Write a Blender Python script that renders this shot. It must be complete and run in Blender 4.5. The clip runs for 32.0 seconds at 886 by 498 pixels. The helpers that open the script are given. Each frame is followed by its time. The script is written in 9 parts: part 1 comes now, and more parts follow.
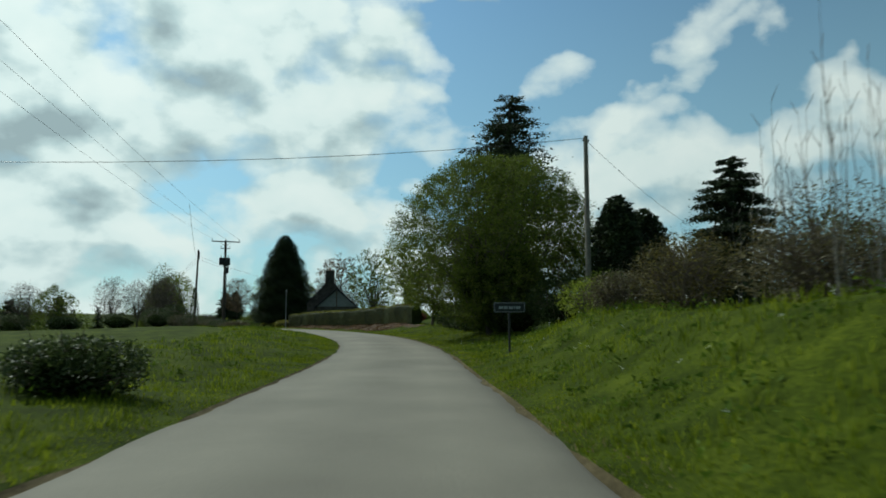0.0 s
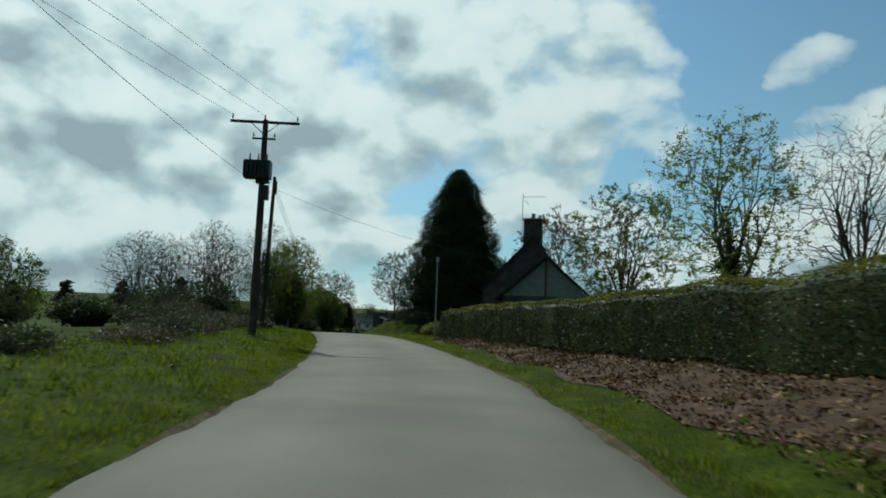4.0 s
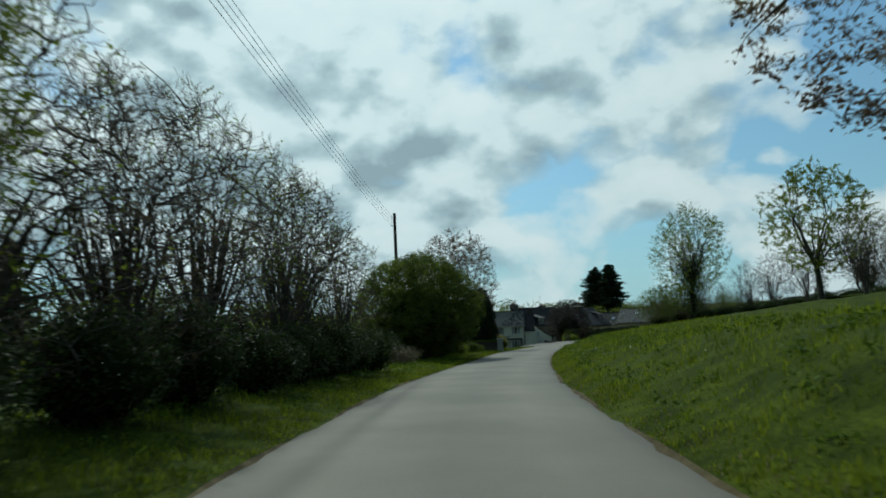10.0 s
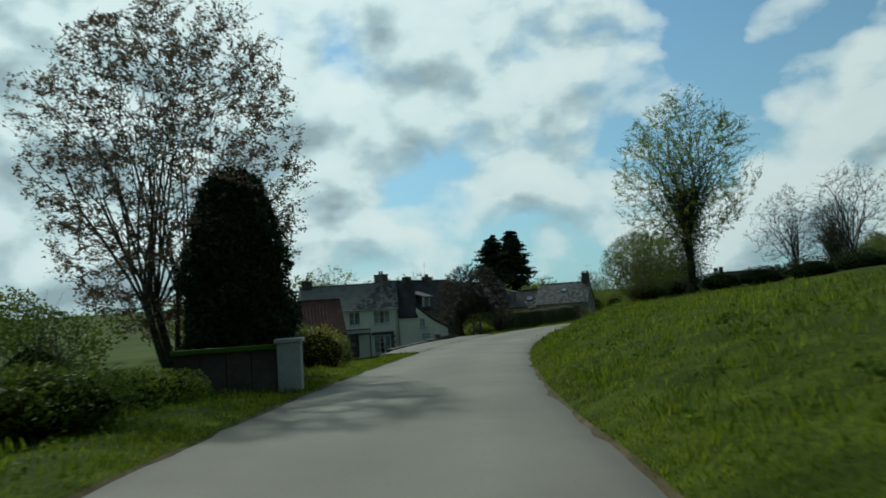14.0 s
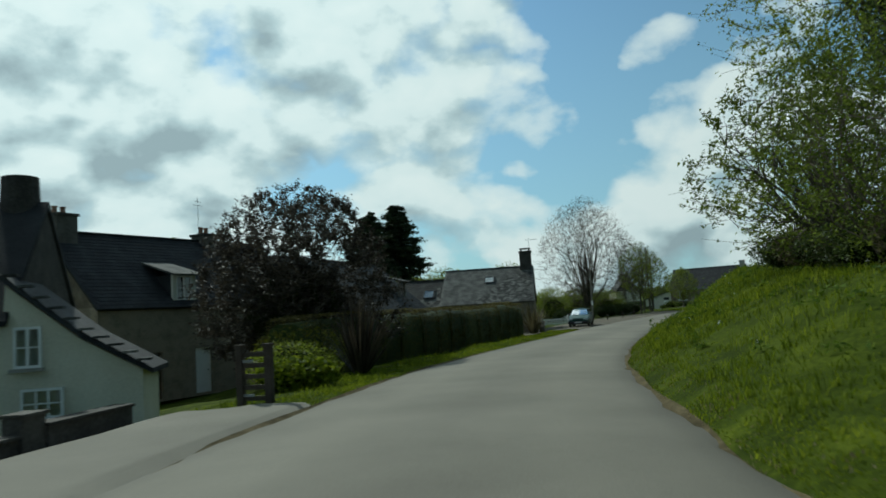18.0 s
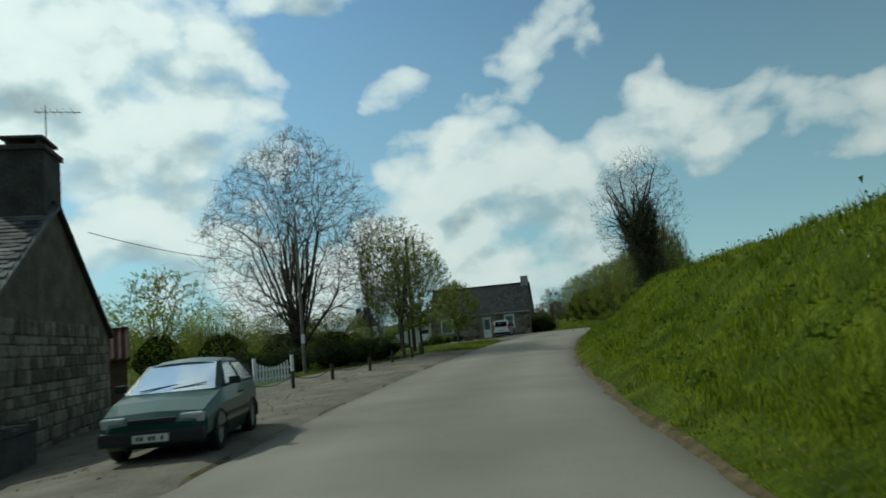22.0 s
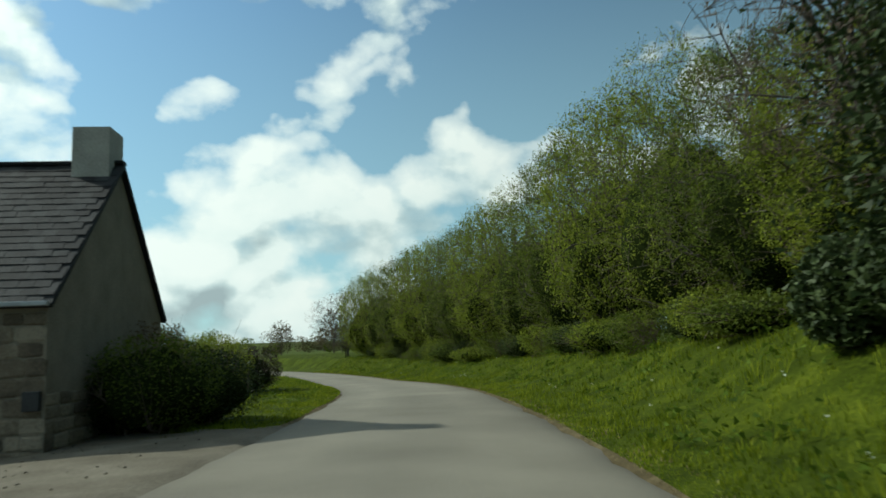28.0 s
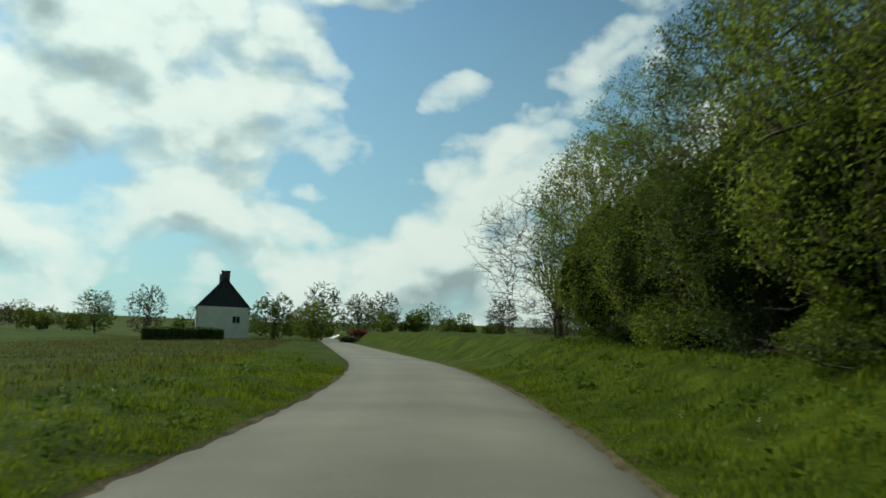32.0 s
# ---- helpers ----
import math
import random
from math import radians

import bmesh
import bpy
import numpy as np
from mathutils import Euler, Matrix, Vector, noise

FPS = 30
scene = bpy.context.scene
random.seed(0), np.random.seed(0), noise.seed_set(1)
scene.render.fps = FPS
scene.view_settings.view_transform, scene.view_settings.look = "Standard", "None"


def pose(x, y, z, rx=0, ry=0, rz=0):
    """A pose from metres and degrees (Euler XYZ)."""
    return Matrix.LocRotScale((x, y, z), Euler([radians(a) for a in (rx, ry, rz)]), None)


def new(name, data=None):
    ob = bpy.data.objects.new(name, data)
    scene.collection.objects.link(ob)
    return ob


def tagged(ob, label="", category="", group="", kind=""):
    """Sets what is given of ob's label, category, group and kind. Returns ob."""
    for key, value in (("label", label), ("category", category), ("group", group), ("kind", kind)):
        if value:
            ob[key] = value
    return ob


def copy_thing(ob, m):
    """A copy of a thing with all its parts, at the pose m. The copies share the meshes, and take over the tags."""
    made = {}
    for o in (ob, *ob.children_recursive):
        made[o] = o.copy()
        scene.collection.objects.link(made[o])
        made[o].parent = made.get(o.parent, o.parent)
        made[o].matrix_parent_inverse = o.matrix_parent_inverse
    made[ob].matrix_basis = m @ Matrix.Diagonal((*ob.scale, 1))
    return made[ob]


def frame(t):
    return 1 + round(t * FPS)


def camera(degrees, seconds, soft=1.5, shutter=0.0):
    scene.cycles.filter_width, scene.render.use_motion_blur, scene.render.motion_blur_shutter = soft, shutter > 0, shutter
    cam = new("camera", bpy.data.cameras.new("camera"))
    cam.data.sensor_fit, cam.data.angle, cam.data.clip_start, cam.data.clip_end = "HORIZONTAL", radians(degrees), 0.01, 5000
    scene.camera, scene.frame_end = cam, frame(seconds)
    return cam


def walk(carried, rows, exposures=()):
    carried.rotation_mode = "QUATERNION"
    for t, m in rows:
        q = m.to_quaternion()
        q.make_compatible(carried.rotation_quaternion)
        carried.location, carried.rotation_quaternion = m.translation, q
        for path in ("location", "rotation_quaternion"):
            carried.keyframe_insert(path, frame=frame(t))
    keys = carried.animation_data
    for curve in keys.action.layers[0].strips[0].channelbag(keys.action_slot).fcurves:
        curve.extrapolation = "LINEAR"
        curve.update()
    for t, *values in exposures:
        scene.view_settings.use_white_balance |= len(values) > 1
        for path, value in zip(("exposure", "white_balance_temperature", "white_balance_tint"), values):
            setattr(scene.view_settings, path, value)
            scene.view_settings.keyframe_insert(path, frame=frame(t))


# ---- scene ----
# seconds, x, y, z, and turns in degrees of the camera on the car
PATH = [
    (0, -0.000, 0.000, 1.612, 95.97, 0.04, -0.30),
    (0.5, -0.137, 7.198, 1.635, 95.97, -0.38, 2.14),
    (1, -0.455, 14.413, 1.632, 96.02, -0.65, 3.72),
    (1.5, -0.784, 21.437, 1.658, 95.95, -0.34, 5.08),
    (2, -1.046, 28.497, 1.706, 95.79, -0.05, 6.68),
    (2.5, -1.598, 35.623, 2.022, 95.49, 0.64, 8.50),
    (3, -2.942, 42.771, 2.205, 95.44, 0.14, 12.41),
    (3.5, -4.783, 49.901, 2.311, 95.54, -1.02, 15.64),
    (4, -6.925, 56.927, 2.372, 95.72, -2.28, 17.23),
    (4.5, -9.200, 63.718, 2.409, 95.89, -3.07, 18.21),
    (5, -11.554, 70.042, 2.435, 96.00, -2.74, 21.83),
    (5.5, -13.980, 75.943, 2.495, 96.02, -2.26, 24.86),
    (6, -16.786, 82.002, 2.548, 96.16, -1.41, 27.43),
    (6.5, -19.338, 87.380, 2.587, 96.39, -0.38, 29.53),
    (7, -22.146, 93.000, 2.619, 96.45, -0.14, 31.09),
    (7.5, -25.070, 98.654, 2.639, 96.32, 0.59, 30.33),
    (8, -28.099, 104.506, 2.655, 96.34, 1.60, 30.20),
    (8.5, -31.210, 110.191, 2.620, 96.17, 2.50, 30.56),
    (9, -34.535, 116.006, 2.477, 96.08, 2.95, 30.52),
    (9.5, -37.677, 121.873, 2.356, 95.98, 2.65, 29.17),
    (10, -40.457, 128.139, 2.114, 95.88, 2.67, 27.37),
    (10.5, -43.352, 134.620, 1.938, 95.72, 3.17, 25.71),
    (11, -46.156, 141.429, 1.789, 95.44, 3.97, 24.20),
    (11.5, -48.864, 148.166, 1.652, 95.23, 4.67, 22.97),
    (12, -51.354, 155.026, 1.455, 95.11, 4.71, 21.77),
    (12.5, -53.722, 161.298, 1.253, 94.93, 4.35, 20.57),
    (13, -55.824, 167.403, 1.073, 94.78, 4.07, 19.44),
    (13.5, -57.791, 173.209, 0.986, 94.66, 3.79, 18.58),
    (14, -59.667, 179.062, 0.915, 94.70, 3.75, 17.81),
    (14.5, -61.366, 184.624, 0.874, 94.75, 4.17, 17.19),
    (15, -62.968, 190.358, 0.762, 94.81, 4.12, 16.66),
    (15.5, -64.517, 196.185, 0.615, 94.84, 3.86, 16.03),
    (16, -65.993, 202.053, 0.457, 94.84, 3.60, 15.23),
    (16.5, -67.358, 207.920, 0.304, 94.83, 3.53, 14.23),
    (17, -68.516, 213.752, 0.179, 94.86, 3.75, 12.97),
    (17.5, -69.500, 219.312, 0.092, 94.93, 3.89, 11.37),
    (18, -70.086, 225.018, 0.045, 95.03, 3.49, 8.60),
    (18.5, -70.494, 230.682, 0.018, 94.98, 3.68, 4.29),
    (19, -70.437, 236.110, -0.039, 94.94, 3.55, 0.88),
    (19.5, -70.160, 241.461, -0.078, 95.13, 3.83, -1.45),
    (20, -69.616, 246.903, -0.119, 95.50, 4.50, -3.00),
    (20.5, -69.084, 252.140, -0.102, 95.73, 5.28, -4.48),
    (21, -68.334, 257.537, -0.128, 96.06, 5.87, -6.40),
    (21.5, -67.665, 262.882, -0.166, 96.41, 5.67, -9.07),
    (22, -66.476, 268.528, -0.197, 96.60, 5.09, -11.71),
    (22.5, -64.968, 274.303, -0.198, 96.79, 4.19, -14.07),
    (23, -63.148, 280.132, -0.178, 97.05, 3.27, -16.49),
    (23.5, -61.173, 285.899, -0.120, 97.21, 3.04, -18.50),
    (24, -59.052, 291.808, -0.083, 97.36, 3.09, -20.33),
    (24.5, -56.798, 297.845, -0.034, 97.49, 3.58, -21.78),
    (25, -54.367, 303.875, 0.053, 97.54, 4.24, -22.83),
    (25.5, -51.983, 309.670, 0.120, 97.58, 4.07, -23.55),
    (26, -49.462, 315.373, 0.266, 97.79, 3.46, -23.70),
    (26.5, -47.123, 319.771, 0.359, 97.90, 3.20, -24.97),
    (27, -44.588, 324.676, 0.404, 97.90, 2.91, -26.24),
    (27.5, -41.828, 329.821, 0.423, 97.88, 2.57, -27.31),
    (28, -38.920, 335.071, 0.423, 97.87, 2.16, -28.02),
    (28.5, -35.971, 340.355, 0.400, 97.87, 1.64, -28.08),
    (29, -33.165, 345.653, 0.344, 97.84, 0.93, -26.89),
    (29.5, -30.542, 351.019, 0.349, 97.80, 0.25, -25.49),
    (30, -27.815, 356.555, 0.323, 97.66, -0.91, -22.95),
    (30.5, -25.223, 362.495, 0.206, 97.44, -2.42, -19.30),
    (31, -23.069, 368.690, 0.106, 97.26, -2.57, -15.59),
    (31.5, -21.333, 375.008, 0.003, 97.06, -2.39, -12.31),
    (32, -19.891, 381.448, -0.111, 96.96, -2.03, -9.20),
]


cam = camera(62.67, 32.0, soft=1.7, shutter=0.2)
walk(cam, [(t, pose(*p)) for t, *p in PATH], [(0, -0.2, 6050, -6), (2.5, -0.22, 6050, -6), (4.5, -0.42, 5780, -6), (6, -0.62, 5600, -7), (7, -0.78, 5550, -7), (8, -0.5, 5620, -7), (10, -0.4, 5680, -6), (12, -0.36, 5780, -6), (17, -0.3, 5850, -7), (20, -0.18, 5970, -6), (24, -0.2, 6120, -5), (26, -0.14, 6160, -4), (28.5, 0.2, 6300, -5), (30, 0.15, 6350, -6), (31, -0.06, 6350, -8), (32, -0.12, 6350, -8)])

# ---------------- daylight: broken cloud, veiled sun ahead on the left ----------------
SUN_EL, SUN_AZ = radians(41), radians(-44)   # azimuth from +y towards +x
world = bpy.data.worlds.new("sky")
scene.world = world
world.use_nodes = True
wn, wl = world.node_tree.nodes, world.node_tree.links
wn.clear()


def wnode(kind, **values):
    n = wn.new(kind)
    for k, v in values.items():
        n.inputs[k].default_value = v
    return n


def wmath(op, a, b=None, clamp=False):
    n = wn.new("ShaderNodeMath")
    n.operation, n.use_clamp = op, clamp
    for i, v in enumerate((a, b)):
        if v is None:
            continue
        if isinstance(v, (int, float)):
            n.inputs[i].default_value = v
        else:
            wl.new(v, n.inputs[i])
    return n.outputs[0]


def wramp(fac, *stops):
    n = wn.new("ShaderNodeValToRGB")
    e = n.color_ramp.elements
    while len(e) < len(stops):
        e.new(0.5)
    for el, (p, c) in zip(e, stops):
        el.position, el.color = p, (*c, 1) if isinstance(c, tuple) else (c, c, c, 1)
    wl.new(fac, n.inputs[0])
    return n.outputs[0]


sky = wn.new("ShaderNodeTexSky")
sky.sky_type, sky.sun_disc = "NISHITA", False
sky.sun_elevation, sky.sun_rotation = SUN_EL, SUN_AZ
sky.air_density, sky.dust_density, sky.ozone_density = 1.0, 0.7, 1.0
tc = wn.new("ShaderNodeTexCoord")
sep = wn.new("ShaderNodeSeparateXYZ")
wl.new(tc.outputs["Generated"], sep.inputs[0])
# heaped clouds: a noise over the sky's dome, flattened a little towards the horizon
up = wmath("MAXIMUM", sep.outputs[2], 0.0)


def wnoise(scale, detail, rough, at, warp=0.0):
    m = wn.new("ShaderNodeMapping")
    m.inputs["Location"].default_value = at
    m.inputs["Scale"].default_value = (1.0, 1.0, 1.45)
    wl.new(tc.outputs["Generated"], m.inputs[0])
    n = wn.new("ShaderNodeTexNoise")
    n.inputs["Scale"].default_value, n.inputs["Detail"].default_value = scale, detail
    n.inputs["Roughness"].default_value, n.inputs["Distortion"].default_value = rough, warp
    wl.new(m.outputs[0], n.inputs["Vector"])
    return n.outputs[0]


def puffs(lift):
    """Rounded heads of cumulus: smooth cells whose places are stirred by a noise."""
    m = wn.new("ShaderNodeMapping")
    m.inputs["Location"].default_value = (0.9, 4.1, lift)
    m.inputs["Scale"].default_value = (1.0, 1.0, 1.45)
    wl.new(tc.outputs["Generated"], m.inputs[0])
    stir = wn.new("ShaderNodeTexNoise")
    stir.inputs["Scale"].default_value, stir.inputs["Detail"].default_value = 5.0, 4
    wl.new(m.outputs[0], stir.inputs["Vector"])
    add = wn.new("ShaderNodeVectorMath")
    add.operation = "MULTIPLY_ADD"
    add.inputs[1].default_value = (0.22, 0.22, 0.22)
    wl.new(stir.outputs["Color"], add.inputs[0])
    wl.new(m.outputs[0], add.inputs[2])
    v = wn.new("ShaderNodeTexVoronoi")
    v.feature = "SMOOTH_F1"
    v.inputs["Scale"].default_value, v.inputs["Smoothness"].default_value = 7.5, 0.35
    v.inputs["Detail"].default_value, v.inputs["Roughness"].default_value = 1.5, 0.5
    wl.new(add.outputs[0], v.inputs["Vector"])
    return v.outputs["Distance"]


def body(lift):
    big = wnoise(2.2, 2, 0.5, (3.7, 0.4, lift))
    fine = wnoise(7.5, 10, 0.56, (1.3, 2.2, lift), 0.1)
    return wmath("ADD", wmath("ADD", wmath("MULTIPLY", big, 0.66), wmath("MULTIPLY", fine, 0.3)), 0.17)


def heap(lift):
    return wmath("SUBTRACT", body(lift), wmath("MULTIPLY", puffs(lift), 0.2))


dens = heap(0.0)
above = heap(0.06)
# haze whitens the sky towards the horizon, and the half around the sun is brighter
haze = wramp(up, (0.0, 0.8), (0.15, 0.48), (0.45, 0.14))
dot = wn.new("ShaderNodeVectorMath")
dot.operation = "DOT_PRODUCT"
wl.new(tc.outputs["Generated"], dot.inputs[0])
dot.inputs[1].default_value = (math.cos(SUN_EL) * math.sin(SUN_AZ), math.cos(SUN_EL) * math.cos(SUN_AZ), math.sin(SUN_EL))
# more cloud round the sun, clearer sky away from it
side = wmath("MULTIPLY", dot.outputs["Value"], 0.15)
near = wmath("ADD", dens, side)
cover = wramp(near, (0.54, 0.0), (0.575, 0.55), (0.635, 1.0))
# tops and edges are white, thick cores and undersides grey
lit = wmath("MULTIPLY", wmath("SUBTRACT", dens, above), 2.0)
billow = wmath("MULTIPLY", wmath("SUBTRACT", wnoise(13.0, 7, 0.6, (0.3, 5.1, 0.0), 0.2), 0.5), 0.12)
deepness = wmath("ADD", wmath("SUBTRACT", body(0.03), 0.085), side)
thick = wmath("ADD", wmath("SUBTRACT", deepness, lit), billow)
shade = wramp(thick, (0.5, (0.95, 0.97, 0.95)), (0.7, (0.87, 0.92, 0.91)), (0.83, (0.6, 0.69, 0.71)), (0.97, (0.4, 0.47, 0.5)))
glow = wramp(dot.outputs["Value"], (0.0, 0.62), (0.45, 0.85), (0.75, 0.97), (1.0, 1.15))


def wmix(kind, fac, a, b):
    n = wn.new("ShaderNodeMix")
    n.data_type, n.blend_type = "RGBA", kind
    for sock, v in ((n.inputs[0], fac), (n.inputs[6], a), (n.inputs[7], b)):
        if isinstance(v, (int, float)):
            sock.default_value = v
        elif isinstance(v, tuple):
            sock.default_value = (*v, 1)
        else:
            wl.new(v, sock)
    return n.outputs[2]


clear = wmix("MULTIPLY", 1.0, sky.outputs[0], (0.088, 0.112, 0.128))
deep = wramp(dot.outputs["Value"], (0.0, 0.27), (0.45, 0.58), (0.8, 0.92))
clear = wmix("MULTIPLY", 1.0, clear, deep)
pale = wmix("MIX", haze, clear, (0.46, 0.69, 0.75))
cloud = wmix("MULTIPLY", 1.0, shade, glow)
full = wmix("MIX", cover, pale, cloud)
bg = wn.new("ShaderNodeBackground")
wl.new(full, bg.inputs[0])
bg.inputs[1].default_value = 1.0
out = wn.new("ShaderNodeOutputWorld")
wl.new(bg.outputs[0], out.inputs[0])

sun = new("sun", bpy.data.lights.new("sun", "SUN"))
sun.data.energy, sun.data.angle, sun.data.color = 3.5, radians(1.2), (1.0, 0.95, 0.87)
sun.rotation_euler = (math.pi / 2 - SUN_EL, 0, math.pi - SUN_AZ)


# ---------------- materials ----------------
def mat(name, colours, scale=3.0, rough=0.8, bump=0.3, metal=0.0, fine=40.0, obj_random=0.0, island=0.0, detail=5.0, back=0.0, spec=0.3):
    """A surface mottled at two scales: colours from dark to light, in metres."""
    m = bpy.data.materials.new(name)
    m.use_nodes = True
    n, l = m.node_tree.nodes, m.node_tree.links
    b = n["Principled BSDF"]
    tc_ = n.new("ShaderNodeTexCoord")
    geo = n.new("ShaderNodeNewGeometry")
    t1, t2 = n.new("ShaderNodeTexNoise"), n.new("ShaderNodeTexNoise")
    for tx, sc in ((t1, scale), (t2, fine)):
        tx.inputs["Scale"].default_value, tx.inputs["Detail"].default_value = sc, detail
        l.new(geo.outputs["Position"], tx.inputs["Vector"])
    mix = n.new("ShaderNodeMath")
    mix.operation = "MULTIPLY_ADD"
    mix.inputs[1].default_value = 0.45
    l.new(t2.outputs[0], mix.inputs[0])
    half = n.new("ShaderNodeMath")
    half.operation = "MULTIPLY"
    half.inputs[1].default_value = 0.55
    l.new(t1.outputs[0], half.inputs[0])
    l.new(half.outputs[0], mix.inputs[2])
    fac = mix.outputs[0]
    for amount, sock in ((obj_random, "Random"), (island, "Island")):
        if amount:
            src = n.new("ShaderNodeObjectInfo").outputs["Random"] if sock == "Random" else geo.outputs["Random Per Island"]
            add = n.new("ShaderNodeMath")
            add.operation = "MULTIPLY_ADD"
            add.inputs[1].default_value = amount
            l.new(src, add.inputs[0])
            off = n.new("ShaderNodeMath")
            off.operation = "SUBTRACT"
            off.inputs[1].default_value = amount / 2
            l.new(fac, off.inputs[0])
            l.new(off.outputs[0], add.inputs[2])
            fac = add.outputs[0]
    ramp = n.new("ShaderNodeValToRGB")
    e = ramp.color_ramp.elements
    while len(e) < len(colours):
        e.new(0.5)
    for i, (el, c) in enumerate(zip(e, colours)):
        el.position = 0.3 + 0.4 * i / max(1, len(colours) - 1)
        el.color = (*c, 1)
    l.new(fac, ramp.inputs[0])
    l.new(ramp.outputs[0], b.inputs["Base Color"])
    b.inputs["Roughness"].default_value, b.inputs["Metallic"].default_value = rough, metal
    b.inputs["Specular IOR Level"].default_value = spec
    if bump:
        bp = n.new("ShaderNodeBump")
        bp.inputs["Strength"].default_value, bp.inputs["Distance"].default_value = bump, 0.02
        l.new(fac if not (obj_random or island) else t2.outputs[0], bp.inputs["Height"])
        l.new(bp.outputs[0], b.inputs["Normal"])
    if back:
        tr = n.new("ShaderNodeBsdfTranslucent")
        l.new(ramp.outputs[0], tr.inputs[0])
        ms = n.new("ShaderNodeMixShader")
        ms.inputs[0].default_value = back
        l.new(b.outputs[0], ms.inputs[1])
        l.new(tr.outputs[0], ms.inputs[2])
        l.new(ms.outputs[0], n["Material Output"].inputs[0])
    return m


ASPHALT = mat("asphalt", [(0.13, 0.118, 0.093), (0.19, 0.173, 0.138), (0.248, 0.228, 0.184)], 0.35, 0.88, 0.45, fine=60)
nt = ASPHALT.node_tree                                  # tyre-polished bands along the lane, grime at its edges
at_, ab = nt.nodes.new("ShaderNodeAttribute"), nt.nodes.new("ShaderNodeMath")
at_.attribute_name, ab.operation = "across", "ABSOLUTE"
nt.links.new(at_.outputs["Fac"], ab.inputs[0])
band = nt.nodes.new("ShaderNodeValToRGB")
for k, (p_, v_) in enumerate(((0.0, 0.78), (0.3, 0.86), (0.48, 0.93), (0.62, 0.88), (0.85, 0.8), (0.96, 0.62))):
    el = band.color_ramp.elements[k] if k < 2 else band.color_ramp.elements.new(p_)
    el.position, el.color = p_, (v_, v_, v_ * 0.985, 1)
nt.links.new(ab.outputs[0], band.inputs[0])
mul = nt.nodes.new("ShaderNodeMix")
mul.data_type, mul.blend_type = "RGBA", "MULTIPLY"
mul.inputs[0].default_value = 1.0
b_ = nt.nodes["Principled BSDF"]
nt.links.new(b_.inputs["Base Color"].links[0].from_socket, mul.inputs[6])
nt.links.new(band.outputs[0], mul.inputs[7])
nt.links.new(mul.outputs[2], b_.inputs["Base Color"])
GRAVEL = mat("gravel", [(0.07, 0.06, 0.045), (0.125, 0.11, 0.085), (0.2, 0.18, 0.145)], 0.9, 0.95, 0.8, fine=24, spec=0.1)
DRIVE = mat("worn_drive", [(0.026, 0.021, 0.016), (0.056, 0.046, 0.035), (0.105, 0.09, 0.07)], 0.7, 1.0, 1.0, fine=16, spec=0.05)
MEADOW = mat("seeding_meadow", [(0.07, 0.07, 0.018), (0.13, 0.115, 0.036), (0.2, 0.17, 0.07)], 0.3, 0.9, 0.0, fine=4, island=0.4, back=0.35, spec=0.05)
SOIL = mat("turf", [(0.01, 0.016, 0.002), (0.037, 0.052, 0.004), (0.092, 0.112, 0.009)], 1.1, 1.0, 1.0, fine=14, spec=0.05)
EDGE_DIRT = mat("edge_dirt", [(0.03, 0.025, 0.013), (0.08, 0.064, 0.034), (0.16, 0.13, 0.075)], 2.5, 1.0, 1.0, fine=22, spec=0.05)
GRASS = mat("grass_blades", [(0.058, 0.082, 0.005), (0.14, 0.182, 0.01), (0.25, 0.282, 0.022)], 0.45, 0.7, 0.0, fine=5, island=0.35, back=0.45, spec=0.1)
DRY_GRASS = mat("dry_grass", [(0.16, 0.13, 0.06), (0.26, 0.21, 0.11), (0.34, 0.29, 0.16)], 0.8, 0.8, 0.0, fine=6, island=0.25, back=0.3)
WEED = mat("weed_leaves", [(0.035, 0.06, 0.006), (0.075, 0.12, 0.012), (0.13, 0.185, 0.025)], 0.8, 0.7, 0.0, island=0.35, back=0.35, spec=0.08)
MULCH = mat("bark_mulch", [(0.022, 0.012, 0.006), (0.065, 0.035, 0.018), (0.13, 0.074, 0.04)], 2.5, 0.95, 1.0, fine=22)
CHIP = mat("bark_chips", [(0.045, 0.022, 0.01), (0.17, 0.085, 0.036), (0.38, 0.25, 0.13)], 2.5, 0.9, 0.0, island=0.8, spec=0.1)
BARK = mat("bark", [(0.035, 0.03, 0.024), (0.07, 0.06, 0.048), (0.12, 0.105, 0.085)], 2.0, 0.95, 0.6, fine=25)
TWIG = mat("twigs", [(0.06, 0.045, 0.034), (0.105, 0.082, 0.06), (0.16, 0.13, 0.098)], 1.0, 0.9, 0.0)
PALE_BARK = mat("pale_bark", [(0.09, 0.08, 0.065), (0.16, 0.145, 0.12), (0.24, 0.22, 0.18)], 2.0, 0.9, 0.5, fine=25)


def leafmat(name, dark, mid, light, back=0.35, rough=0.5):
    return mat(name, [dark, mid, light], 0.5, max(rough, 0.55), 0.0, fine=5, island=0.4, back=back, spec=0.15)


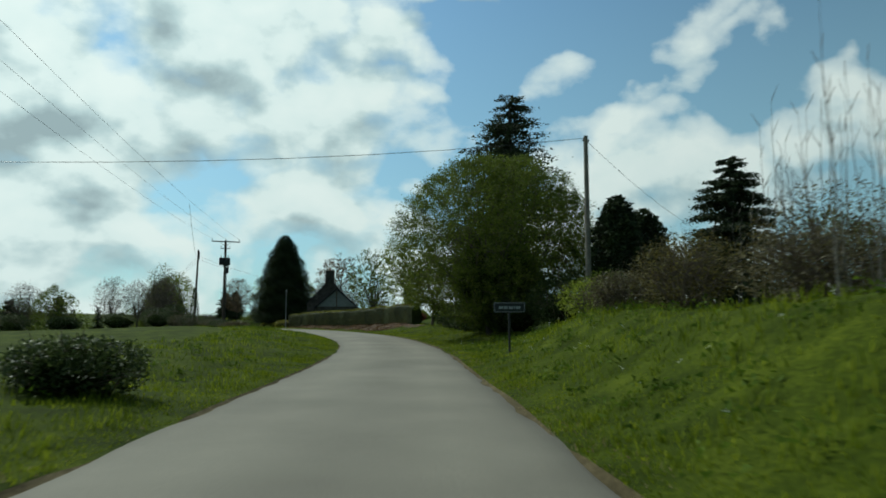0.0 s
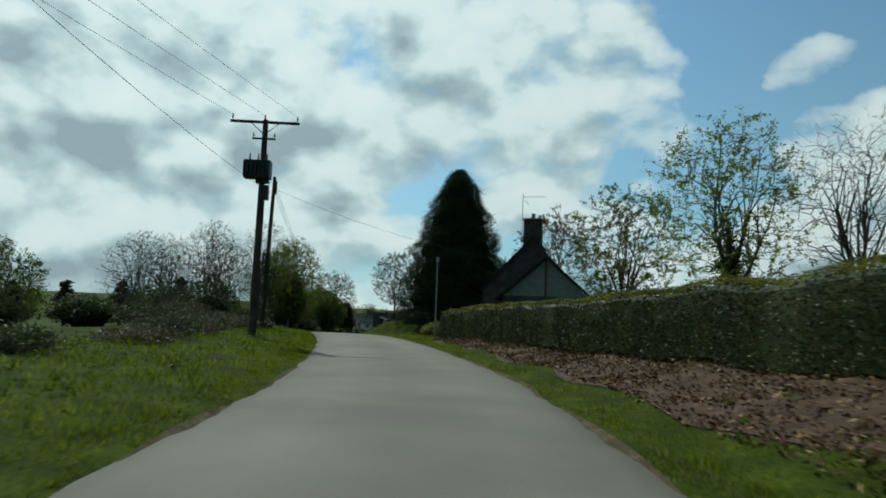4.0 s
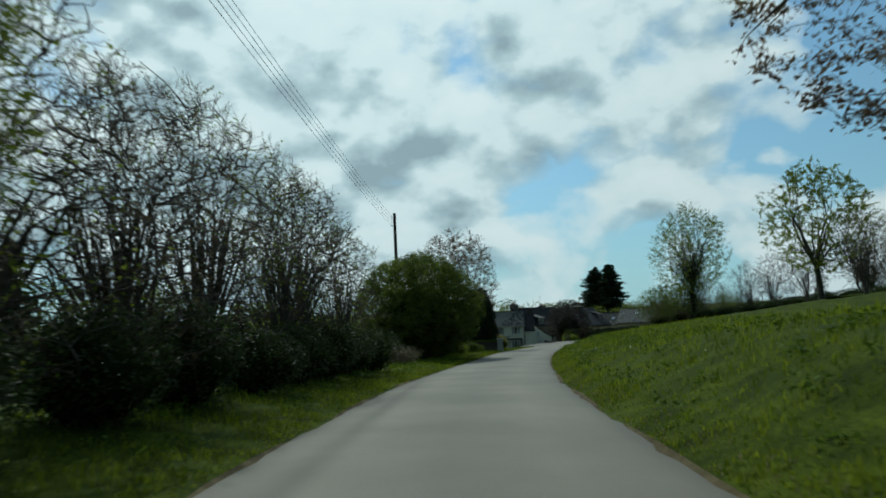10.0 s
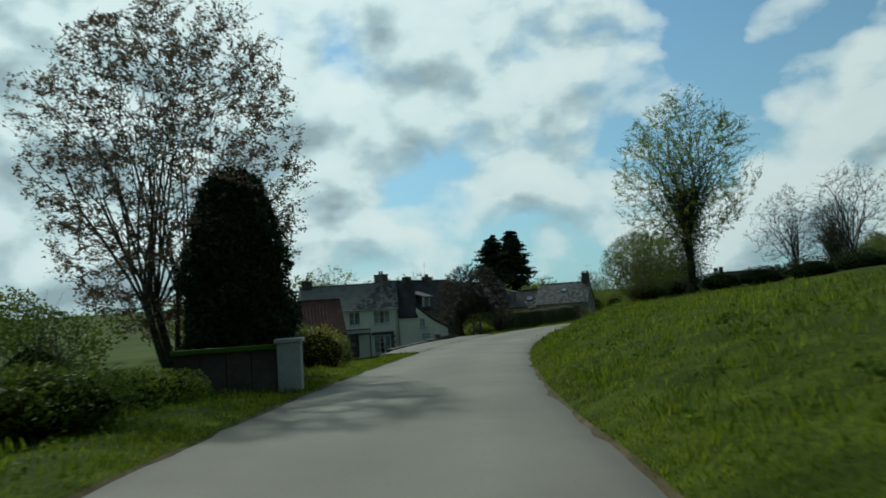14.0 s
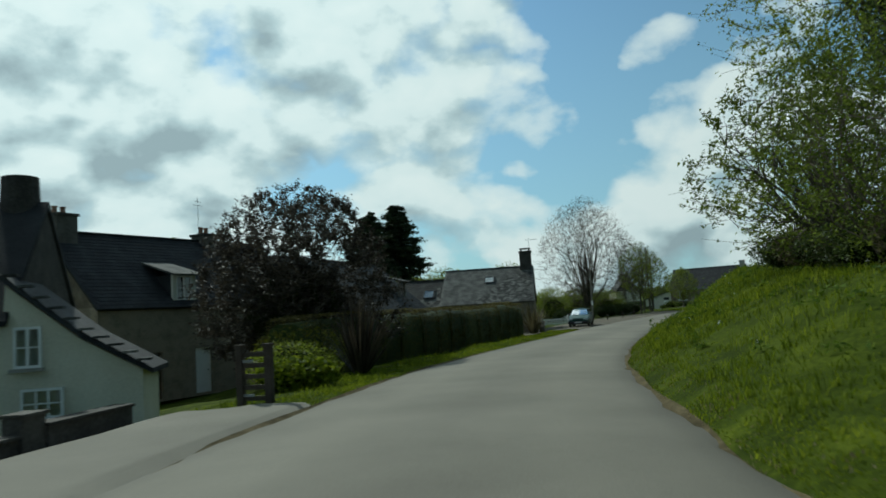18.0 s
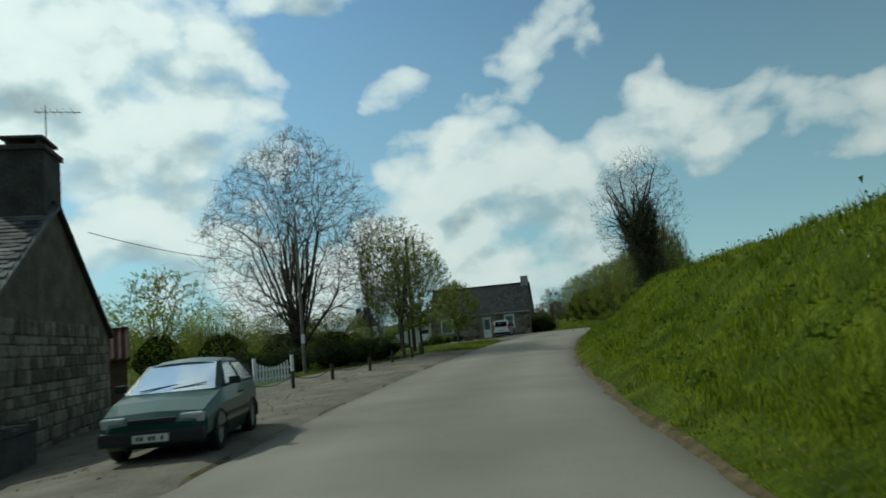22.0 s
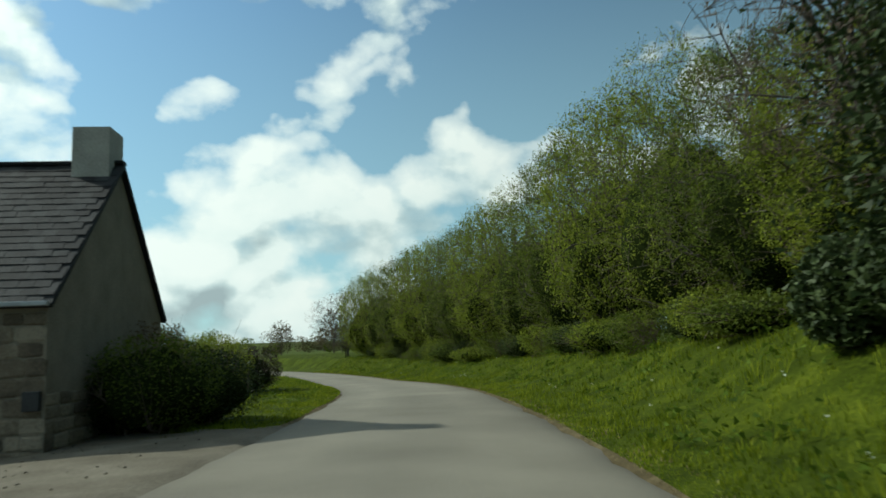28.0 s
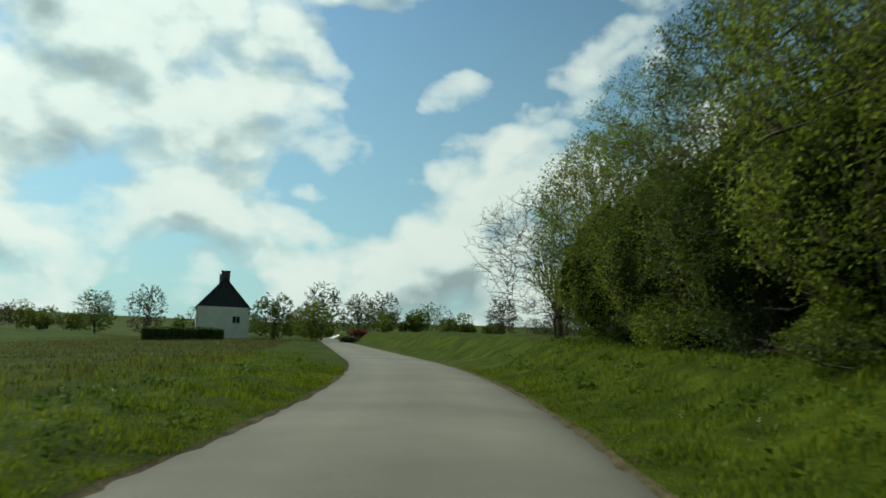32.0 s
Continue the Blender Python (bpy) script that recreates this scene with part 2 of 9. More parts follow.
LEAF_SPRING = leafmat("spring_leaves", (0.085, 0.11, 0.012), (0.165, 0.205, 0.022), (0.27, 0.31, 0.042), 0.55)
LEAF_GREEN = leafmat("green_leaves", (0.046, 0.068, 0.009), (0.094, 0.124, 0.016), (0.16, 0.195, 0.03), 0.5)
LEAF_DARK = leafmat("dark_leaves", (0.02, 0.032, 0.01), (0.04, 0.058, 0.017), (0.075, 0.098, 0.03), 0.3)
# near-black, for solids that put the shade inside crowns into colour
CROWN_SHADE = mat("painted_crown_shade", [(0.008, 0.012, 0.004), (0.018, 0.025, 0.007), (0.036, 0.048, 0.013)], 5.0, 1.0, 1.0, fine=18, spec=0.0)
LEAF_BRONZE = leafmat("bronze_leaves", (0.08, 0.05, 0.035), (0.14, 0.10, 0.06), (0.2, 0.16, 0.09))
LEAF_PURPLE = leafmat("purple_leaves", (0.022, 0.018, 0.013), (0.046, 0.038, 0.027), (0.09, 0.074, 0.052), 0.25)
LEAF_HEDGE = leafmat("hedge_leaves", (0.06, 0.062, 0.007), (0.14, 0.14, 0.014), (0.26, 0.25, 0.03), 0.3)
# darker copy of the hedge leaf, with the flanks' shade in its colour
LEAF_FLANK_SHADE = leafmat("shaded_flank_leaves", (0.014, 0.014, 0.004), (0.034, 0.035, 0.009), (0.11, 0.105, 0.022), 0.12)
LEAF_CONIFER = leafmat("conifer_sprays", (0.012, 0.019, 0.009), (0.026, 0.037, 0.016), (0.05, 0.066, 0.027), 0.15, 0.7)
LEAF_IVY = leafmat("ivy_leaves", (0.014, 0.024, 0.008), (0.03, 0.048, 0.015), (0.065, 0.09, 0.03), 0.15)
LEAF_GORSE = leafmat("yellow_gorse", (0.10, 0.10, 0.02), (0.22, 0.2, 0.03), (0.4, 0.34, 0.04), 0.2)
LEAF_BROWN = leafmat("dead_brown_leaves", (0.055, 0.046, 0.022), (0.105, 0.088, 0.042), (0.18, 0.155, 0.082), 0.25)
LEAF_OLIVE = leafmat("olive_hedge_leaves", (0.045, 0.038, 0.012), (0.1, 0.084, 0.026), (0.19, 0.162, 0.05), 0.35)
LEAF_RED = leafmat("red_leaves", (0.09, 0.02, 0.02), (0.16, 0.035, 0.03), (0.24, 0.07, 0.05), 0.3)
FLOWER = mat("white_flowers", [(0.6, 0.6, 0.55), (0.75, 0.75, 0.7), (0.85, 0.85, 0.8)], 3, 0.7, 0.0, back=0.3)
DANDELION = mat("yellow_flowers", [(0.5, 0.4, 0.03), (0.7, 0.55, 0.04), (0.8, 0.65, 0.06)], 3, 0.7, 0.0)
STONE = mat("granite_rubble", [(0.08, 0.064, 0.046), (0.16, 0.13, 0.093), (0.27, 0.228, 0.17)], 2.2, 0.9, 0.7, fine=18, obj_random=0.35)
MORTAR = mat("lime_mortar", [(0.14, 0.118, 0.088), (0.2, 0.172, 0.13), (0.26, 0.228, 0.18)], 1.5, 0.95, 0.5, fine=25)
DARK_STONE = mat("weathered_stone", [(0.035, 0.031, 0.027), (0.068, 0.06, 0.052), (0.115, 0.105, 0.092)], 2.0, 0.9, 0.8, fine=16, obj_random=0.3)
SLATE = mat("slate", [(0.012, 0.0125, 0.014), (0.024, 0.025, 0.027), (0.046, 0.047, 0.049)], 1.6, 0.8, 0.35, fine=24, obj_random=0.3, spec=0.2)
LICHEN_SLATE = mat("lichened_slate", [(0.026, 0.026, 0.025), (0.062, 0.062, 0.058), (0.15, 0.15, 0.138)], 1.8, 0.85, 0.4, fine=24, obj_random=0.45, spec=0.2)
RENDER_WHITE = mat("white_render", [(0.54, 0.5, 0.39), (0.64, 0.6, 0.48), (0.72, 0.68, 0.56)], 0.9, 0.9, 0.3, fine=20)
RENDER_CREAM = mat("cream_render", [(0.45, 0.43, 0.36), (0.56, 0.54, 0.46), (0.64, 0.62, 0.54)], 0.8, 0.9, 0.35, fine=20)
WHITE_PAINT = mat("white_paint", [(0.7, 0.7, 0.68), (0.78, 0.78, 0.76), (0.83, 0.83, 0.81)], 3, 0.5, 0.15, fine=30)
GREY_PAINT = mat("grey_paint", [(0.15, 0.155, 0.155), (0.21, 0.215, 0.215), (0.27, 0.275, 0.275)], 3, 0.55, 0.15, fine=30)
WOOD_POLE = mat("creosoted_wood", [(0.035, 0.027, 0.02), (0.065, 0.05, 0.038), (0.11, 0.09, 0.07)], 1.2, 0.9, 0.5, fine=30)
WOOD_GREY = mat("weathered_wood", [(0.1, 0.088, 0.07), (0.17, 0.15, 0.125), (0.25, 0.225, 0.19)], 2.0, 0.9, 0.5, fine=30)
WOOD_BROWN = mat("brown_boards", [(0.06, 0.038, 0.026), (0.1, 0.066, 0.045), (0.15, 0.105, 0.075)], 2.0, 0.8, 0.4, fine=30)
CONCRETE = mat("concrete", [(0.22, 0.21, 0.19), (0.32, 0.305, 0.275), (0.42, 0.4, 0.36)], 1.6, 0.9, 0.4, fine=25)
METAL_GREY = mat("galvanised_metal", [(0.22, 0.23, 0.24), (0.32, 0.33, 0.34), (0.42, 0.43, 0.44)], 3, 0.45, 0.1, 0.7)
METAL_DARK = mat("dark_metal", [(0.02, 0.021, 0.022), (0.035, 0.036, 0.038), (0.06, 0.061, 0.063)], 3, 0.5, 0.1, 0.4)
RUST = mat("rusty_sheet", [(0.04, 0.018, 0.013), (0.07, 0.03, 0.021), (0.11, 0.055, 0.04)], 1.4, 0.9, 0.3, fine=20)
RUBBER = mat("rubber", [(0.012, 0.012, 0.012), (0.02, 0.02, 0.02), (0.03, 0.03, 0.03)], 5, 0.8, 0.2)
CLAY = mat("clay_pot", [(0.16, 0.09, 0.06), (0.26, 0.15, 0.1), (0.34, 0.21, 0.15)], 3, 0.85, 0.2)
PORCELAIN = mat("insulator", [(0.10, 0.08, 0.07), (0.16, 0.13, 0.12), (0.22, 0.19, 0.17)], 4, 0.3, 0.0)
CURTAIN = mat("net_curtain", [(0.42, 0.44, 0.45), (0.55, 0.57, 0.58), (0.66, 0.67, 0.68)], 4, 0.9, 0.2)
DARK_ROOM = mat("dim_room", [(0.03, 0.03, 0.03), (0.05, 0.048, 0.045), (0.08, 0.075, 0.07)], 2, 0.9, 0.0)


def plainmat(name, colour, rough=0.4, metal=0.0, coat=0.0, emit=0.0):
    m = mat(name, [tuple(c * k for c in colour) for k in (0.88, 1.0, 1.1)], 2.5, rough, 0.05, metal, fine=60)
    b = m.node_tree.nodes["Principled BSDF"]
    b.inputs["Coat Weight"].default_value = coat
    return m


def glassmat(name, tint, alpha_rough=0.02):
    m = bpy.data.materials.new(name)
    m.use_nodes = True
    b = m.node_tree.nodes["Principled BSDF"]
    b.inputs["Base Color"].default_value = (*tint, 1)
    b.inputs["Roughness"].default_value, b.inputs["IOR"].default_value = alpha_rough, 1.5
    b.inputs["Transmission Weight"].default_value = 1.0
    return m


GLASS = glassmat("window_glass", (0.75, 0.8, 0.82))
CAR_GLASS = glassmat("tinted_glass", (0.05, 0.07, 0.065), 0.08)
CAR_GLASS.node_tree.nodes["Principled BSDF"].inputs["IOR"].default_value = 1.25
CAR_GREEN = plainmat("green_car_paint", (0.006, 0.05, 0.036), 0.35, 0.1, 0.25)
CAR_WHITE = plainmat("white_car_paint", (0.72, 0.73, 0.74), 0.35, 0.0, 0.8)
CAR_SILVER = plainmat("silver_car_paint", (0.5, 0.52, 0.54), 0.3, 0.5, 0.8)
PLASTIC_DARK = plainmat("black_plastic", (0.022, 0.022, 0.024), 0.55)
PLASTIC_RED = plainmat("red_lamp", (0.35, 0.02, 0.02), 0.2, 0.0, 0.6)
PLASTIC_CLEAR = plainmat("clear_lamp", (0.5, 0.52, 0.55), 0.12, 0.3, 0.8)
PLATE_WHITE = plainmat("plate_white", (0.65, 0.65, 0.62), 0.5)
SIGN_DARK = plainmat("dark_sign", (0.02, 0.022, 0.024), 0.6)


# ---------------- building helpers ----------------
def fill(me, verts, faces):
    """Fills a mesh from vertices and faces: an array, a list of arrays or a list of index rows."""
    if isinstance(faces, list) and not (faces and isinstance(faces[0], np.ndarray)):
        me.from_pydata(np.asarray(verts).tolist(), [], faces)
        return
    blocks = faces if isinstance(faces, list) else [faces]
    v = np.ascontiguousarray(verts, dtype=np.float32)
    loops = np.concatenate([b.ravel() for b in blocks]).astype(np.int32)
    sizes = np.concatenate([np.full(len(b), b.shape[1], np.int32) for b in blocks])
    me.vertices.add(len(v))
    me.vertices.foreach_set("co", v.ravel())
    me.loops.add(len(loops))
    me.loops.foreach_set("vertex_index", loops)
    me.polygons.add(len(sizes))
    me.polygons.foreach_set("loop_start", np.concatenate([[0], np.cumsum(sizes)[:-1]]).astype(np.int32))
    me.update(calc_edges=True)


def part(name, bm, material, parent=None, label="", smooth=False):
    """Links a bmesh or (verts, faces) as one mesh object, under a thing or part if given."""
    me = bpy.data.meshes.new(name)
    if isinstance(bm, tuple):
        fill(me, bm[0], bm[1])
    else:
        bm.to_mesh(me)
        bm.free()
    me.materials.append(material)
    if smooth:
        me.shade_smooth()
    ob = new(name, me)
    if parent is not None:
        ob.parent = parent
    if label:
        ob["label"] = label
    return ob


def thing(name, m, label, category, group=""):
    ob = new(name)
    ob.matrix_world = m
    ob.empty_display_size = 0.2
    return tagged(ob, label, category, group)


def box(bm, x0, x1, y0, y1, z0, z1, bevel=0.0):
    vs = [bm.verts.new(p) for p in ((x0, y0, z0), (x1, y0, z0), (x1, y1, z0), (x0, y1, z0), (x0, y0, z1), (x1, y0, z1), (x1, y1, z1), (x0, y1, z1))]
    fs = [bm.faces.new([vs[i] for i in f]) for f in ((3, 2, 1, 0), (4, 5, 6, 7), (0, 1, 5, 4), (1, 2, 6, 5), (2, 3, 7, 6), (3, 0, 4, 7))]
    if bevel:
        bmesh.ops.bevel(bm, geom=list({e for f in fs for e in f.edges}), offset=bevel, segments=2, affect="EDGES", profile=0.7)
    return bm


def boxm(*a, bevel=0.0):
    return box(bmesh.new(), *a, bevel=bevel)


def prism(points, y0, y1, axis="y"):
    """A solid from an outline in x, z, drawn out from y0 to y1."""
    bm = bmesh.new()
    a = [bm.verts.new((p[0], y0, p[1])) for p in points]
    b = [bm.verts.new((p[0], y1, p[1])) for p in points]
    n = len(points)
    bm.faces.new(a)
    bm.faces.new(b[::-1])
    for i in range(n):
        bm.faces.new((a[i], b[i], b[(i + 1) % n], a[(i + 1) % n]))
    bmesh.ops.recalc_face_normals(bm, faces=bm.faces)
    return bm


def tubes(segs, sides=5):
    """Tapered tubes along (ax, ay, az, bx, by, bz, r0, r1) rows, as arrays."""
    s = np.asarray(segs, float)
    a, b, r0, r1 = s[:, :3], s[:, 3:6], s[:, 6], s[:, 7]
    w = b - a
    w /= np.maximum(np.linalg.norm(w, axis=1), 1e-6)[:, None]
    ref = np.where(np.abs(w[:, 2:3]) < 0.9, np.array([[0, 0, 1.0]]), np.array([[1.0, 0, 0]]))
    u = np.cross(w, ref)
    u /= np.maximum(np.linalg.norm(u, axis=1), 1e-6)[:, None]
    v = np.cross(w, u)
    ang = np.arange(sides) * 2 * np.pi / sides
    ring = np.cos(ang)[None, :, None] * u[:, None] + np.sin(ang)[None, :, None] * v[:, None]
    va = a[:, None] + ring * r0[:, None, None]
    vb = b[:, None] + ring * r1[:, None, None]
    verts = np.concatenate([va, vb], 1).reshape(-1, 3)
    k = np.arange(sides)
    quad = np.stack([k, (k + 1) % sides, sides + (k + 1) % sides, sides + k], 1)
    faces = (quad[None] + (np.arange(len(s)) * 2 * sides)[:, None, None]).reshape(-1, 4)
    return verts, faces


def joined(*meshes):
    vs, fs, n = [], [], 0
    for v, f in meshes:
        vs.append(np.asarray(v))
        fs += (np.asarray(f) + n).tolist()
        n += len(v)
    return np.concatenate(vs), fs


# ---------------- the lane: its line, edges and level ----------------
_t = np.array([r[0] for r in PATH])
_p = np.array([r[1:4] for r in PATH])
_tt = np.arange(0, 32.01, 0.05)
LINE = np.stack([np.interp(_tt, _t, _p[:, i]) for i in range(3)], 1)
for _ in range(60):                                   # ease the corners of the interpolated line
    LINE[1:-1] = 0.25 * LINE[:-2] + 0.5 * LINE[1:-1] + 0.25 * LINE[2:]
_z = LINE[:, 2].copy()
for _ in range(400):
    _z[1:-1] = 0.25 * _z[:-2] + 0.5 * _z[1:-1] + 0.25 * _z[2:]
LINE[:, 2] = _z - 1.44
CLOCK = _tt.copy()
_a = (LINE[0] - LINE[6]) / np.linalg.norm((LINE[0] - LINE[6])[:2])
before = np.array([LINE[0] + _a * k * 0.55 for k in range(100, 0, -1)])
before[:, 2] = LINE[0, 2]
heading = math.atan2(LINE[-1, 0] - LINE[-6, 0], LINE[-1, 1] - LINE[-6, 1])
after, q = [], LINE[-1].copy()
for k in range(480):
    h = heading + (-0.02 - heading) * min(1, k / 90)
    q = q + 0.5 * np.array([math.sin(h), math.cos(h), 0.0])
    after.append(q.copy())
LINE = np.concatenate([before, LINE, np.array(after)])
CLOCK = np.concatenate([-np.arange(100, 0, -1) * 0.045, CLOCK, 32 + np.arange(1, 481) * 0.045])
_d = np.gradient(LINE[:, :2], axis=0)
_d /= np.linalg.norm(_d, axis=1)[:, None]
SIDE = np.stack([_d[:, 1], -_d[:, 0]], 1)             # to the right of the way
ARC = np.concatenate([[0], np.cumsum(np.linalg.norm(np.diff(LINE[:, :2], axis=0), axis=1))])


def keyed(t, rows, col):
    return np.interp(t, [r[0] for r in rows], [r[col] for r in rows])


# lane edges left and right of the line, by the clock
EDGES = [(-3, 3.55, 1.73), (0.7, 3.55, 1.75), (1.6, 3.25, 1.7), (2.7, 3.0, 1.61), (5.2, 2.75, 2.71), (6.7, 2.72, 2.71), (7.7, 2.82, 2.65), (9.3, 2.95, 2.15), (10.3, 3.05, 2.15),
         (11.7, 3.75, 1.66), (13.7, 3.6, 1.6), (15.2, 3.83, 1.5), (17.2, 3.75, 2.02), (18.7, 4.1, 2.0), (19.8, 4.3, 1.5), (20.5, 3.9, 1.65), (21.7, 3.15, 2.1),
         (22.9, 3.8, 1.9), (24, 3.92, 1.75), (26, 3.85, 2.0), (27.4, 3.92, 2.19), (29.5, 3.5, 2.1), (30.5, 3.35, 2.0), (31.7, 3.4, 1.85), (55, 3.34, 1.8)]
# cross sections: clock, then width from the edge and height over the lane at the verge, the bank's top and far away
LEFT = [(-3, 1.73, 0.06, 5.76, 0.29, 34.55, -0.35), (2, 1.73, 0.12, 4.61, 0.58, 28.79, 0), (5, 1.73, 0.17, 5.76, 0.4, 28.79, 0),
    (7.5, 1.73, 0.06, 5.76, 0.35, 28.79, -0.69), (9.5, 1.38, 0.12, 4.03, 0.46, 28.79, -0.92), (12, 1.38, 0.12, 3.46, 0.35, 28.79, -1.15),
    (14.5, 1.6, 0.08, 4.5, 0.05, 23, -1.0), (15.8, 1.8, 0.05, 5, -0.1, 20, -1.2), (16.6, 1.38, -0.06, 4.61, -0.58, 16.12, -1.5),
    (17.3, 3.0, -0.08, 4.6, -1.1, 12, -1.7), (18, 3.8, -0.08, 4.6, -1.3, 12, -1.6)]
LEFT += [(18.9, 3.6, -0.08, 4.6, -0.9, 12, -1.5), (19.3, 3.4, -0.06, 4.8, -0.5, 12, -1.4), (19.9, 2.6, -0.05, 4.8, -0.55, 12, -1.4), (21.5, 1.5, 0, 3.46, -0.35, 13.82, -1.15),
    (23.3, 1.61, -0.02, 4.61, -0.23, 16.12, -0.81), (25, 1.73, 0, 5.76, -0.12, 23.04, -0.69), (27, 2.3, 0, 6.91, -0.17, 28.79, -0.81),
    (29, 2.3, -0.02, 6.91, -0.23, 28.79, -1.04), (31, 1.73, 0.06, 4.61, 0, 28.79, -0.92), (33, 1.5, 0.12, 3.46, 0.17, 28.79, -0.58),
    (55, 1.5, 0.12, 3.46, 0.12, 46.07, -0.58)]
RIGHT = [(-3, 0.92, 0.17, 4.03, 1.73, 28.79, 2.07), (1.6, 1.04, 0.17, 4.15, 1.73, 28.79, 2.07), (2.3, 1.84, 0.12, 5.18, 0.69, 28.79, 1.15),
    (3.5, 2.76, 0.12, 5.76, 0.35, 28.79, 0.92), (4.5, 1.5, 0.06, 5.3, 0.86, 28.79, 1.04), (7.2, 1.5, 0.06, 4.84, 0.58, 28.79, 0.92),
    (8.2, 1.73, 0.02, 4.61, 0.12, 28.79, 0.69), (9.5, 1.73, 0.02, 5.2, 0.04, 28.79, 0.5), (10.12, 1.73, 0.02, 5.2, 0.05, 28.79, 0.6), (10.32, 0.92, 0.3, 3.6, 1.6, 28.79, 2.8), (11.2, 0.92, 0.3, 3.6, 1.35, 28.79, 3.0),
    (12, 0.92, 0.29, 3.46, 1.04, 28.79, 3.46)]
RIGHT += [(15, 0.92, 0.35, 3.69, 1.04, 28.79, 4.15), (18, 0.81, 0.3, 3.69, 1.2, 28.79, 4.1), (20, 0.8, 0.4, 4.6, 2.0, 28.79, 3.6),
    (21.5, 0.9, 0.4, 5.07, 2.85, 28.79, 3.6), (26, 0.92, 0.35, 5.76, 3.2, 28.79, 3.7), (28.3, 1.5, 0.23, 5.76, 2.88, 28.79, 3.46),
    (29.5, 2.3, 0.17, 5.76, 1.61, 28.79, 2.53), (32, 2.53, 0.23, 5.18, 1.04, 28.79, 1.84), (35, 1.8, 0.25, 4.3, 1.5, 28.79, 1.9),
    (38, 1.2, 0.3, 3.6, 1.9, 46.07, 2.1), (55, 1.2, 0.3, 3.6, 1.9, 46.07, 2.1)]


def ease(x):
    x = np.clip(x, 0, 1)
    return x * x * (3 - 2 * x)


def rise(t, beyond, rows):
    """Height over the lane at a distance beyond its edge."""
    w0, h0, w1, h1, w2, h2 = [keyed(t, rows, k) for k in range(1, 7)]
    z = h0 * ease(beyond / np.maximum(w0, 0.1))
    z = z + (h1 - h0) * ease((beyond - w0 * 0.7) / (w1 - w0 * 0.7))
    z = z + (h2 - h1) * np.clip((beyond - w1) / (w2 - w1), 0, 1)
    return z


def lumps(x, y, k):
    return np.sin(x * k + 1.3 * np.sin(y * k * 0.7)) * np.cos(y * k * 1.1 + 0.8 * np.sin(x * k * 0.6))


def level(i, d):
    """The ground's height at sample i of the line and d to the right of it (arrays)."""
    t, l0, r0 = CLOCK[i], keyed(CLOCK[i], EDGES, 1), keyed(CLOCK[i], EDGES, 2)
    bl, br = -d - l0, d - r0
    skew = t + 0.05 * np.clip(br, 0, 10) * ease((t - 9.0) / 0.5) * ease((11.2 - t) / 0.5)     # the bank's end runs askew beside the drive
    z = LINE[i, 2] + np.where(bl > 0, rise(t, np.maximum(bl, 0), LEFT), 0) + np.where(br > 0, rise(skew, np.maximum(br, 0), RIGHT), 0)
    beyond = np.maximum(np.maximum(bl, br), 0)
    x, y = LINE[i, 0] + SIDE[i, 0] * d, LINE[i, 1] + SIDE[i, 1] * d
    wob = 0.05 * lumps(x, y, 2.1) + 0.035 * lumps(x + 7, y - 3, 4.7) + 0.10 * lumps(x - 2, y, 0.55)
    for a, b in ((16.9, 19.3), (22.4, 25.4), (26.3, 29.4)):      # levelled gravel
        wob = wob * (1 - 0.85 * (bl > 0) * (bl < 8) * ease((t - a) / 0.3) * ease((b - t) / 0.3))
    wob = wob * (1 - 0.9 * (br > 0) * (br < 10) * ease((t - 8.9) / 0.2) * ease((10.25 - t) / 0.2))
    z = z + wob * np.clip(beyond / 2.0, 0, 1)
    return np.where(beyond > 0, z, z - 0.04)


def spot(t, d):
    """World x, y, z on the ground beside the line."""
    i = int(np.argmin(np.abs(CLOCK - t)))
    return LINE[i, 0] + SIDE[i, 0] * d, LINE[i, 1] + SIDE[i, 1] * d, float(level(np.array([i]), np.array([d]))[0])


def where(x, y):
    i = int(np.argmin((LINE[:, 0] - x) ** 2 + (LINE[:, 1] - y) ** 2))
    return i, (x - LINE[i, 0]) * SIDE[i, 0] + (y - LINE[i, 1]) * SIDE[i, 1]


def gz(x, y):
    """The ground's height at a place."""
    i, d = where(x, y)
    return float(level(np.array([i]), np.array([np.clip(d, -44, 44)]))[0])


def strip(rows, cols):
    """Faces of a grid of rows x cols vertices."""
    a = np.arange(rows * cols).reshape(rows, cols)
    return np.stack([a[:-1, :-1], a[:-1, 1:], a[1:, 1:], a[1:, :-1]], -1).reshape(-1, 4)


# near ground: a sheet along the lane, finer beside it
idx = np.arange(0, len(LINE), 1)
out_ = np.array([0, .12, .3, .5, .8, 1.1, 1.5, 1.9, 2.4, 2.9, 3.4, 4, 4.7, 5.5, 6.5, 8, 10, 12.5, 16, 20, 26, 33, 40])
l0 = keyed(CLOCK[idx], EDGES, 1)[:, None]
r0 = keyed(CLOCK[idx], EDGES, 2)[:, None]
D = np.concatenate([-(l0 + out_[::-1]), np.zeros_like(l0), r0 + out_], 1)
I = np.repeat(idx[:, None], D.shape[1], 1)
Z = level(I, D)
V = np.stack([LINE[I, 0] + SIDE[I, 0] * D, LINE[I, 1] + SIDE[I, 1] * D, Z], -1).reshape(-1, 3)
ground = part("ground", (V, strip(*D.shape)), SOIL, smooth=True)
tagged(ground, "grassy verges and banks rising beside the lane", "ground", kind="structure")
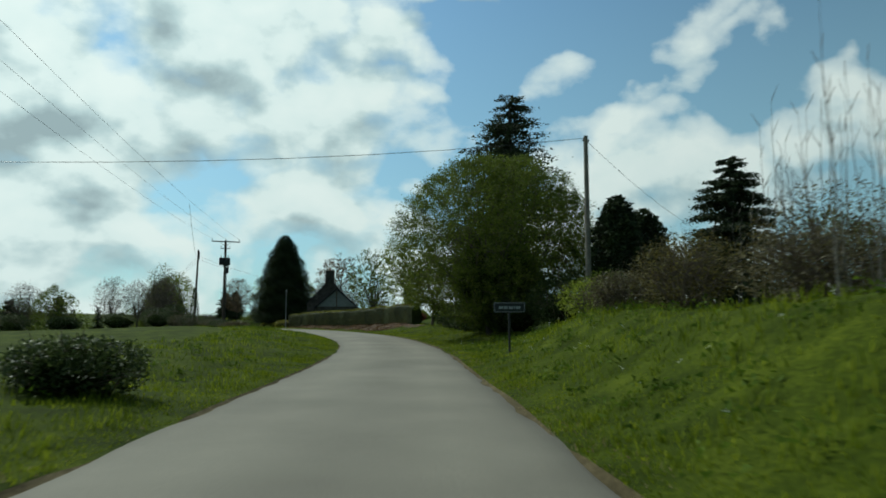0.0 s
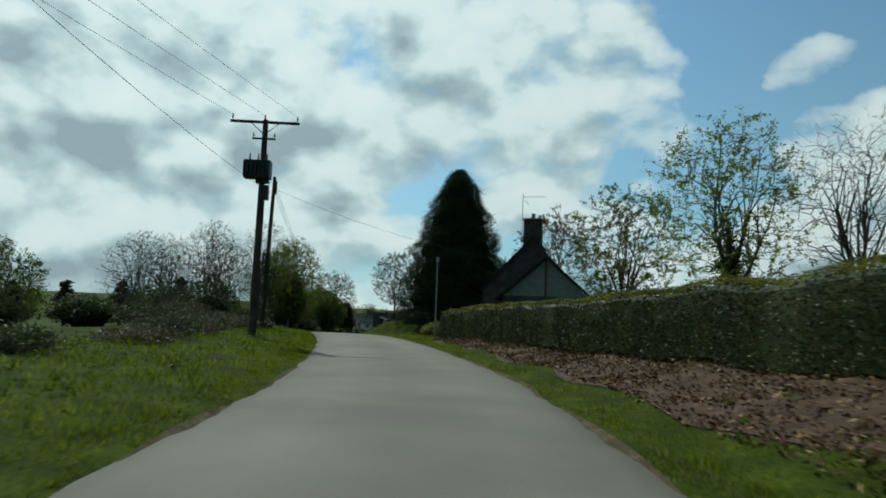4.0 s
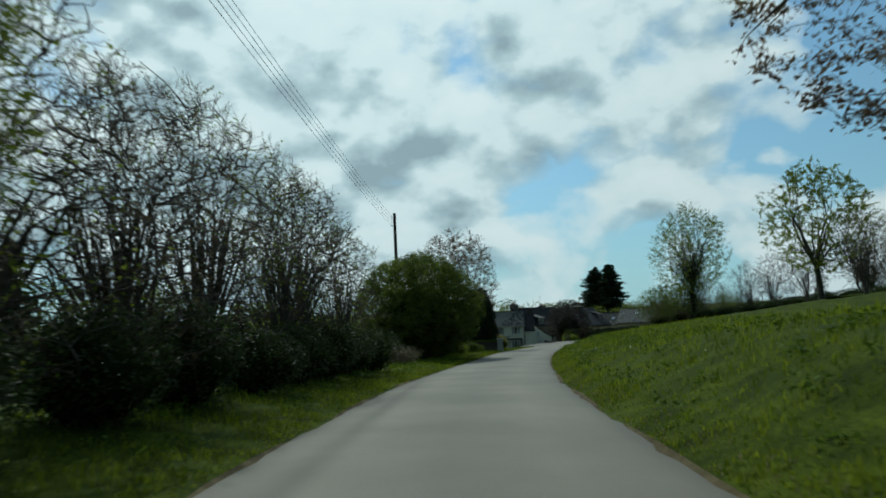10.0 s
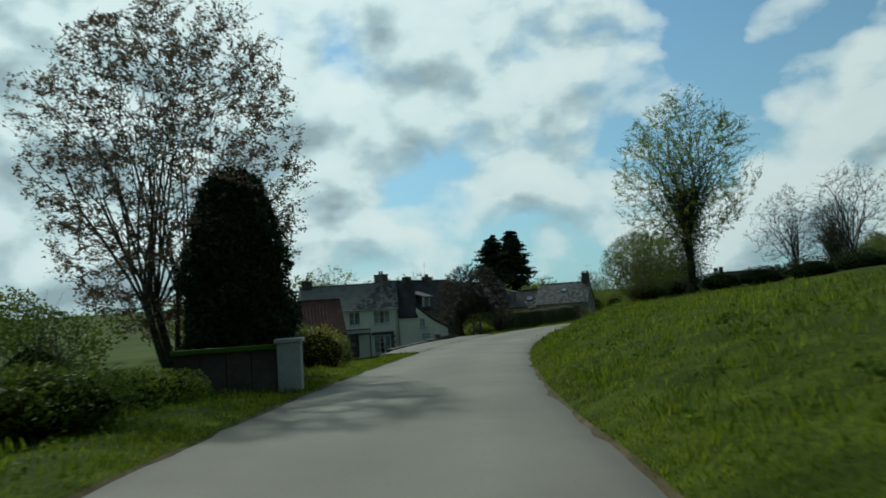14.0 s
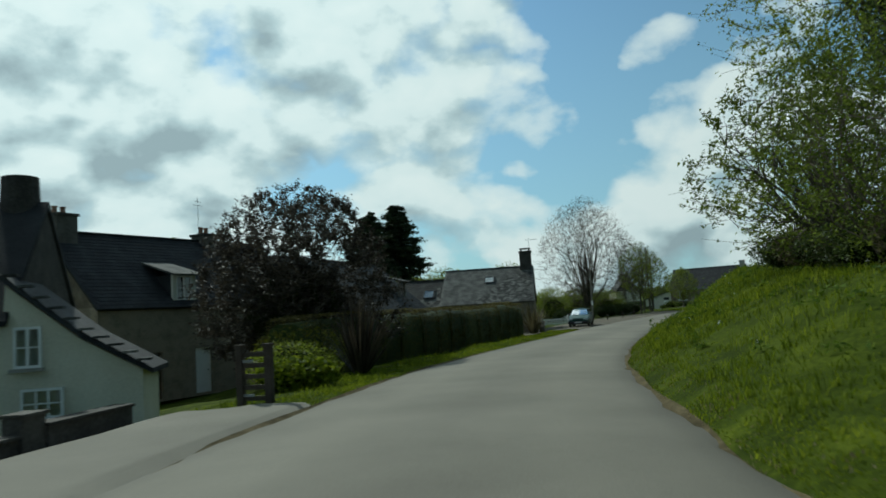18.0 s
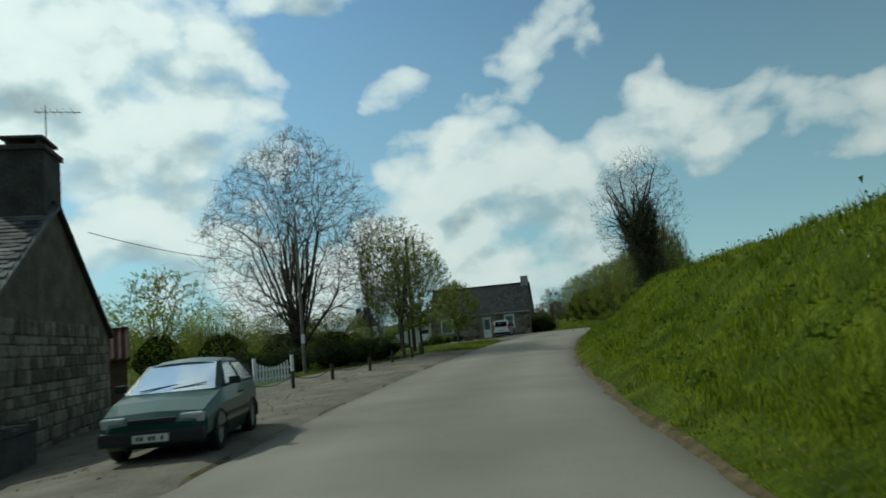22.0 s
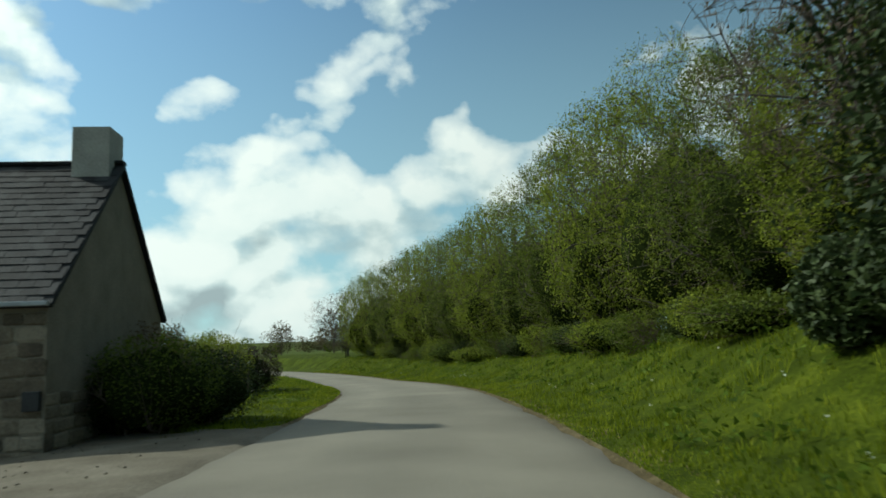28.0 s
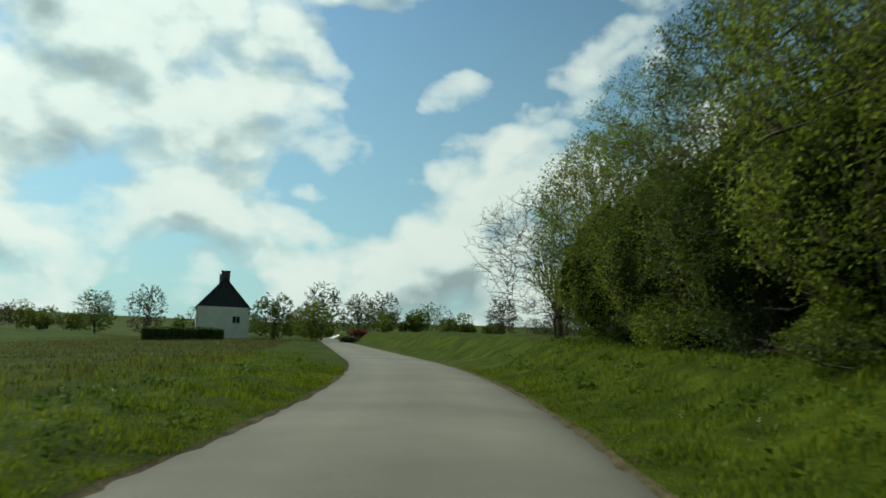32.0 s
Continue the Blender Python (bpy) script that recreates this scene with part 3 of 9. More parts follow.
# far ground: a wide sheet to the horizon, with a hole where the near sheet lies
gx = np.concatenate([np.linspace(-4300, -260, 16), np.arange(-250, 251, 6), np.linspace(260, 4300, 16)])
gy = np.concatenate([np.linspace(-3000, -90, 12), np.arange(-84, 601, 6), np.linspace(610, 4800, 18)])
GX, GY = np.meshgrid(gx, gy)
far_d = np.full(GX.shape, 1e9)
far_i = np.zeros(GX.shape, int)
for k in range(0, len(LINE), 12):
    dd = (GX - LINE[k, 0]) ** 2 + (GY - LINE[k, 1]) ** 2
    far_i = np.where(dd < far_d, k, far_i)
    far_d = np.minimum(far_d, dd)
far_d = np.sqrt(far_d)
sgn = (GX - LINE[far_i, 0]) * SIDE[far_i, 0] + (GY - LINE[far_i, 1]) * SIDE[far_i, 1]
base = level(far_i, np.where(sgn > 0, 41.0, -41.0))
hill = 9 * ease((far_d - 250) / 500) * (0.6 + 0.4 * lumps(GX, GY, 0.004)) + 45 * ease((far_d - 700) / 1500) * (0.5 + 0.5 * lumps(GX + 300, GY, 0.0017))
GZ = base * (1 - ease((far_d - 100) / 300)) + hill - 0.06 - 0.6 * ease((39 - far_d) / 12)
faces = strip(*GX.shape)
keep = (far_d.reshape(-1)[faces] > 30).any(1)
FIELD = mat("far_fields", [(0.026, 0.04, 0.007), (0.05, 0.068, 0.01), (0.082, 0.1, 0.02)], 0.012, 1.0, 0.0, fine=0.2, spec=0.05)
fields = part("ground", (np.stack([GX, GY, GZ], -1).reshape(-1, 3), faces[keep]), FIELD, smooth=True)
tagged(fields, "green fields rolling away to low hills", "ground", kind="structure")

# the lane itself, slightly crowned, with crumbling edges
cols = np.array([-1, -0.93, -0.75, -0.5, -0.25, 0, 0.25, 0.5, 0.75, 0.93, 1.0])
mid, half = (r0 - l0) / 2, (r0 + l0) / 2
rag = np.array([0.05 * math.sin(k * 0.9) + 0.04 * math.sin(k * 2.3 + 1) + random.uniform(-0.05, 0.05) for k in range(len(LINE))])[:, None]
D = mid + cols[None] * half + np.where(np.abs(cols) > 0.99, np.sign(cols) * rag, 0)
I = np.repeat(idx[:, None], len(cols), 1)
Z = LINE[I, 2] + 0.05 * (1 - cols[None] ** 2) + np.where(np.abs(cols) > 0.99, -0.035, 0.012)
V = np.stack([LINE[I, 0] + SIDE[I, 0] * D, LINE[I, 1] + SIDE[I, 1] * D, Z], -1).reshape(-1, 3)
road = part("road", (V, strip(*D.shape)), ASPHALT, smooth=True)
road.data.attributes.new("across", "FLOAT", "POINT").data.foreach_set("value", np.repeat(cols[None], len(LINE), 0).ravel().astype(np.float32))
tagged(road, "narrow grey asphalt lane without markings", "road", kind="structure")


def apron(t0, t1, d0, d1, material, label, name="pavement", lift=0.025, n=28, m=14, cat="driveway"):
    """A patch of another ground along the lane: d0, d1 from the line at its two sides, functions of 0..1 along it."""
    ts = np.arange(round(t0 / 0.05), round(t1 / 0.05) + 1) * 0.05   # the ground's own rows
    n, m, rows = len(ts), m * 2, []
    for j, t in enumerate(ts):
        i = int(np.argmin(np.abs(CLOCK - t)))
        u = j / (n - 1)
        a, b = d0(u), d1(u)
        ds = np.linspace(a, b, m)
        zz = level(np.full(m, i), ds)
        l_, r_ = keyed(CLOCK[i], EDGES, 1), keyed(CLOCK[i], EDGES, 2)
        inside = (ds > -l_) & (ds < r_)
        zz = np.where(inside, LINE[i, 2] - 0.03 - lift, zz)
        edge = np.minimum(np.minimum(u, 1 - u) * n / 2, 1) * 0 + 1
        rows.append(np.stack([LINE[i, 0] + SIDE[i, 0] * ds, LINE[i, 1] + SIDE[i, 1] * ds, zz + lift * edge], 1))
    ob = part(name, (np.concatenate(rows), strip(n, m)), material, smooth=True)
    return tagged(ob, label, cat, kind="structure")


def edge_at(t, side):
    return float(keyed(t, EDGES, 2)) if side > 0 else -float(keyed(t, EDGES, 1))


# worn dirt beside the tar on both sides
for side, label in ((1, "strip of dry dirt and old leaves along the lane"), (-1, "strip of dry dirt and trodden grass along the lane")):
    apron(-2, 36, lambda u, s=side: edge_at(-2 + 38 * u, s) - 0.3 * s, lambda u, s=side: edge_at(-2 + 38 * u, s) + s * (float(np.interp(-2 + 38 * u, [0, 9, 12, 22, 23.5, 26, 28, 30, 32], [.06, .03, .03, .04, .13, .13, .06, .1, .1])) * (1 if s > 0 else 0.4) + 0.04 * math.sin(u * 190 + 3 * math.sin(u * 71)) + 0.04 * math.sin(u * 437)),
          EDGE_DIRT, label, "pavement", 0.012, 700, 3, "verge")


# ---------------- plants ----------------
def leaf_cards(points, normals_up, size, seed, spread=0.25, fold=True):
    """Pointed single leaves round each point, turned at random. Arrays."""
    rng = np.random.default_rng(seed)
    n = len(points)
    a = rng.normal(size=(n, 3))
    a[:, 2] *= 0.6
    a /= np.linalg.norm(a, axis=1)[:, None]
    b = np.cross(a, rng.normal(size=(n, 3)))
    b /= np.maximum(np.linalg.norm(b, axis=1), 1e-6)[:, None]
    s = size * 0.82 * rng.uniform(0.6, 1.35, n)[:, None]
    p = points + rng.uniform(-1, 1, (n, 3)) * spread * 1.5
    v = np.stack([p - a * s * 0.8 - b * s * 0.5, p - a * s * 0.6 + b * s * 0.55, p + a * s], 1).reshape(-1, 3)
    return v, np.arange(n * 3).reshape(n, 3)


def mass(rx, ry, z0, z1, seed, taper=0.0):
    """A lumpy dark solid that stands in for the shade deep in a crown, well inside its leaves."""
    rng = np.random.default_rng(seed)
    ph = rng.uniform(0, 6.28, 4)
    rows, cols_ = 12, 18
    u = np.linspace(0.02, 0.98, rows)[:, None]
    a = (np.arange(cols_) * 2 * np.pi / cols_)[None]
    r = np.sin(u * np.pi) ** 0.6 * (1 - taper * u) * (1 + 0.14 * np.sin(3 * a + ph[0] + u * 5) + 0.1 * np.sin(5 * a + ph[1] - u * 9) + 0.08 * np.sin(8 * a + u * 14 + ph[2]))
    v = np.stack([r * rx * np.cos(a), r * ry * np.sin(a), z0 + (z1 - z0) * u + 0 * a + 0.04 * (z1 - z0) * np.sin(4 * a + ph[3])], -1).reshape(-1, 3)
    v += rng.normal(size=v.shape) * np.array([rx, ry, z1 - z0]) * 0.025
    v[:, 2] = np.maximum(v[:, 2], 0.03)
    k = np.arange(rows * cols_).reshape(rows, cols_)
    nx = np.roll(k, -1, 1)
    return v, np.stack([k[:-1], nx[:-1], nx[1:], k[1:]], -1).reshape(-1, 4)


def unit(v):
    return v / np.maximum(np.linalg.norm(v, axis=1), 1e-6)[:, None]


def branches(rng, height, spread, depth, n_first, trunk_r, trunk_frac=0.3, up=0.5, stems=1, kids=4, droop=0.0, most=420):
    """Limbs as rows (a, b, r0, r1) plus the twig ends, level by level, from the origin upwards."""
    segs, tips = [], []
    P, W, L, R = [], [], [], []
    for s in range(stems):
        lean = rng.normal(size=3) * (0.05 if stems == 1 else 0.28)
        w = np.array([lean[0], lean[1], 1.0])
        w /= np.linalg.norm(w)
        p = np.zeros(3) if stems == 1 else np.array([*rng.normal(size=2) * 0.18 * spread * 0.3, 0])
        th = height * trunk_frac
        r = trunk_r if stems == 1 else trunk_r * rng.uniform(0.5, 1.0)
        q = p
        for k in range(4):
            e = q + (w + np.array([*rng.normal(size=2) * 0.04, 0])) * th / 4
            flare = 1.35 if k == 0 else 1.0
            segs.append(np.array([[*q, *e, r * flare * (1 - 0.06 * k), r * (1 - 0.06 * (k + 1))]]))
            q = e
        for j in range(n_first):
            az = j * 2.4 + rng.uniform(-0.4, 0.4)
            tilt = rng.uniform(0.25, 0.95) * (0.6 if j < 2 else 1.0)
            P.append(p + (q - p) * rng.uniform(0.72, 1.0))
            W.append((math.cos(az) * math.sin(tilt), math.sin(az) * math.sin(tilt), math.cos(tilt)))
            L.append(((height - th) * 0.52 * math.cos(tilt) + spread * 0.5 * math.sin(tilt)) * rng.uniform(0.75, 1.05))
            R.append(r * rng.uniform(0.4, 0.6) * min(1.0, 6.0 / n_first))
    P, W, L, R = np.array(P), np.array(W), np.array(L), np.array(R)
    for lev in range(1, depth + 1):
        if len(P) > most:
            pick = rng.permutation(len(P))[:most]
            P, W, L, R = P[pick], W[pick], L[pick], R[pick]
        steps = 3 if lev < depth else 2
        nxt = []
        q, w = P, W
        for k in range(steps):
            w = w + rng.normal(size=w.shape) * (0.10 + 0.06 * lev)
            w[:, 2] += (up - 0.35 * lev / depth) * 0.16 - droop * 0.1 * lev
            w = unit(w)
            e = q + w * L[:, None] / steps
            ra, rb = R * (1 - 0.3 * k / steps), R * (1 - 0.3 * (k + 1) / steps)
            segs.append(np.column_stack([q, e, ra, rb]))
            if lev >= depth - 1:
                tips.append(np.column_stack([e, w]))
            if lev < depth:
                for _ in range(kids if k == steps - 1 else max(1, kids - 2)):
                    side = rng.normal(size=w.shape)
                    side = unit(side - w * (side * w).sum(1)[:, None])
                    ang = rng.uniform(0.45, 0.95, len(w))[:, None]
                    nxt.append((e, w * np.cos(ang) + side * np.sin(ang), L * rng.uniform(0.5, 0.72, len(w)), rb * rng.uniform(0.45, 0.62, len(w))))
            q = e
        if nxt:
            P, W, L, R = [np.concatenate([n[c] for n in nxt]) for c in range(4)]
    return np.concatenate(segs), np.concatenate(tips)


def fit_limbs(segs, height, radius):
    """Scales limbs to a wanted height and reach."""
    s = np.array(segs)
    kz = height / max(s[:, 5].max(), 0.1)
    kr = radius / max(np.quantile(np.hypot(s[:, 3], s[:, 4]), 0.95), 0.1)
    for c in (0, 3):
        s[:, c:c + 2] *= kr
        s[:, c + 2] *= kz
    return s


def crown_points(rng, n, radius, z0, z1, wide=0.45, shell=0.45, ragged=0.2, gap=0.3):
    """Places spread through an uneven crown, thicker towards its outside, with gaps between its masses."""
    m = int(n * 2.2) + 20
    u = rng.beta(1.5, 1.35, m)
    a = rng.uniform(0, 6.283, m)
    v = np.where(u < wide, u / wide - 1, (u - wide) / (1 - wide))
    prof = np.sqrt(np.clip(1 - np.abs(v) ** 2.2, 0, 1))
    ph = rng.uniform(0, 6.283, 5)
    edge = 1 + ragged * (np.sin(2 * a + ph[0] + 3 * u) * 0.5 + np.sin(3 * a + ph[1] - 5 * u) * 0.5 + np.sin(5 * a + ph[2] + 9 * u) * 0.4)
    r = (shell + (1 - shell) * rng.uniform(0, 1, m) ** 0.6) * np.where(rng.uniform(0, 1, m) < 0.3, rng.uniform(0, 1, m), 1)
    z = z0 + (z1 - z0) * u * (1 + 0.5 * ragged * np.sin(2 * a + ph[3]) * u)
    p = np.stack([np.cos(a) * r * prof * edge * radius, np.sin(a) * r * prof * edge * radius, z], 1)
    k = 5.2 / max(radius, 0.5)
    g = np.sin(p[:, 0] * k + ph[0]) * np.sin(p[:, 1] * k + ph[1]) + 0.8 * np.sin(p[:, 2] * k * 1.1 + ph[4] + p[:, 0] * k * 0.7)
    order = np.argsort(rng.uniform(0, 1, m) - gap * g)      # masses and gaps
    return p[order[:n]]


def shoots(rng, nodes, ends, r0, r1, bow=0.1, steps=2, reach=9e9):
    """Curved shoots from the nearest node to each end: rows (a, b, r0, r1), and their new nodes."""
    d = np.sqrt(np.maximum((ends ** 2).sum(1)[:, None] + (nodes ** 2).sum(1)[None] - 2 * ends @ nodes.T, 0))
    d = d + 0.9 * np.maximum(nodes[None, :, 2] - ends[:, None, 2] + 0.1, 0)
    j = d.argmin(1)
    ok = d[np.arange(len(ends)), j] < reach
    a, b = nodes[j[ok]], ends[ok]
    L = np.linalg.norm(b - a, axis=1)[:, None]
    c = (a + b) / 2 + rng.normal(size=a.shape) * 0.07 * L + np.array([0, 0, 1.0]) * bow * L
    segs, new_, q = [], [], a
    R = np.clip(r0 * (0.5 + 0.5 * L[:, 0] / max(L.mean(), 0.01)), r1, r0 * 1.6)
    for k in range(1, steps + 1):
        t = k / steps
        e = a * (1 - t) ** 2 + 2 * c * t * (1 - t) + b * t * t
        segs.append(np.column_stack([q, e, R + (r1 - R) * (t - 1 / steps), R + (r1 - R) * t]))
        new_.append(e)
        q = e
    return np.concatenate(segs), np.concatenate(new_)


TREE_STORE = {}


def grown(rng, nodes, ends, turns, r0, r1, bow, steps, reach=9e9):
    """Shoots in several turns from the nearest ends outwards, so that later ones fork from earlier ones."""
    near_ = np.min((ends ** 2).sum(1)[:, None] + (nodes ** 2).sum(1)[None] - 2 * ends @ nodes.T, axis=1)
    segs, more = [], []
    for k, batch in enumerate(np.array_split(ends[np.argsort(near_)], turns)):
        s_, n_ = shoots(rng, nodes, batch, r0 * (1 - 0.6 * k / turns), r1, bow, steps, reach)
        segs.append(s_)
        more.append(n_)
        nodes = np.concatenate([nodes, n_])
    return np.concatenate(segs), np.concatenate(more)


def tree(x, y, height, radius, label, leaf=None, leaves=6000, size=0.09, seed=1, depth=3, n_first=6, trunk=0.16, trunk_frac=0.3, stems=1,
         kids=3, bark=None, ivy=0, ivy_h=0.6, up=0.5, name="tree", cat="tree", group="", z=None, share="", low=None, droop=0.0, turn=None, heart=0.0,
         heart_low=0.06, base=None, wide=None, twigs=0, ragged=0.13, shell=0.45, off=0.07, gap=None, ivy_w=0.12):
    """A tapered trunk with limbs, boughs and twigs that fill an uneven crown, and single leaves along the twigs."""
    z = gz(x, y) - 0.08 if z is None else z
    rng = np.random.default_rng(seed)
    m = pose(x, y, z, 0, 0, turn if turn is not None else rng.uniform(0, 360))
    if share and share in TREE_STORE:
        src = TREE_STORE[share]
        ob = copy_thing(src["ob"], m)
        ob.scale = (radius / src["r"], radius / src["r"], height / src["h"])
        return tagged(ob, label, cat, group)
    th = thing(name, m, label, cat, group)
    bushy = stems >= 5
    base = (0.05 if bushy else trunk_frac * 0.75) if base is None else base
    wide = (0.42 if bushy else 0.5) if wide is None else wide
    limbs = fit_limbs(branches(rng, height, radius, 2, n_first, trunk, trunk_frac, up, stems, kids, droop, 90)[0], height * 0.86, radius * 0.62)
    bare = not leaf or leaves < 3000
    n_bough, n_twig = (300, 1600) if not bare else (max(500, twigs // 5), 2000)
    gap = (0.2 if not bare else 0.06) if gap is None else gap
    n_twig = twigs or (n_twig if size < 0.085 else 800)
    nodes = limbs[:, 3:6][limbs[:, 5] > base * height * 0.8]
    boughs, more = grown(rng, nodes, crown_points(rng, n_bough, radius * (0.96 if bare else 0.88), base * height, height * (0.98 if bare else 0.95), wide, 0.25, ragged, gap), 10, 0.03, 0.007, 0.08, 3)
    nodes = np.concatenate([nodes, more])
    twigs_, ends = grown(rng, nodes, crown_points(rng, n_twig, radius, base * height, height, wide, shell if not bare else 0.2, ragged, gap), 3, 0.009, 0.005, 0.04, 2, (0.2 if bare else 0.5) * radius)
    sprays = [twigs_]
    if bare:                                       # fine side shoots thicken a bare crown
        k = rng.integers(0, len(twigs_), n_twig * 2)
        w = unit(twigs_[k, 3:6] - twigs_[k, :3])
        w = unit(w + rng.normal(size=w.shape) * 0.3 + np.array([0, 0, 0.12 * up]))
        f = rng.uniform(0.2, 1.0, (len(k), 1))
        p = twigs_[k, :3] * (1 - f) + twigs_[k, 3:6] * f
        e = p + w * rng.uniform(0.04, 0.1, (len(k), 1)) * radius
        sprays.append(np.column_stack([p, e, np.full(len(k), 0.005), np.full(len(k), 0.004)]))
    sprays = np.concatenate(sprays)
    thick = limbs[:, 6] > 0.03
    part("trunk", tubes(limbs[thick], 7), bark or BARK, th, smooth=True)
    tagged(part("bough_growth", tubes(np.concatenate([limbs[~thick], boughs]), 4), bark or BARK, th, smooth=True), kind="stuff")
    tagged(part("twig_growth", tubes(sprays, 3), TWIG, th), kind="stuff")
    # an added dark solid gives the crown its inner shade
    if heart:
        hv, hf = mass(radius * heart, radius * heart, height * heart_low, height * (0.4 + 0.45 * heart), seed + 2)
        part("inner_shade", (hv, hf), CROWN_SHADE, th, smooth=True)
    if leaf and leaves:
        k = rng.integers(0, len(sprays), leaves)
        f = rng.uniform(0.1, 1.06, (leaves, 1))
        pick = sprays[k, :3] * (1 - f) + sprays[k, 3:6] * f + rng.normal(size=(leaves, 3)) * off
        if low is not None:
            pick = pick[pick[:, 2] > low]
        if heart:                                  # leaves also cover the crown's inner mass
            q = hv[hf[rng.integers(0, len(hf), int(leaves * 0.35))]]
            w4 = rng.dirichlet((1, 1, 1, 1), len(q))[:, :, None]
            mid_ = np.array([0, 0, height * 0.4])
            pick = np.concatenate([pick, mid_ + ((q * w4).sum(1) - mid_) * rng.uniform(1.0, 1.15, (len(q), 1))])
        v, f = leaf_cards(pick, None, size, seed + 5, 0.02)
        v[:, 2] = np.maximum(v[:, 2], 0.06)
        part("crown", (v, f), leaf, th)
    if ivy:
        sg = limbs[thick][rng.integers(0, thick.sum(), ivy)]
        fr = rng.uniform(0, 1, (ivy, 1))
        pt = sg[:, :3] * (1 - fr) + sg[:, 3:6] * fr + rng.normal(size=(ivy, 3)) * (0.6 * ivy_w + sg[:, 6:7])
        pt = pt[(pt[:, 2] < height * ivy_h * rng.uniform(0.6, 1.1, ivy)) & (np.hypot(pt[:, 0], pt[:, 1]) < 0.4 * radius + 0.5)]
        low_ = rng.uniform(0, 1, (ivy // 2, 1))
        stem = np.concatenate([rng.normal(size=(ivy // 2, 2)) * (trunk * 0.7 + ivy_w), low_ * height * ivy_h * 0.75], 1)
        v, f = leaf_cards(np.concatenate([pt, stem]), None, 0.1, seed + 9, 0.1)
        v[:, 2] = np.maximum(v[:, 2], 0.05)
        part("ivy", (v, f), LEAF_IVY, th, "dark ivy climbing the trunk")
    if share:
        TREE_STORE[share] = dict(ob=th, h=height, r=radius)
    return th


def sapling(x, y, height, n, label, seed):
    """A clump of thin upright rods with a few short side twigs."""
    rng = np.random.default_rng(seed)
    th = thing("sapling", pose(x, y, gz(x, y) - 0.05), label, "sapling", "bare saplings")
    for k in range(n):
        q = np.array([rng.normal() * 0.5, rng.normal() * 0.4, 0.0])
        w = np.array([rng.normal() * 0.05, rng.normal() * 0.05, 1.0])
        L, segs = height * rng.uniform(0.6, 1.1), []
        for j in range(6):
            e = q + (w + np.array([rng.normal() * 0.05, rng.normal() * 0.05, 0])) * L / 6
            r = 0.017 * (1 - j / 6.5)
            segs.append((*q, *e, r, r * 0.82))
            if j > 1:
                a = rng.uniform(0, 6.28)
                segs.append((*e, *(e + np.array([math.cos(a) * 0.16, math.sin(a) * 0.16, 0.3])), 0.008, 0.004))
            q = e
        part("rod", tubes(segs, 4), PALE_BARK, th)


def blob_points(rng, n, rx, ry, h, shell=0.75, lumps_=7, base=0.0, taper=0.0):
    """Points in the outer layer of an uneven, bushy mass standing on the ground."""
    c = rng.normal(size=(lumps_, 3))
    c /= np.linalg.norm(c, axis=1)[:, None]
    amp = rng.uniform(-0.16, 0.24, lumps_)
    d = rng.normal(size=(n, 3))
    d /= np.linalg.norm(d, axis=1)[:, None]
    k = 1 + (np.maximum(d @ c.T, 0) ** 6 * amp).sum(1)
    r = (shell + (1 - shell) * rng.uniform(0, 1, n) ** 0.5) * k
    p = d * r[:, None]
    zz = base + (p[:, 2] * 0.5 + 0.5) * h
    w = 1 - taper * np.clip((p[:, 2] * 0.5 + 0.5), 0, 1)
    return np.stack([p[:, 0] * rx * w, p[:, 1] * ry * w, np.maximum(zz, 0.03)], 1)


def bush(x, y, rx, ry, h, label, leaf, leaves=5000, size=0.07, seed=1, rot=0.0, name="bush", cat="bush", group="", stems=14, twigs=True, core=True, taper=0.0, z=None, spread=0.05):
    rng = np.random.default_rng(seed)
    z = gz(x, y) - 0.05 if z is None else z
    th = thing(name, pose(x, y, z, 0, 0, rot), label, cat, group)
    segs = []
    for k in range(stems):
        a, el = rng.uniform(0, 6.28), rng.uniform(0.25, 1.4)
        e = np.array([math.cos(a) * math.cos(el) * rx * 0.85, math.sin(a) * math.cos(el) * ry * 0.85, (0.35 + 0.5 * math.sin(el)) * h])
        b = np.array([rng.normal() * rx * 0.15, rng.normal() * ry * 0.15, 0.0])
        m_ = (b + e) / 2 + rng.normal(size=3) * 0.1 * h
        m_[2] = abs(m_[2])
        segs += [(*b, *m_, 0.03, 0.02), (*m_, *e, 0.02, 0.008)]
        for _ in range(4):
            t_ = e + rng.normal(size=3) * np.array([rx, ry, h * 0.6]) * 0.25
            t_[2] = max(t_[2], 0.1)
            segs.append((*m_, *t_, 0.012, 0.004))
    tagged(part("stem_growth", tubes(segs, 4), TWIG, th), kind="stuff")
    # dark solid within the bush, painted as the shade behind its leaves
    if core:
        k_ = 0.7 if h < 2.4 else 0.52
        part("inner_shade", mass(rx * k_, ry * k_, 0.03, h * (0.12 + k_), seed + 2, taper * 0.8), CROWN_SHADE, th, smooth=True)
    pts = blob_points(rng, int(leaves * 1.5), rx, ry, h, 0.6 if core else 0.35, taper=taper)
    v, f = leaf_cards(pts, None, size, seed + 3, spread)
    v[:, 2] = np.maximum(v[:, 2], 0.02)
    part("foliage", (v, f), leaf, th)
    return th


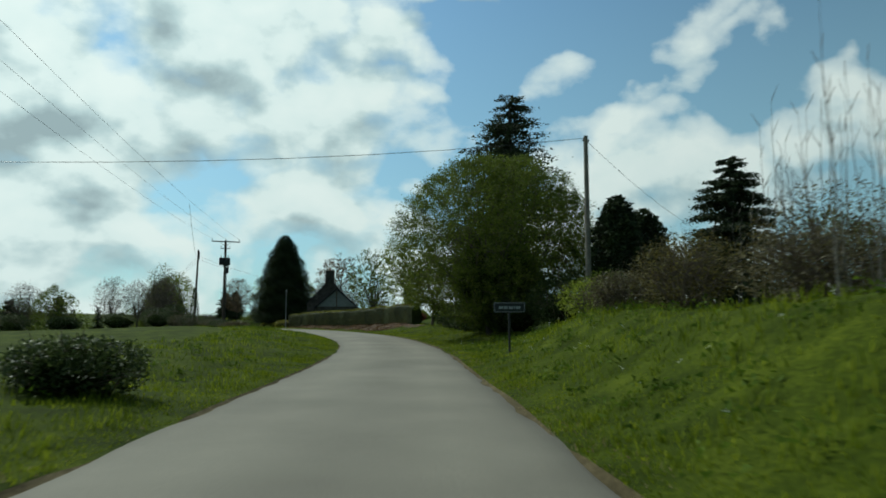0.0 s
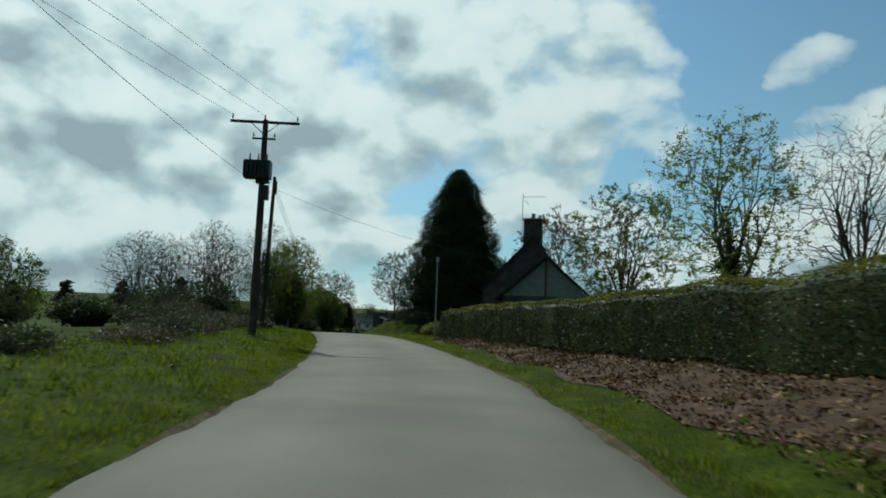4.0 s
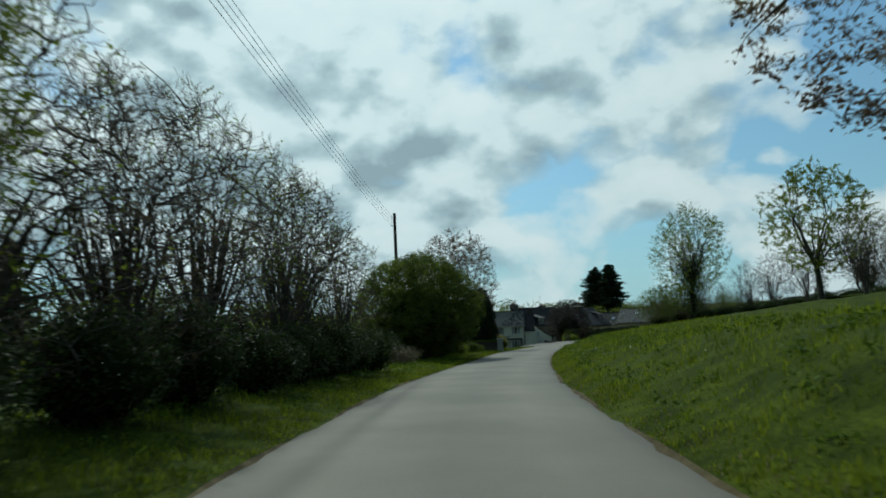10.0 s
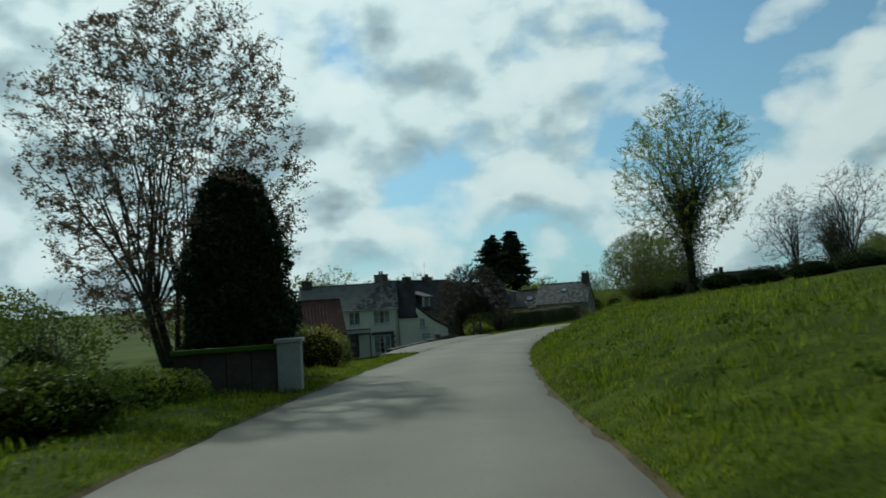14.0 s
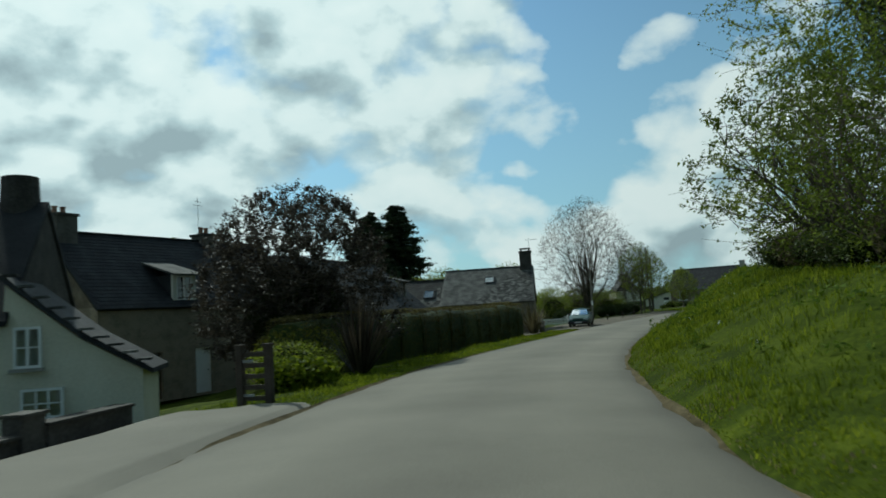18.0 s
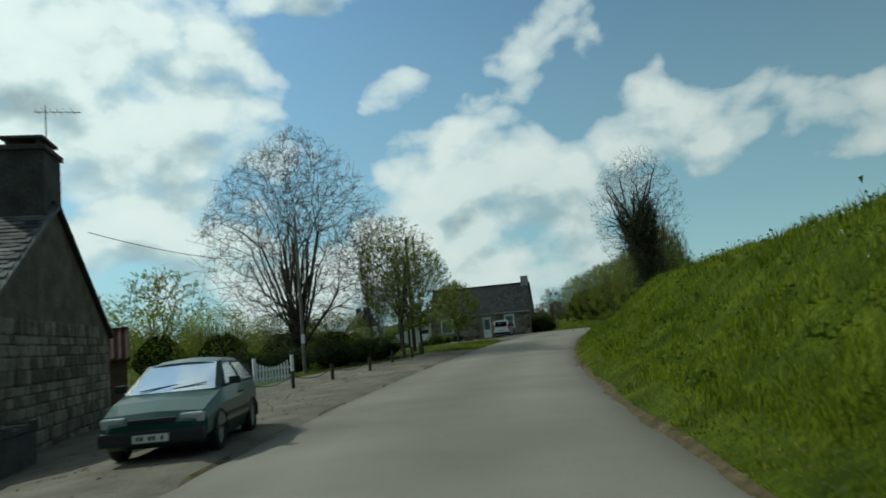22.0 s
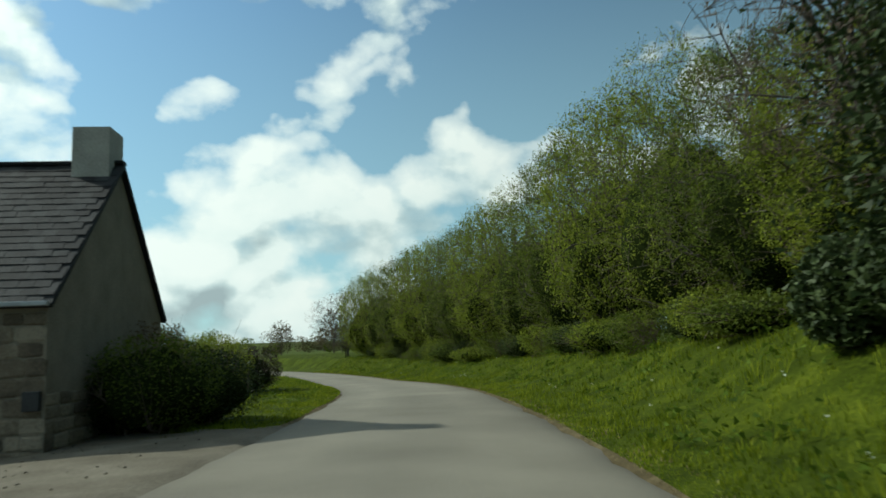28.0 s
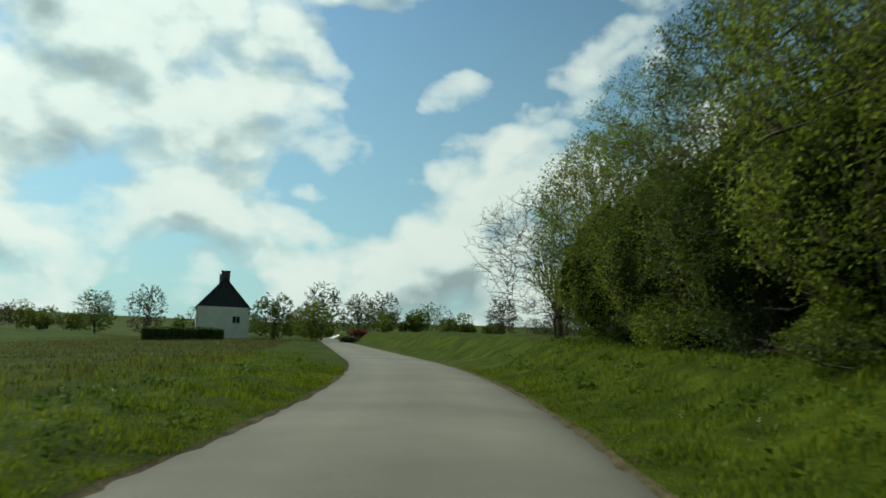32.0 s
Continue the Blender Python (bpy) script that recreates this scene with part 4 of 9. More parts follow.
def conifer(x, y, height, radius, label, seed=1, density=1.0, style="dense", z=None, name="conifer", base=0.06, leaf=None, dead=0, power=0.9, size=0.16):
    """dense: a closed cone of sprays (cypress). open: whorls of drooping boughs round a bare stem (fir)."""
    rng = np.random.default_rng(seed)
    z = gz(x, y) - 0.08 if z is None else z
    th = thing(name, pose(x, y, z, 0, 0, rng.uniform(0, 360)), label, "tree")
    part("trunk", tubes([(0, 0, 0, 0, 0, height * 0.5, radius * 0.09 + 0.08, radius * 0.05 + 0.05), (0, 0, height * 0.5, 0, 0, height * 0.98, radius * 0.05 + 0.05, 0.02)], 8), BARK, th, smooth=True)
    pts, segs = [], []
    if style == "dense":
        n = int(12500 * density)
        u = rng.uniform(0, 1, n) ** 0.75
        zz = base * height + (1 - u[::-1] * 0 - u) * height * (1 - base)
        a = rng.uniform(0, 6.283, n)
        lump = 1 + 0.10 * np.sin(a * 5 + zz * 1.7) + 0.10 * np.sin(a * 3 - zz * 2.6) + 0.05 * np.sin(a * 11 + zz * 5)
        prof = np.clip(1 - (zz / height) ** (1.0 / power), 0, 1) ** power * np.clip(0.62 + zz / height * 3.2, 0, 1)
        r = radius * prof * lump * (0.72 + 0.3 * rng.uniform(0, 1, n) ** 0.4) + np.abs(rng.normal(size=n)) * 0.05 * radius
        pts = np.stack([np.cos(a) * r, np.sin(a) * r, zz], 1)
        # a dark inner cone stands in for shade between the sprays
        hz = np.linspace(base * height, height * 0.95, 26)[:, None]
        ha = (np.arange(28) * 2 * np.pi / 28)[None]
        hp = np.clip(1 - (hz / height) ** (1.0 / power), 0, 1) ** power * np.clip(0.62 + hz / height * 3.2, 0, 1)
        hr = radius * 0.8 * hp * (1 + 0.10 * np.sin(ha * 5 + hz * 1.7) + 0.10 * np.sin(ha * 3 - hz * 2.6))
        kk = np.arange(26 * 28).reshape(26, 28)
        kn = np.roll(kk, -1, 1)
        part("inner_shade", (np.stack([hr * np.cos(ha), hr * np.sin(ha), hz + 0 * ha], -1).reshape(-1, 3), np.stack([kk[:-1], kn[:-1], kn[1:], kk[1:]], -1).reshape(-1, 4)), CROWN_SHADE, th, smooth=True)
    else:
        whorls = int(height * 2.4)
        acc = []
        for k in range(whorls):
            f_ = base + (1 - base) * (k + rng.uniform(-0.2, 0.2)) / whorls
            L = radius * (1 - f_) ** power * rng.uniform(0.8, 1.1) + 0.15
            for j in range(rng.integers(5, 8)):
                a = rng.uniform(0, 6.283)
                LL = L * rng.uniform(0.65, 1.12)
                z0 = f_ * height + rng.normal() * height * 0.014
                z1 = z0 - LL * rng.uniform(0.02, 0.22)
                segs.append((0, 0, z0, math.cos(a) * LL, math.sin(a) * LL, z1, 0.03, 0.008))
                m_ = int(42 * LL * density)
                w = rng.uniform(0.12, 1, m_)
                q = np.stack([np.cos(a) * LL * w, np.sin(a) * LL * w, z0 + (z1 - z0) * w], 1)
                q[:, :2] += rng.normal(size=(m_, 2)) * 0.14 * LL * (0.35 + 0.5 * w[:, None])
                q[:, 2] -= rng.uniform(0, 0.12, m_) * LL
                acc.append(q)
        pts = np.concatenate(acc)
        tagged(part("bough_growth", tubes(segs, 4), BARK, th), kind="stuff")
    v, f = leaf_cards(pts, None, size, seed + 3, 0.05)
    part("foliage", (v, f), leaf or LEAF_CONIFER, th)
    return th


def hedge_line(t0, t1, d0, d1, width, height, label, leaf, per_m=900, size=0.035, seed=1, name="hedge", top=0.0, ragged=0.06, dfun=None, zbase=None, flank=None):
    """A clipped hedge along the lane between two clock marks, d from the line."""
    rng = np.random.default_rng(seed)
    n = 60
    ts = np.linspace(t0, t1, n)
    pts = np.array([spot(t, (d0 + (d1 - d0) * k / (n - 1)) if dfun is None else dfun(k / (n - 1))) for k, t in enumerate(ts)])
    if zbase is not None:
        pts[:, 2] = np.interp(np.linspace(0, 1, n), [0, 1], zbase)
    org = pts[n // 2].copy()
    th = thing(name, Matrix.Translation(org), label, "hedge")
    pts = pts - org
    way = np.gradient(pts[:, :2], axis=0)
    way /= np.linalg.norm(way, axis=1)[:, None]
    nor = np.stack([way[:, 1], -way[:, 0]], 1)
    length = np.linalg.norm(np.diff(pts[:, :2], axis=0), axis=1).sum()
    # dark inner body, rounded on top: shade between the leaves as a solid
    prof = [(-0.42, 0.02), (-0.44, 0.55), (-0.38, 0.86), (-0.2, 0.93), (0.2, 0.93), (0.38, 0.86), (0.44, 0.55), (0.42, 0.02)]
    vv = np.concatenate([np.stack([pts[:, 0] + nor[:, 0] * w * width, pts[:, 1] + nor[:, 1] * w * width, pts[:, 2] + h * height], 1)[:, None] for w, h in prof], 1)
    rows, cols_ = vv.shape[:2]
    fc = np.asarray(strip(rows, cols_)).tolist() + [list(range(cols_))[::-1], [(rows - 1) * cols_ + k for k in range(cols_)]]
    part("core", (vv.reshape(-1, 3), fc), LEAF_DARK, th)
    m_ = int(per_m * length)
    u = rng.uniform(0, n - 1.001, m_)
    k = u.astype(int)
    fr = (u - k)[:, None]
    c = pts[k] * (1 - fr) + pts[k + 1] * fr
    nn = nor[k]
    # round the outline: up one side, over the top, down the other
    q = rng.uniform(0, 1, m_) * (2 * height + width)
    side = np.where(q < height, -0.5, np.where(q > height + width, 0.5, (q - height) / width - 0.5))
    hh = np.where(q < height, q, np.where(q > height + width, q - height - width, height)) / height
    um = u / n * length
    bulge = 1 + ragged * np.sin(um * 1.1 + hh * 4) + ragged * 0.7 * np.sin(um * 2.7 - hh * 6 + 2) + ragged * 0.5 * np.sin(um * 6.3 + hh * 9)
    rnd = 1 - 0.18 * np.clip((hh - 0.8) / 0.2, 0, 1) * (np.abs(side) > 0.35)
    off = side * width * bulge * rnd + rng.normal(size=m_) * 0.02
    zz = hh * height * (1 + 0.5 * ragged * np.sin(um * 1.7) * (hh > 0.9)) + rng.normal(size=m_) * 0.02
    p = np.stack([c[:, 0] + nn[:, 0] * off, c[:, 1] + nn[:, 1] * off, c[:, 2] + np.maximum(zz, 0.03)], 1)
    ends = rng.uniform(0, 1, (m_ // 30, 3))
    e = np.where(ends[:, :1] < 0.5, pts[:1], pts[-1:]) + np.concatenate([(nor[0] * ((ends[:, 1:2] - 0.5) * width)), ends[:, 2:3] * height], 1)
    # below the top, leaves take the flank colour, darkened as if shaded
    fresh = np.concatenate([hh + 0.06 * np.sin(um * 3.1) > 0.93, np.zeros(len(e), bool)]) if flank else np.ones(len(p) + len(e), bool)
    p = np.concatenate([p, e])
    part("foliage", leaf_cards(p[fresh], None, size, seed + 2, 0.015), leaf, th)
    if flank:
        part("flank_foliage", leaf_cards(p[~fresh], None, size, seed + 4, 0.015), flank, th, "leaves coloured darker for the hedge's shaded sides")
    return th


def grass_patch(t0, t1, side, o0, o1, per_m2, label, material, height=0.16, seed=1, width=0.012, name="grass", skip=()):
    """Blades of grass beyond the lane's edge, as one mass."""
    rng = np.random.default_rng(seed)
    i0, i1 = [int(np.argmin(np.abs(CLOCK - t))) for t in (t0, t1)]
    length = ARC[i1] - ARC[i0]
    n = int(length * (o1 - o0) * per_m2 * 0.48)
    u = rng.uniform(i0, i1 - 1, n)
    o = o0 + (o1 - o0) * rng.uniform(0, 1, n) ** 1.25
    i = u.astype(int)
    t = CLOCK[i]
    keep = np.ones(n, bool)
    for a, b, far in skip:
        keep &= ~((t > a) & (t < b) & (o < far))
    i, o, t, u = i[keep], o[keep], t[keep], u[keep]
    n = len(i)
    e = np.where(side > 0, keyed(t, EDGES, 2), keyed(t, EDGES, 1))
    d = side * (e + o + 0.05)
    z = level(i, d)
    fr = (u - i)[:, None]
    x = LINE[i, 0] + SIDE[i, 0] * d + (LINE[np.minimum(i + 1, len(LINE) - 1), 0] - LINE[i, 0]) * fr[:, 0]
    y = LINE[i, 1] + SIDE[i, 1] * d + (LINE[np.minimum(i + 1, len(LINE) - 1), 1] - LINE[i, 1]) * fr[:, 0]
    clump = 0.55 + 0.5 * lumps(x, y, 1.9) + 0.35 * lumps(x + 3, y, 5.0)
    h = height * rng.uniform(0.5, 1.3, n) * np.clip(clump, 0.35, 1.7) * np.clip(0.35 + o * 0.9, 0.35, 1)
    a = rng.uniform(0, 6.283, n)
    w = width * 0.95 * rng.uniform(0.7, 1.6, n)
    lean = rng.uniform(0.1, 0.75, n) * h
    b = rng.uniform(0, 6.283, n)
    v = np.empty((n, 5, 3))
    base_ = np.stack([x, y, z - 0.01], 1)
    s = np.stack([np.cos(a) * w, np.sin(a) * w, np.zeros(n)], 1)
    bend = np.stack([np.cos(b) * lean, np.sin(b) * lean, h], 1)
    midp = base_ + bend * np.array([0.35, 0.35, 0.62])
    v[:, 0], v[:, 1], v[:, 2], v[:, 3], v[:, 4] = base_ - s, base_ + s, midp + s * 0.75, midp - s * 0.75, base_ + bend
    k = np.arange(n)[:, None] * 5
    ob = part(name, (v.reshape(-1, 3), [k + np.array([[0, 1, 2, 3]]), k + np.array([[3, 2, 4]])]), material)
    return tagged(ob, label, "grass", kind="stuff")


# ---------------- parts of buildings ----------------
def wall(parent, name, L, H, holes, thick, material, m, label="", gable=None):
    """A wall in its own x (length), z (height), thick towards +y, with openings (x0, x1, z0, z1); gable: apex height over H at mid length."""
    xs = sorted({0.0, L, *[h[0] for h in holes], *[h[1] for h in holes]})
    zs = sorted({0.0, H, *[h[2] for h in holes], *[h[3] for h in holes]})
    bm = bmesh.new()
    solid = lambda i, j: 0 <= i < len(xs) - 1 and 0 <= j < len(zs) - 1 and not any(
        h[0] <= (xs[i] + xs[i + 1]) / 2 <= h[1] and h[2] <= (zs[j] + zs[j + 1]) / 2 <= h[3] for h in holes)
    cache = {}

    def v(x, y, z):
        k = (round(x, 4), round(y, 4), round(z, 4))
        if k not in cache:
            cache[k] = bm.verts.new(k)
        return cache[k]

    for i in range(len(xs) - 1):
        for j in range(len(zs) - 1):
            if not solid(i, j):
                continue
            a, b, c, d = xs[i], xs[i + 1], zs[j], zs[j + 1]
            bm.faces.new((v(a, 0, c), v(b, 0, c), v(b, 0, d), v(a, 0, d)))
            bm.faces.new((v(a, thick, c), v(a, thick, d), v(b, thick, d), v(b, thick, c)))
            if not solid(i - 1, j):
                bm.faces.new((v(a, 0, c), v(a, 0, d), v(a, thick, d), v(a, thick, c)))
            if not solid(i + 1, j):
                bm.faces.new((v(b, 0, c), v(b, thick, c), v(b, thick, d), v(b, 0, d)))
            if not solid(i, j - 1):
                bm.faces.new((v(a, 0, c), v(a, thick, c), v(b, thick, c), v(b, 0, c)))
            if not solid(i, j + 1) and not (gable and d == H):
                bm.faces.new((v(a, 0, d), v(b, 0, d), v(b, thick, d), v(a, thick, d)))
    if gable:
        at = gable[1] if isinstance(gable, tuple) else L / 2
        gh = gable[0] if isinstance(gable, tuple) else gable
        top = [x for x in xs]
        f0, f1, p0, p1 = v(at, 0, H + gh), v(at, thick, H + gh), [v(x, 0, H) for x in top], [v(x, thick, H) for x in top]
        bm.faces.new(p0 + [f0])
        bm.faces.new([f1] + p1[::-1])
        bm.faces.new((p0[0], f0, f1, p1[0]))
        bm.faces.new((p0[-1], p1[-1], f1, f0))
    bmesh.ops.recalc_face_normals(bm, faces=bm.faces)
    ob = part(name, bm, material, parent, label)
    ob.matrix_basis = m
    return ob


def opening(parent, x, z, w, h, m, kind="window", frame_mat=None, bars=(1, 1), curtain=True, sill=True, depth=0.12, label=""):
    """A window or door set into a wall's opening: frame, panes, sill, and what stands behind the glass. m: the wall's own pose."""
    fm = frame_mat or WHITE_PAINT
    ob = new(kind)
    ob.parent = parent
    ob.matrix_basis = m @ Matrix.Translation((x, depth, z))
    if label:
        ob["label"] = label
    bm = bmesh.new()
    f = 0.055
    for a in ((0, f, 0, h), (w - f, w, 0, h), (f, w - f, 0, f), (f, w - f, h - f, h)):
        box(bm, a[0], a[1], 0, 0.06, a[2], a[3])
    part("frame", bm, fm, ob)
    nx, nz = bars
    bm = bmesh.new()
    for i in range(1, nx):
        c = f + (w - 2 * f) * i / nx
        box(bm, c - 0.02 - 0.012 * (nx == 2), c + 0.02 + 0.012 * (nx == 2), 0.004, 0.056, f, h - f)
    for j in range(1, nz):
        c = f + (h - 2 * f) * j / nz
        box(bm, f, w - f, 0.012, 0.048, c - 0.014, c + 0.014)
    if nx * nz > 1:
        part("glazing_grid", bm, fm, ob)
    else:
        bm.free()
    part("pane", boxm(f, w - f, 0.026, 0.032, f, h - f), GLASS, ob)
    part("dim_interior", boxm(0, w, 0.42, 0.44, 0, h), DARK_ROOM, ob)
    if curtain:
        bm = bmesh.new()
        n = 18
        for s0, s1 in ((f, w * 0.42), (w * 0.58, w - f)) if curtain == 2 else ((f, w - f),):
            row = []
            for k in range(n + 1):
                u = s0 + (s1 - s0) * k / n
                y = 0.12 + 0.02 * math.sin(k * 2.1)
                row.append((bm.verts.new((u, y, f)), bm.verts.new((u, y, h - f))))
            for a, b in zip(row, row[1:]):
                bm.faces.new((a[0], b[0], b[1], a[1]))
        part("curtain", bm, CURTAIN, ob)
    if sill and kind == "window":
        part("sill", boxm(-0.06, w + 0.06, -depth - 0.05, 0.0, -0.07, -0.003, bevel=0.008), CONCRETE, ob)
    return ob


def door(parent, x, z, w, h, m, colour, glazed=0.0, label=""):
    ob = new("door")
    ob.parent = parent
    ob.matrix_basis = m @ Matrix.Translation((x, 0.1, z))
    if label:
        ob["label"] = label
    bm = bmesh.new()
    for a in ((0, 0.06, 0, h), (w - 0.06, w, 0, h), (0.06, w - 0.06, h - 0.06, h)):
        box(bm, a[0], a[1], 0, 0.08, a[2], a[3])
    part("frame", bm, colour, ob)
    bm = bmesh.new()
    if glazed:
        g0 = h * (1 - glazed)
        for a in ((0.06, 0.16, 0, h - 0.06), (w - 0.16, w - 0.06, 0, h - 0.06), (0.16, w - 0.16, 0, g0), (0.16, w - 0.16, h - 0.18, h - 0.06)):
            box(bm, a[0], a[1], 0.02, 0.06, a[2], a[3])
        part("leaf", bm, colour, ob)
        part("pane", boxm(0.16, w - 0.16, 0.036, 0.042, g0, h - 0.18), GLASS, ob)
        part("dim_interior", boxm(0, w, 0.45, 0.47, 0, h), CURTAIN, ob)
    else:
        n = 6
        for k in range(n):
            a = 0.06 + (w - 0.12) * k / n
            box(bm, a + 0.004, a + (w - 0.12) / n - 0.004, 0.02, 0.06, 0.01, h - 0.06)
        part("leaf", bm, colour, ob)
    bm = bmesh.new()
    box(bm, w - 0.16, w - 0.12, -0.03, 0.02, h * 0.47, h * 0.51, bevel=0.008)
    part("handle", bm, METAL_GREY, ob)
    return ob


def slates(parent, L, run, rise, m, material, course=0.2, wide=0.26, loose=300, seed=1, x_from="end", name="slate"):
    """Overlapping slates on a slope: the slope's own x along the eave, climbing run in y and rise in z. The nearest are single parts."""
    rng = random.Random(seed)
    length = math.hypot(run, rise)
    a = math.atan2(rise, run)
    rows, cols_ = int(length / course), int(L / wide) + 1
    me = {}
    for k in range(3):
        bm = bmesh.new()
        w = wide - 0.006
        box(bm, -w / 2, w / 2, 0, course * 1.5, 0, 0.009 + 0.003 * k)
        d = bpy.data.meshes.new(name)
        bm.to_mesh(d)
        bm.free()
        d.materials.append(material)
        me[k] = d
    base_ = m @ Matrix.Rotation(a, 4, "X")
    left = loose
    vs, fs = [], []
    cube = [(-1, 0, 0), (1, 0, 0), (1, 1, 0), (-1, 1, 0), (-1, 0, 1), (1, 0, 1), (1, 1, 1), (-1, 1, 1)]
    cf = [(4, 5, 6, 7), (0, 1, 5, 4), (1, 2, 6, 5), (3, 0, 4, 7)]
    cells = []
    for r in range(rows):
        for c in range(cols_):
            x = (c + (0.5 if r % 2 else 0.0)) * wide
            if x - wide / 2 < -0.02 or x + wide / 2 > L + 0.14:
                continue
            cells.append((r, c, x))
    cells.sort(key=lambda q: (L - q[2] if x_from == "end" else q[2]) + q[0] * course * 0.8)
    for r, c, x in cells:
        y = r * course
        tilt = -math.atan2(0.014, course) + rng.uniform(-0.012, 0.012)
        mm = base_ @ Matrix.Translation((x, y - 0.02, 0.016 + rng.uniform(0, 0.003))) @ Matrix.Rotation(tilt, 4, "X") @ Matrix.Rotation(rng.uniform(-0.02, 0.02), 4, "Z")
        if left > 0:
            left -= 1
            ob = new(name, me[rng.randrange(3)])
            ob.parent = parent
            ob.matrix_basis = mm
        else:
            n = len(vs)
            w, th = (wide - 0.006) / 2, 0.011
            vs += [tuple(mm @ Vector((p[0] * w, p[1] * course * 1.5, p[2] * th))) for p in cube]
            fs += [tuple(n + i for i in f) for f in cf]
    if vs:
        ob = tagged(part("slate_covering", (vs, fs), material, parent), kind="stuff")
        ob["kind"] = "stuff"


def rubble(parent, L, H, m, material, holes=(), seed=1, size=0.4, gable=None, limit=300, name="stone"):
    """Rough stones proud of a wall's face, each a part, laid in wandering courses."""
    rng = random.Random(seed)
    shapes = []
    for k in range(6):
        bm = bmesh.new()
        box(bm, -0.5, 0.5, -0.5, 0.5, -0.5, 0.5)
        bmesh.ops.bevel(bm, geom=list(bm.edges), offset=0.14, segments=1, affect="EDGES")
        for v in bm.verts:
            v.co += Vector((rng.uniform(-1, 1), rng.uniform(-0.5, 0.5), rng.uniform(-1, 1))) * 0.06
        d = bpy.data.meshes.new(name)
        bm.to_mesh(d)
        bm.free()
        d.materials.append(material)
        shapes.append(d)
    z, n = 0.02, 0
    top = H + (gable or 0)
    while z < top - 0.1 and n < limit:
        h = size * rng.uniform(0.45, 0.8)
        x = rng.uniform(-0.2, 0)
        x0, x1 = 0.0, L
        if z + h > H and gable:
            k = (z + h - H) / gable
            x0, x1 = L / 2 * k, L - L / 2 * k
        elif z + h > H:
            break
        x += x0
        while x < x1 - 0.1 and n < limit:
            w = size * rng.uniform(0.6, 1.5)
            a, b = max(x, x0), min(x + w, x1)
            if b - a > 0.12 and not any(a < q[1] + 0.02 and b > q[0] - 0.02 and z < q[3] + 0.02 and z + h > q[2] - 0.02 for q in holes):
                ob = new(name, shapes[rng.randrange(6)])
                ob.parent = parent
                ob.matrix_basis = m @ Matrix.Translation(((a + b) / 2, rng.uniform(0.012, 0.03), z + h / 2)) @ Matrix.Diagonal((b - a - 0.02, 0.1, h - 0.02, 1))
                n += 1
            x += w
        z += h


def chimney(parent, x, y, z0, z1, w, d, material, pots=2, cap=True, label=""):
    ob = new("chimney")
    ob.parent = parent
    ob.matrix_basis = Matrix.Translation((x, y, 0))
    if label:
        ob["label"] = label
    part("chimney_shaft", boxm(-w / 2, w / 2, -d / 2, d / 2, z0, z1 - 0.12, bevel=0.03), material, ob)
    if cap:
        part("crown", boxm(-w / 2 - 0.06, w / 2 + 0.06, -d / 2 - 0.06, d / 2 + 0.06, z1 - 0.12, z1, bevel=0.02), material, ob)
    for k in range(pots):
        px = (k - (pots - 1) / 2) * min(0.36, w * 0.42)
        part("chimney_pot", tubes([(px, 0, z1 - 0.02, px, 0, z1 + 0.32, 0.12, 0.1), (px, 0, z1 + 0.28, px, 0, z1 + 0.34, 0.125, 0.125)], 10), CLAY, ob, smooth=False)
    return ob


def roof_slab(parent, L, run, rise, m, material, thick=0.1, name="roof"):
    bm = bmesh.new()
    box(bm, -0.12, L + 0.12, 0, math.hypot(run, rise), -thick, 0.0)
    ob = part(name, bm, material, parent)
    ob.matrix_basis = m @ Matrix.Rotation(math.atan2(rise, run), 4, "X")
    return ob


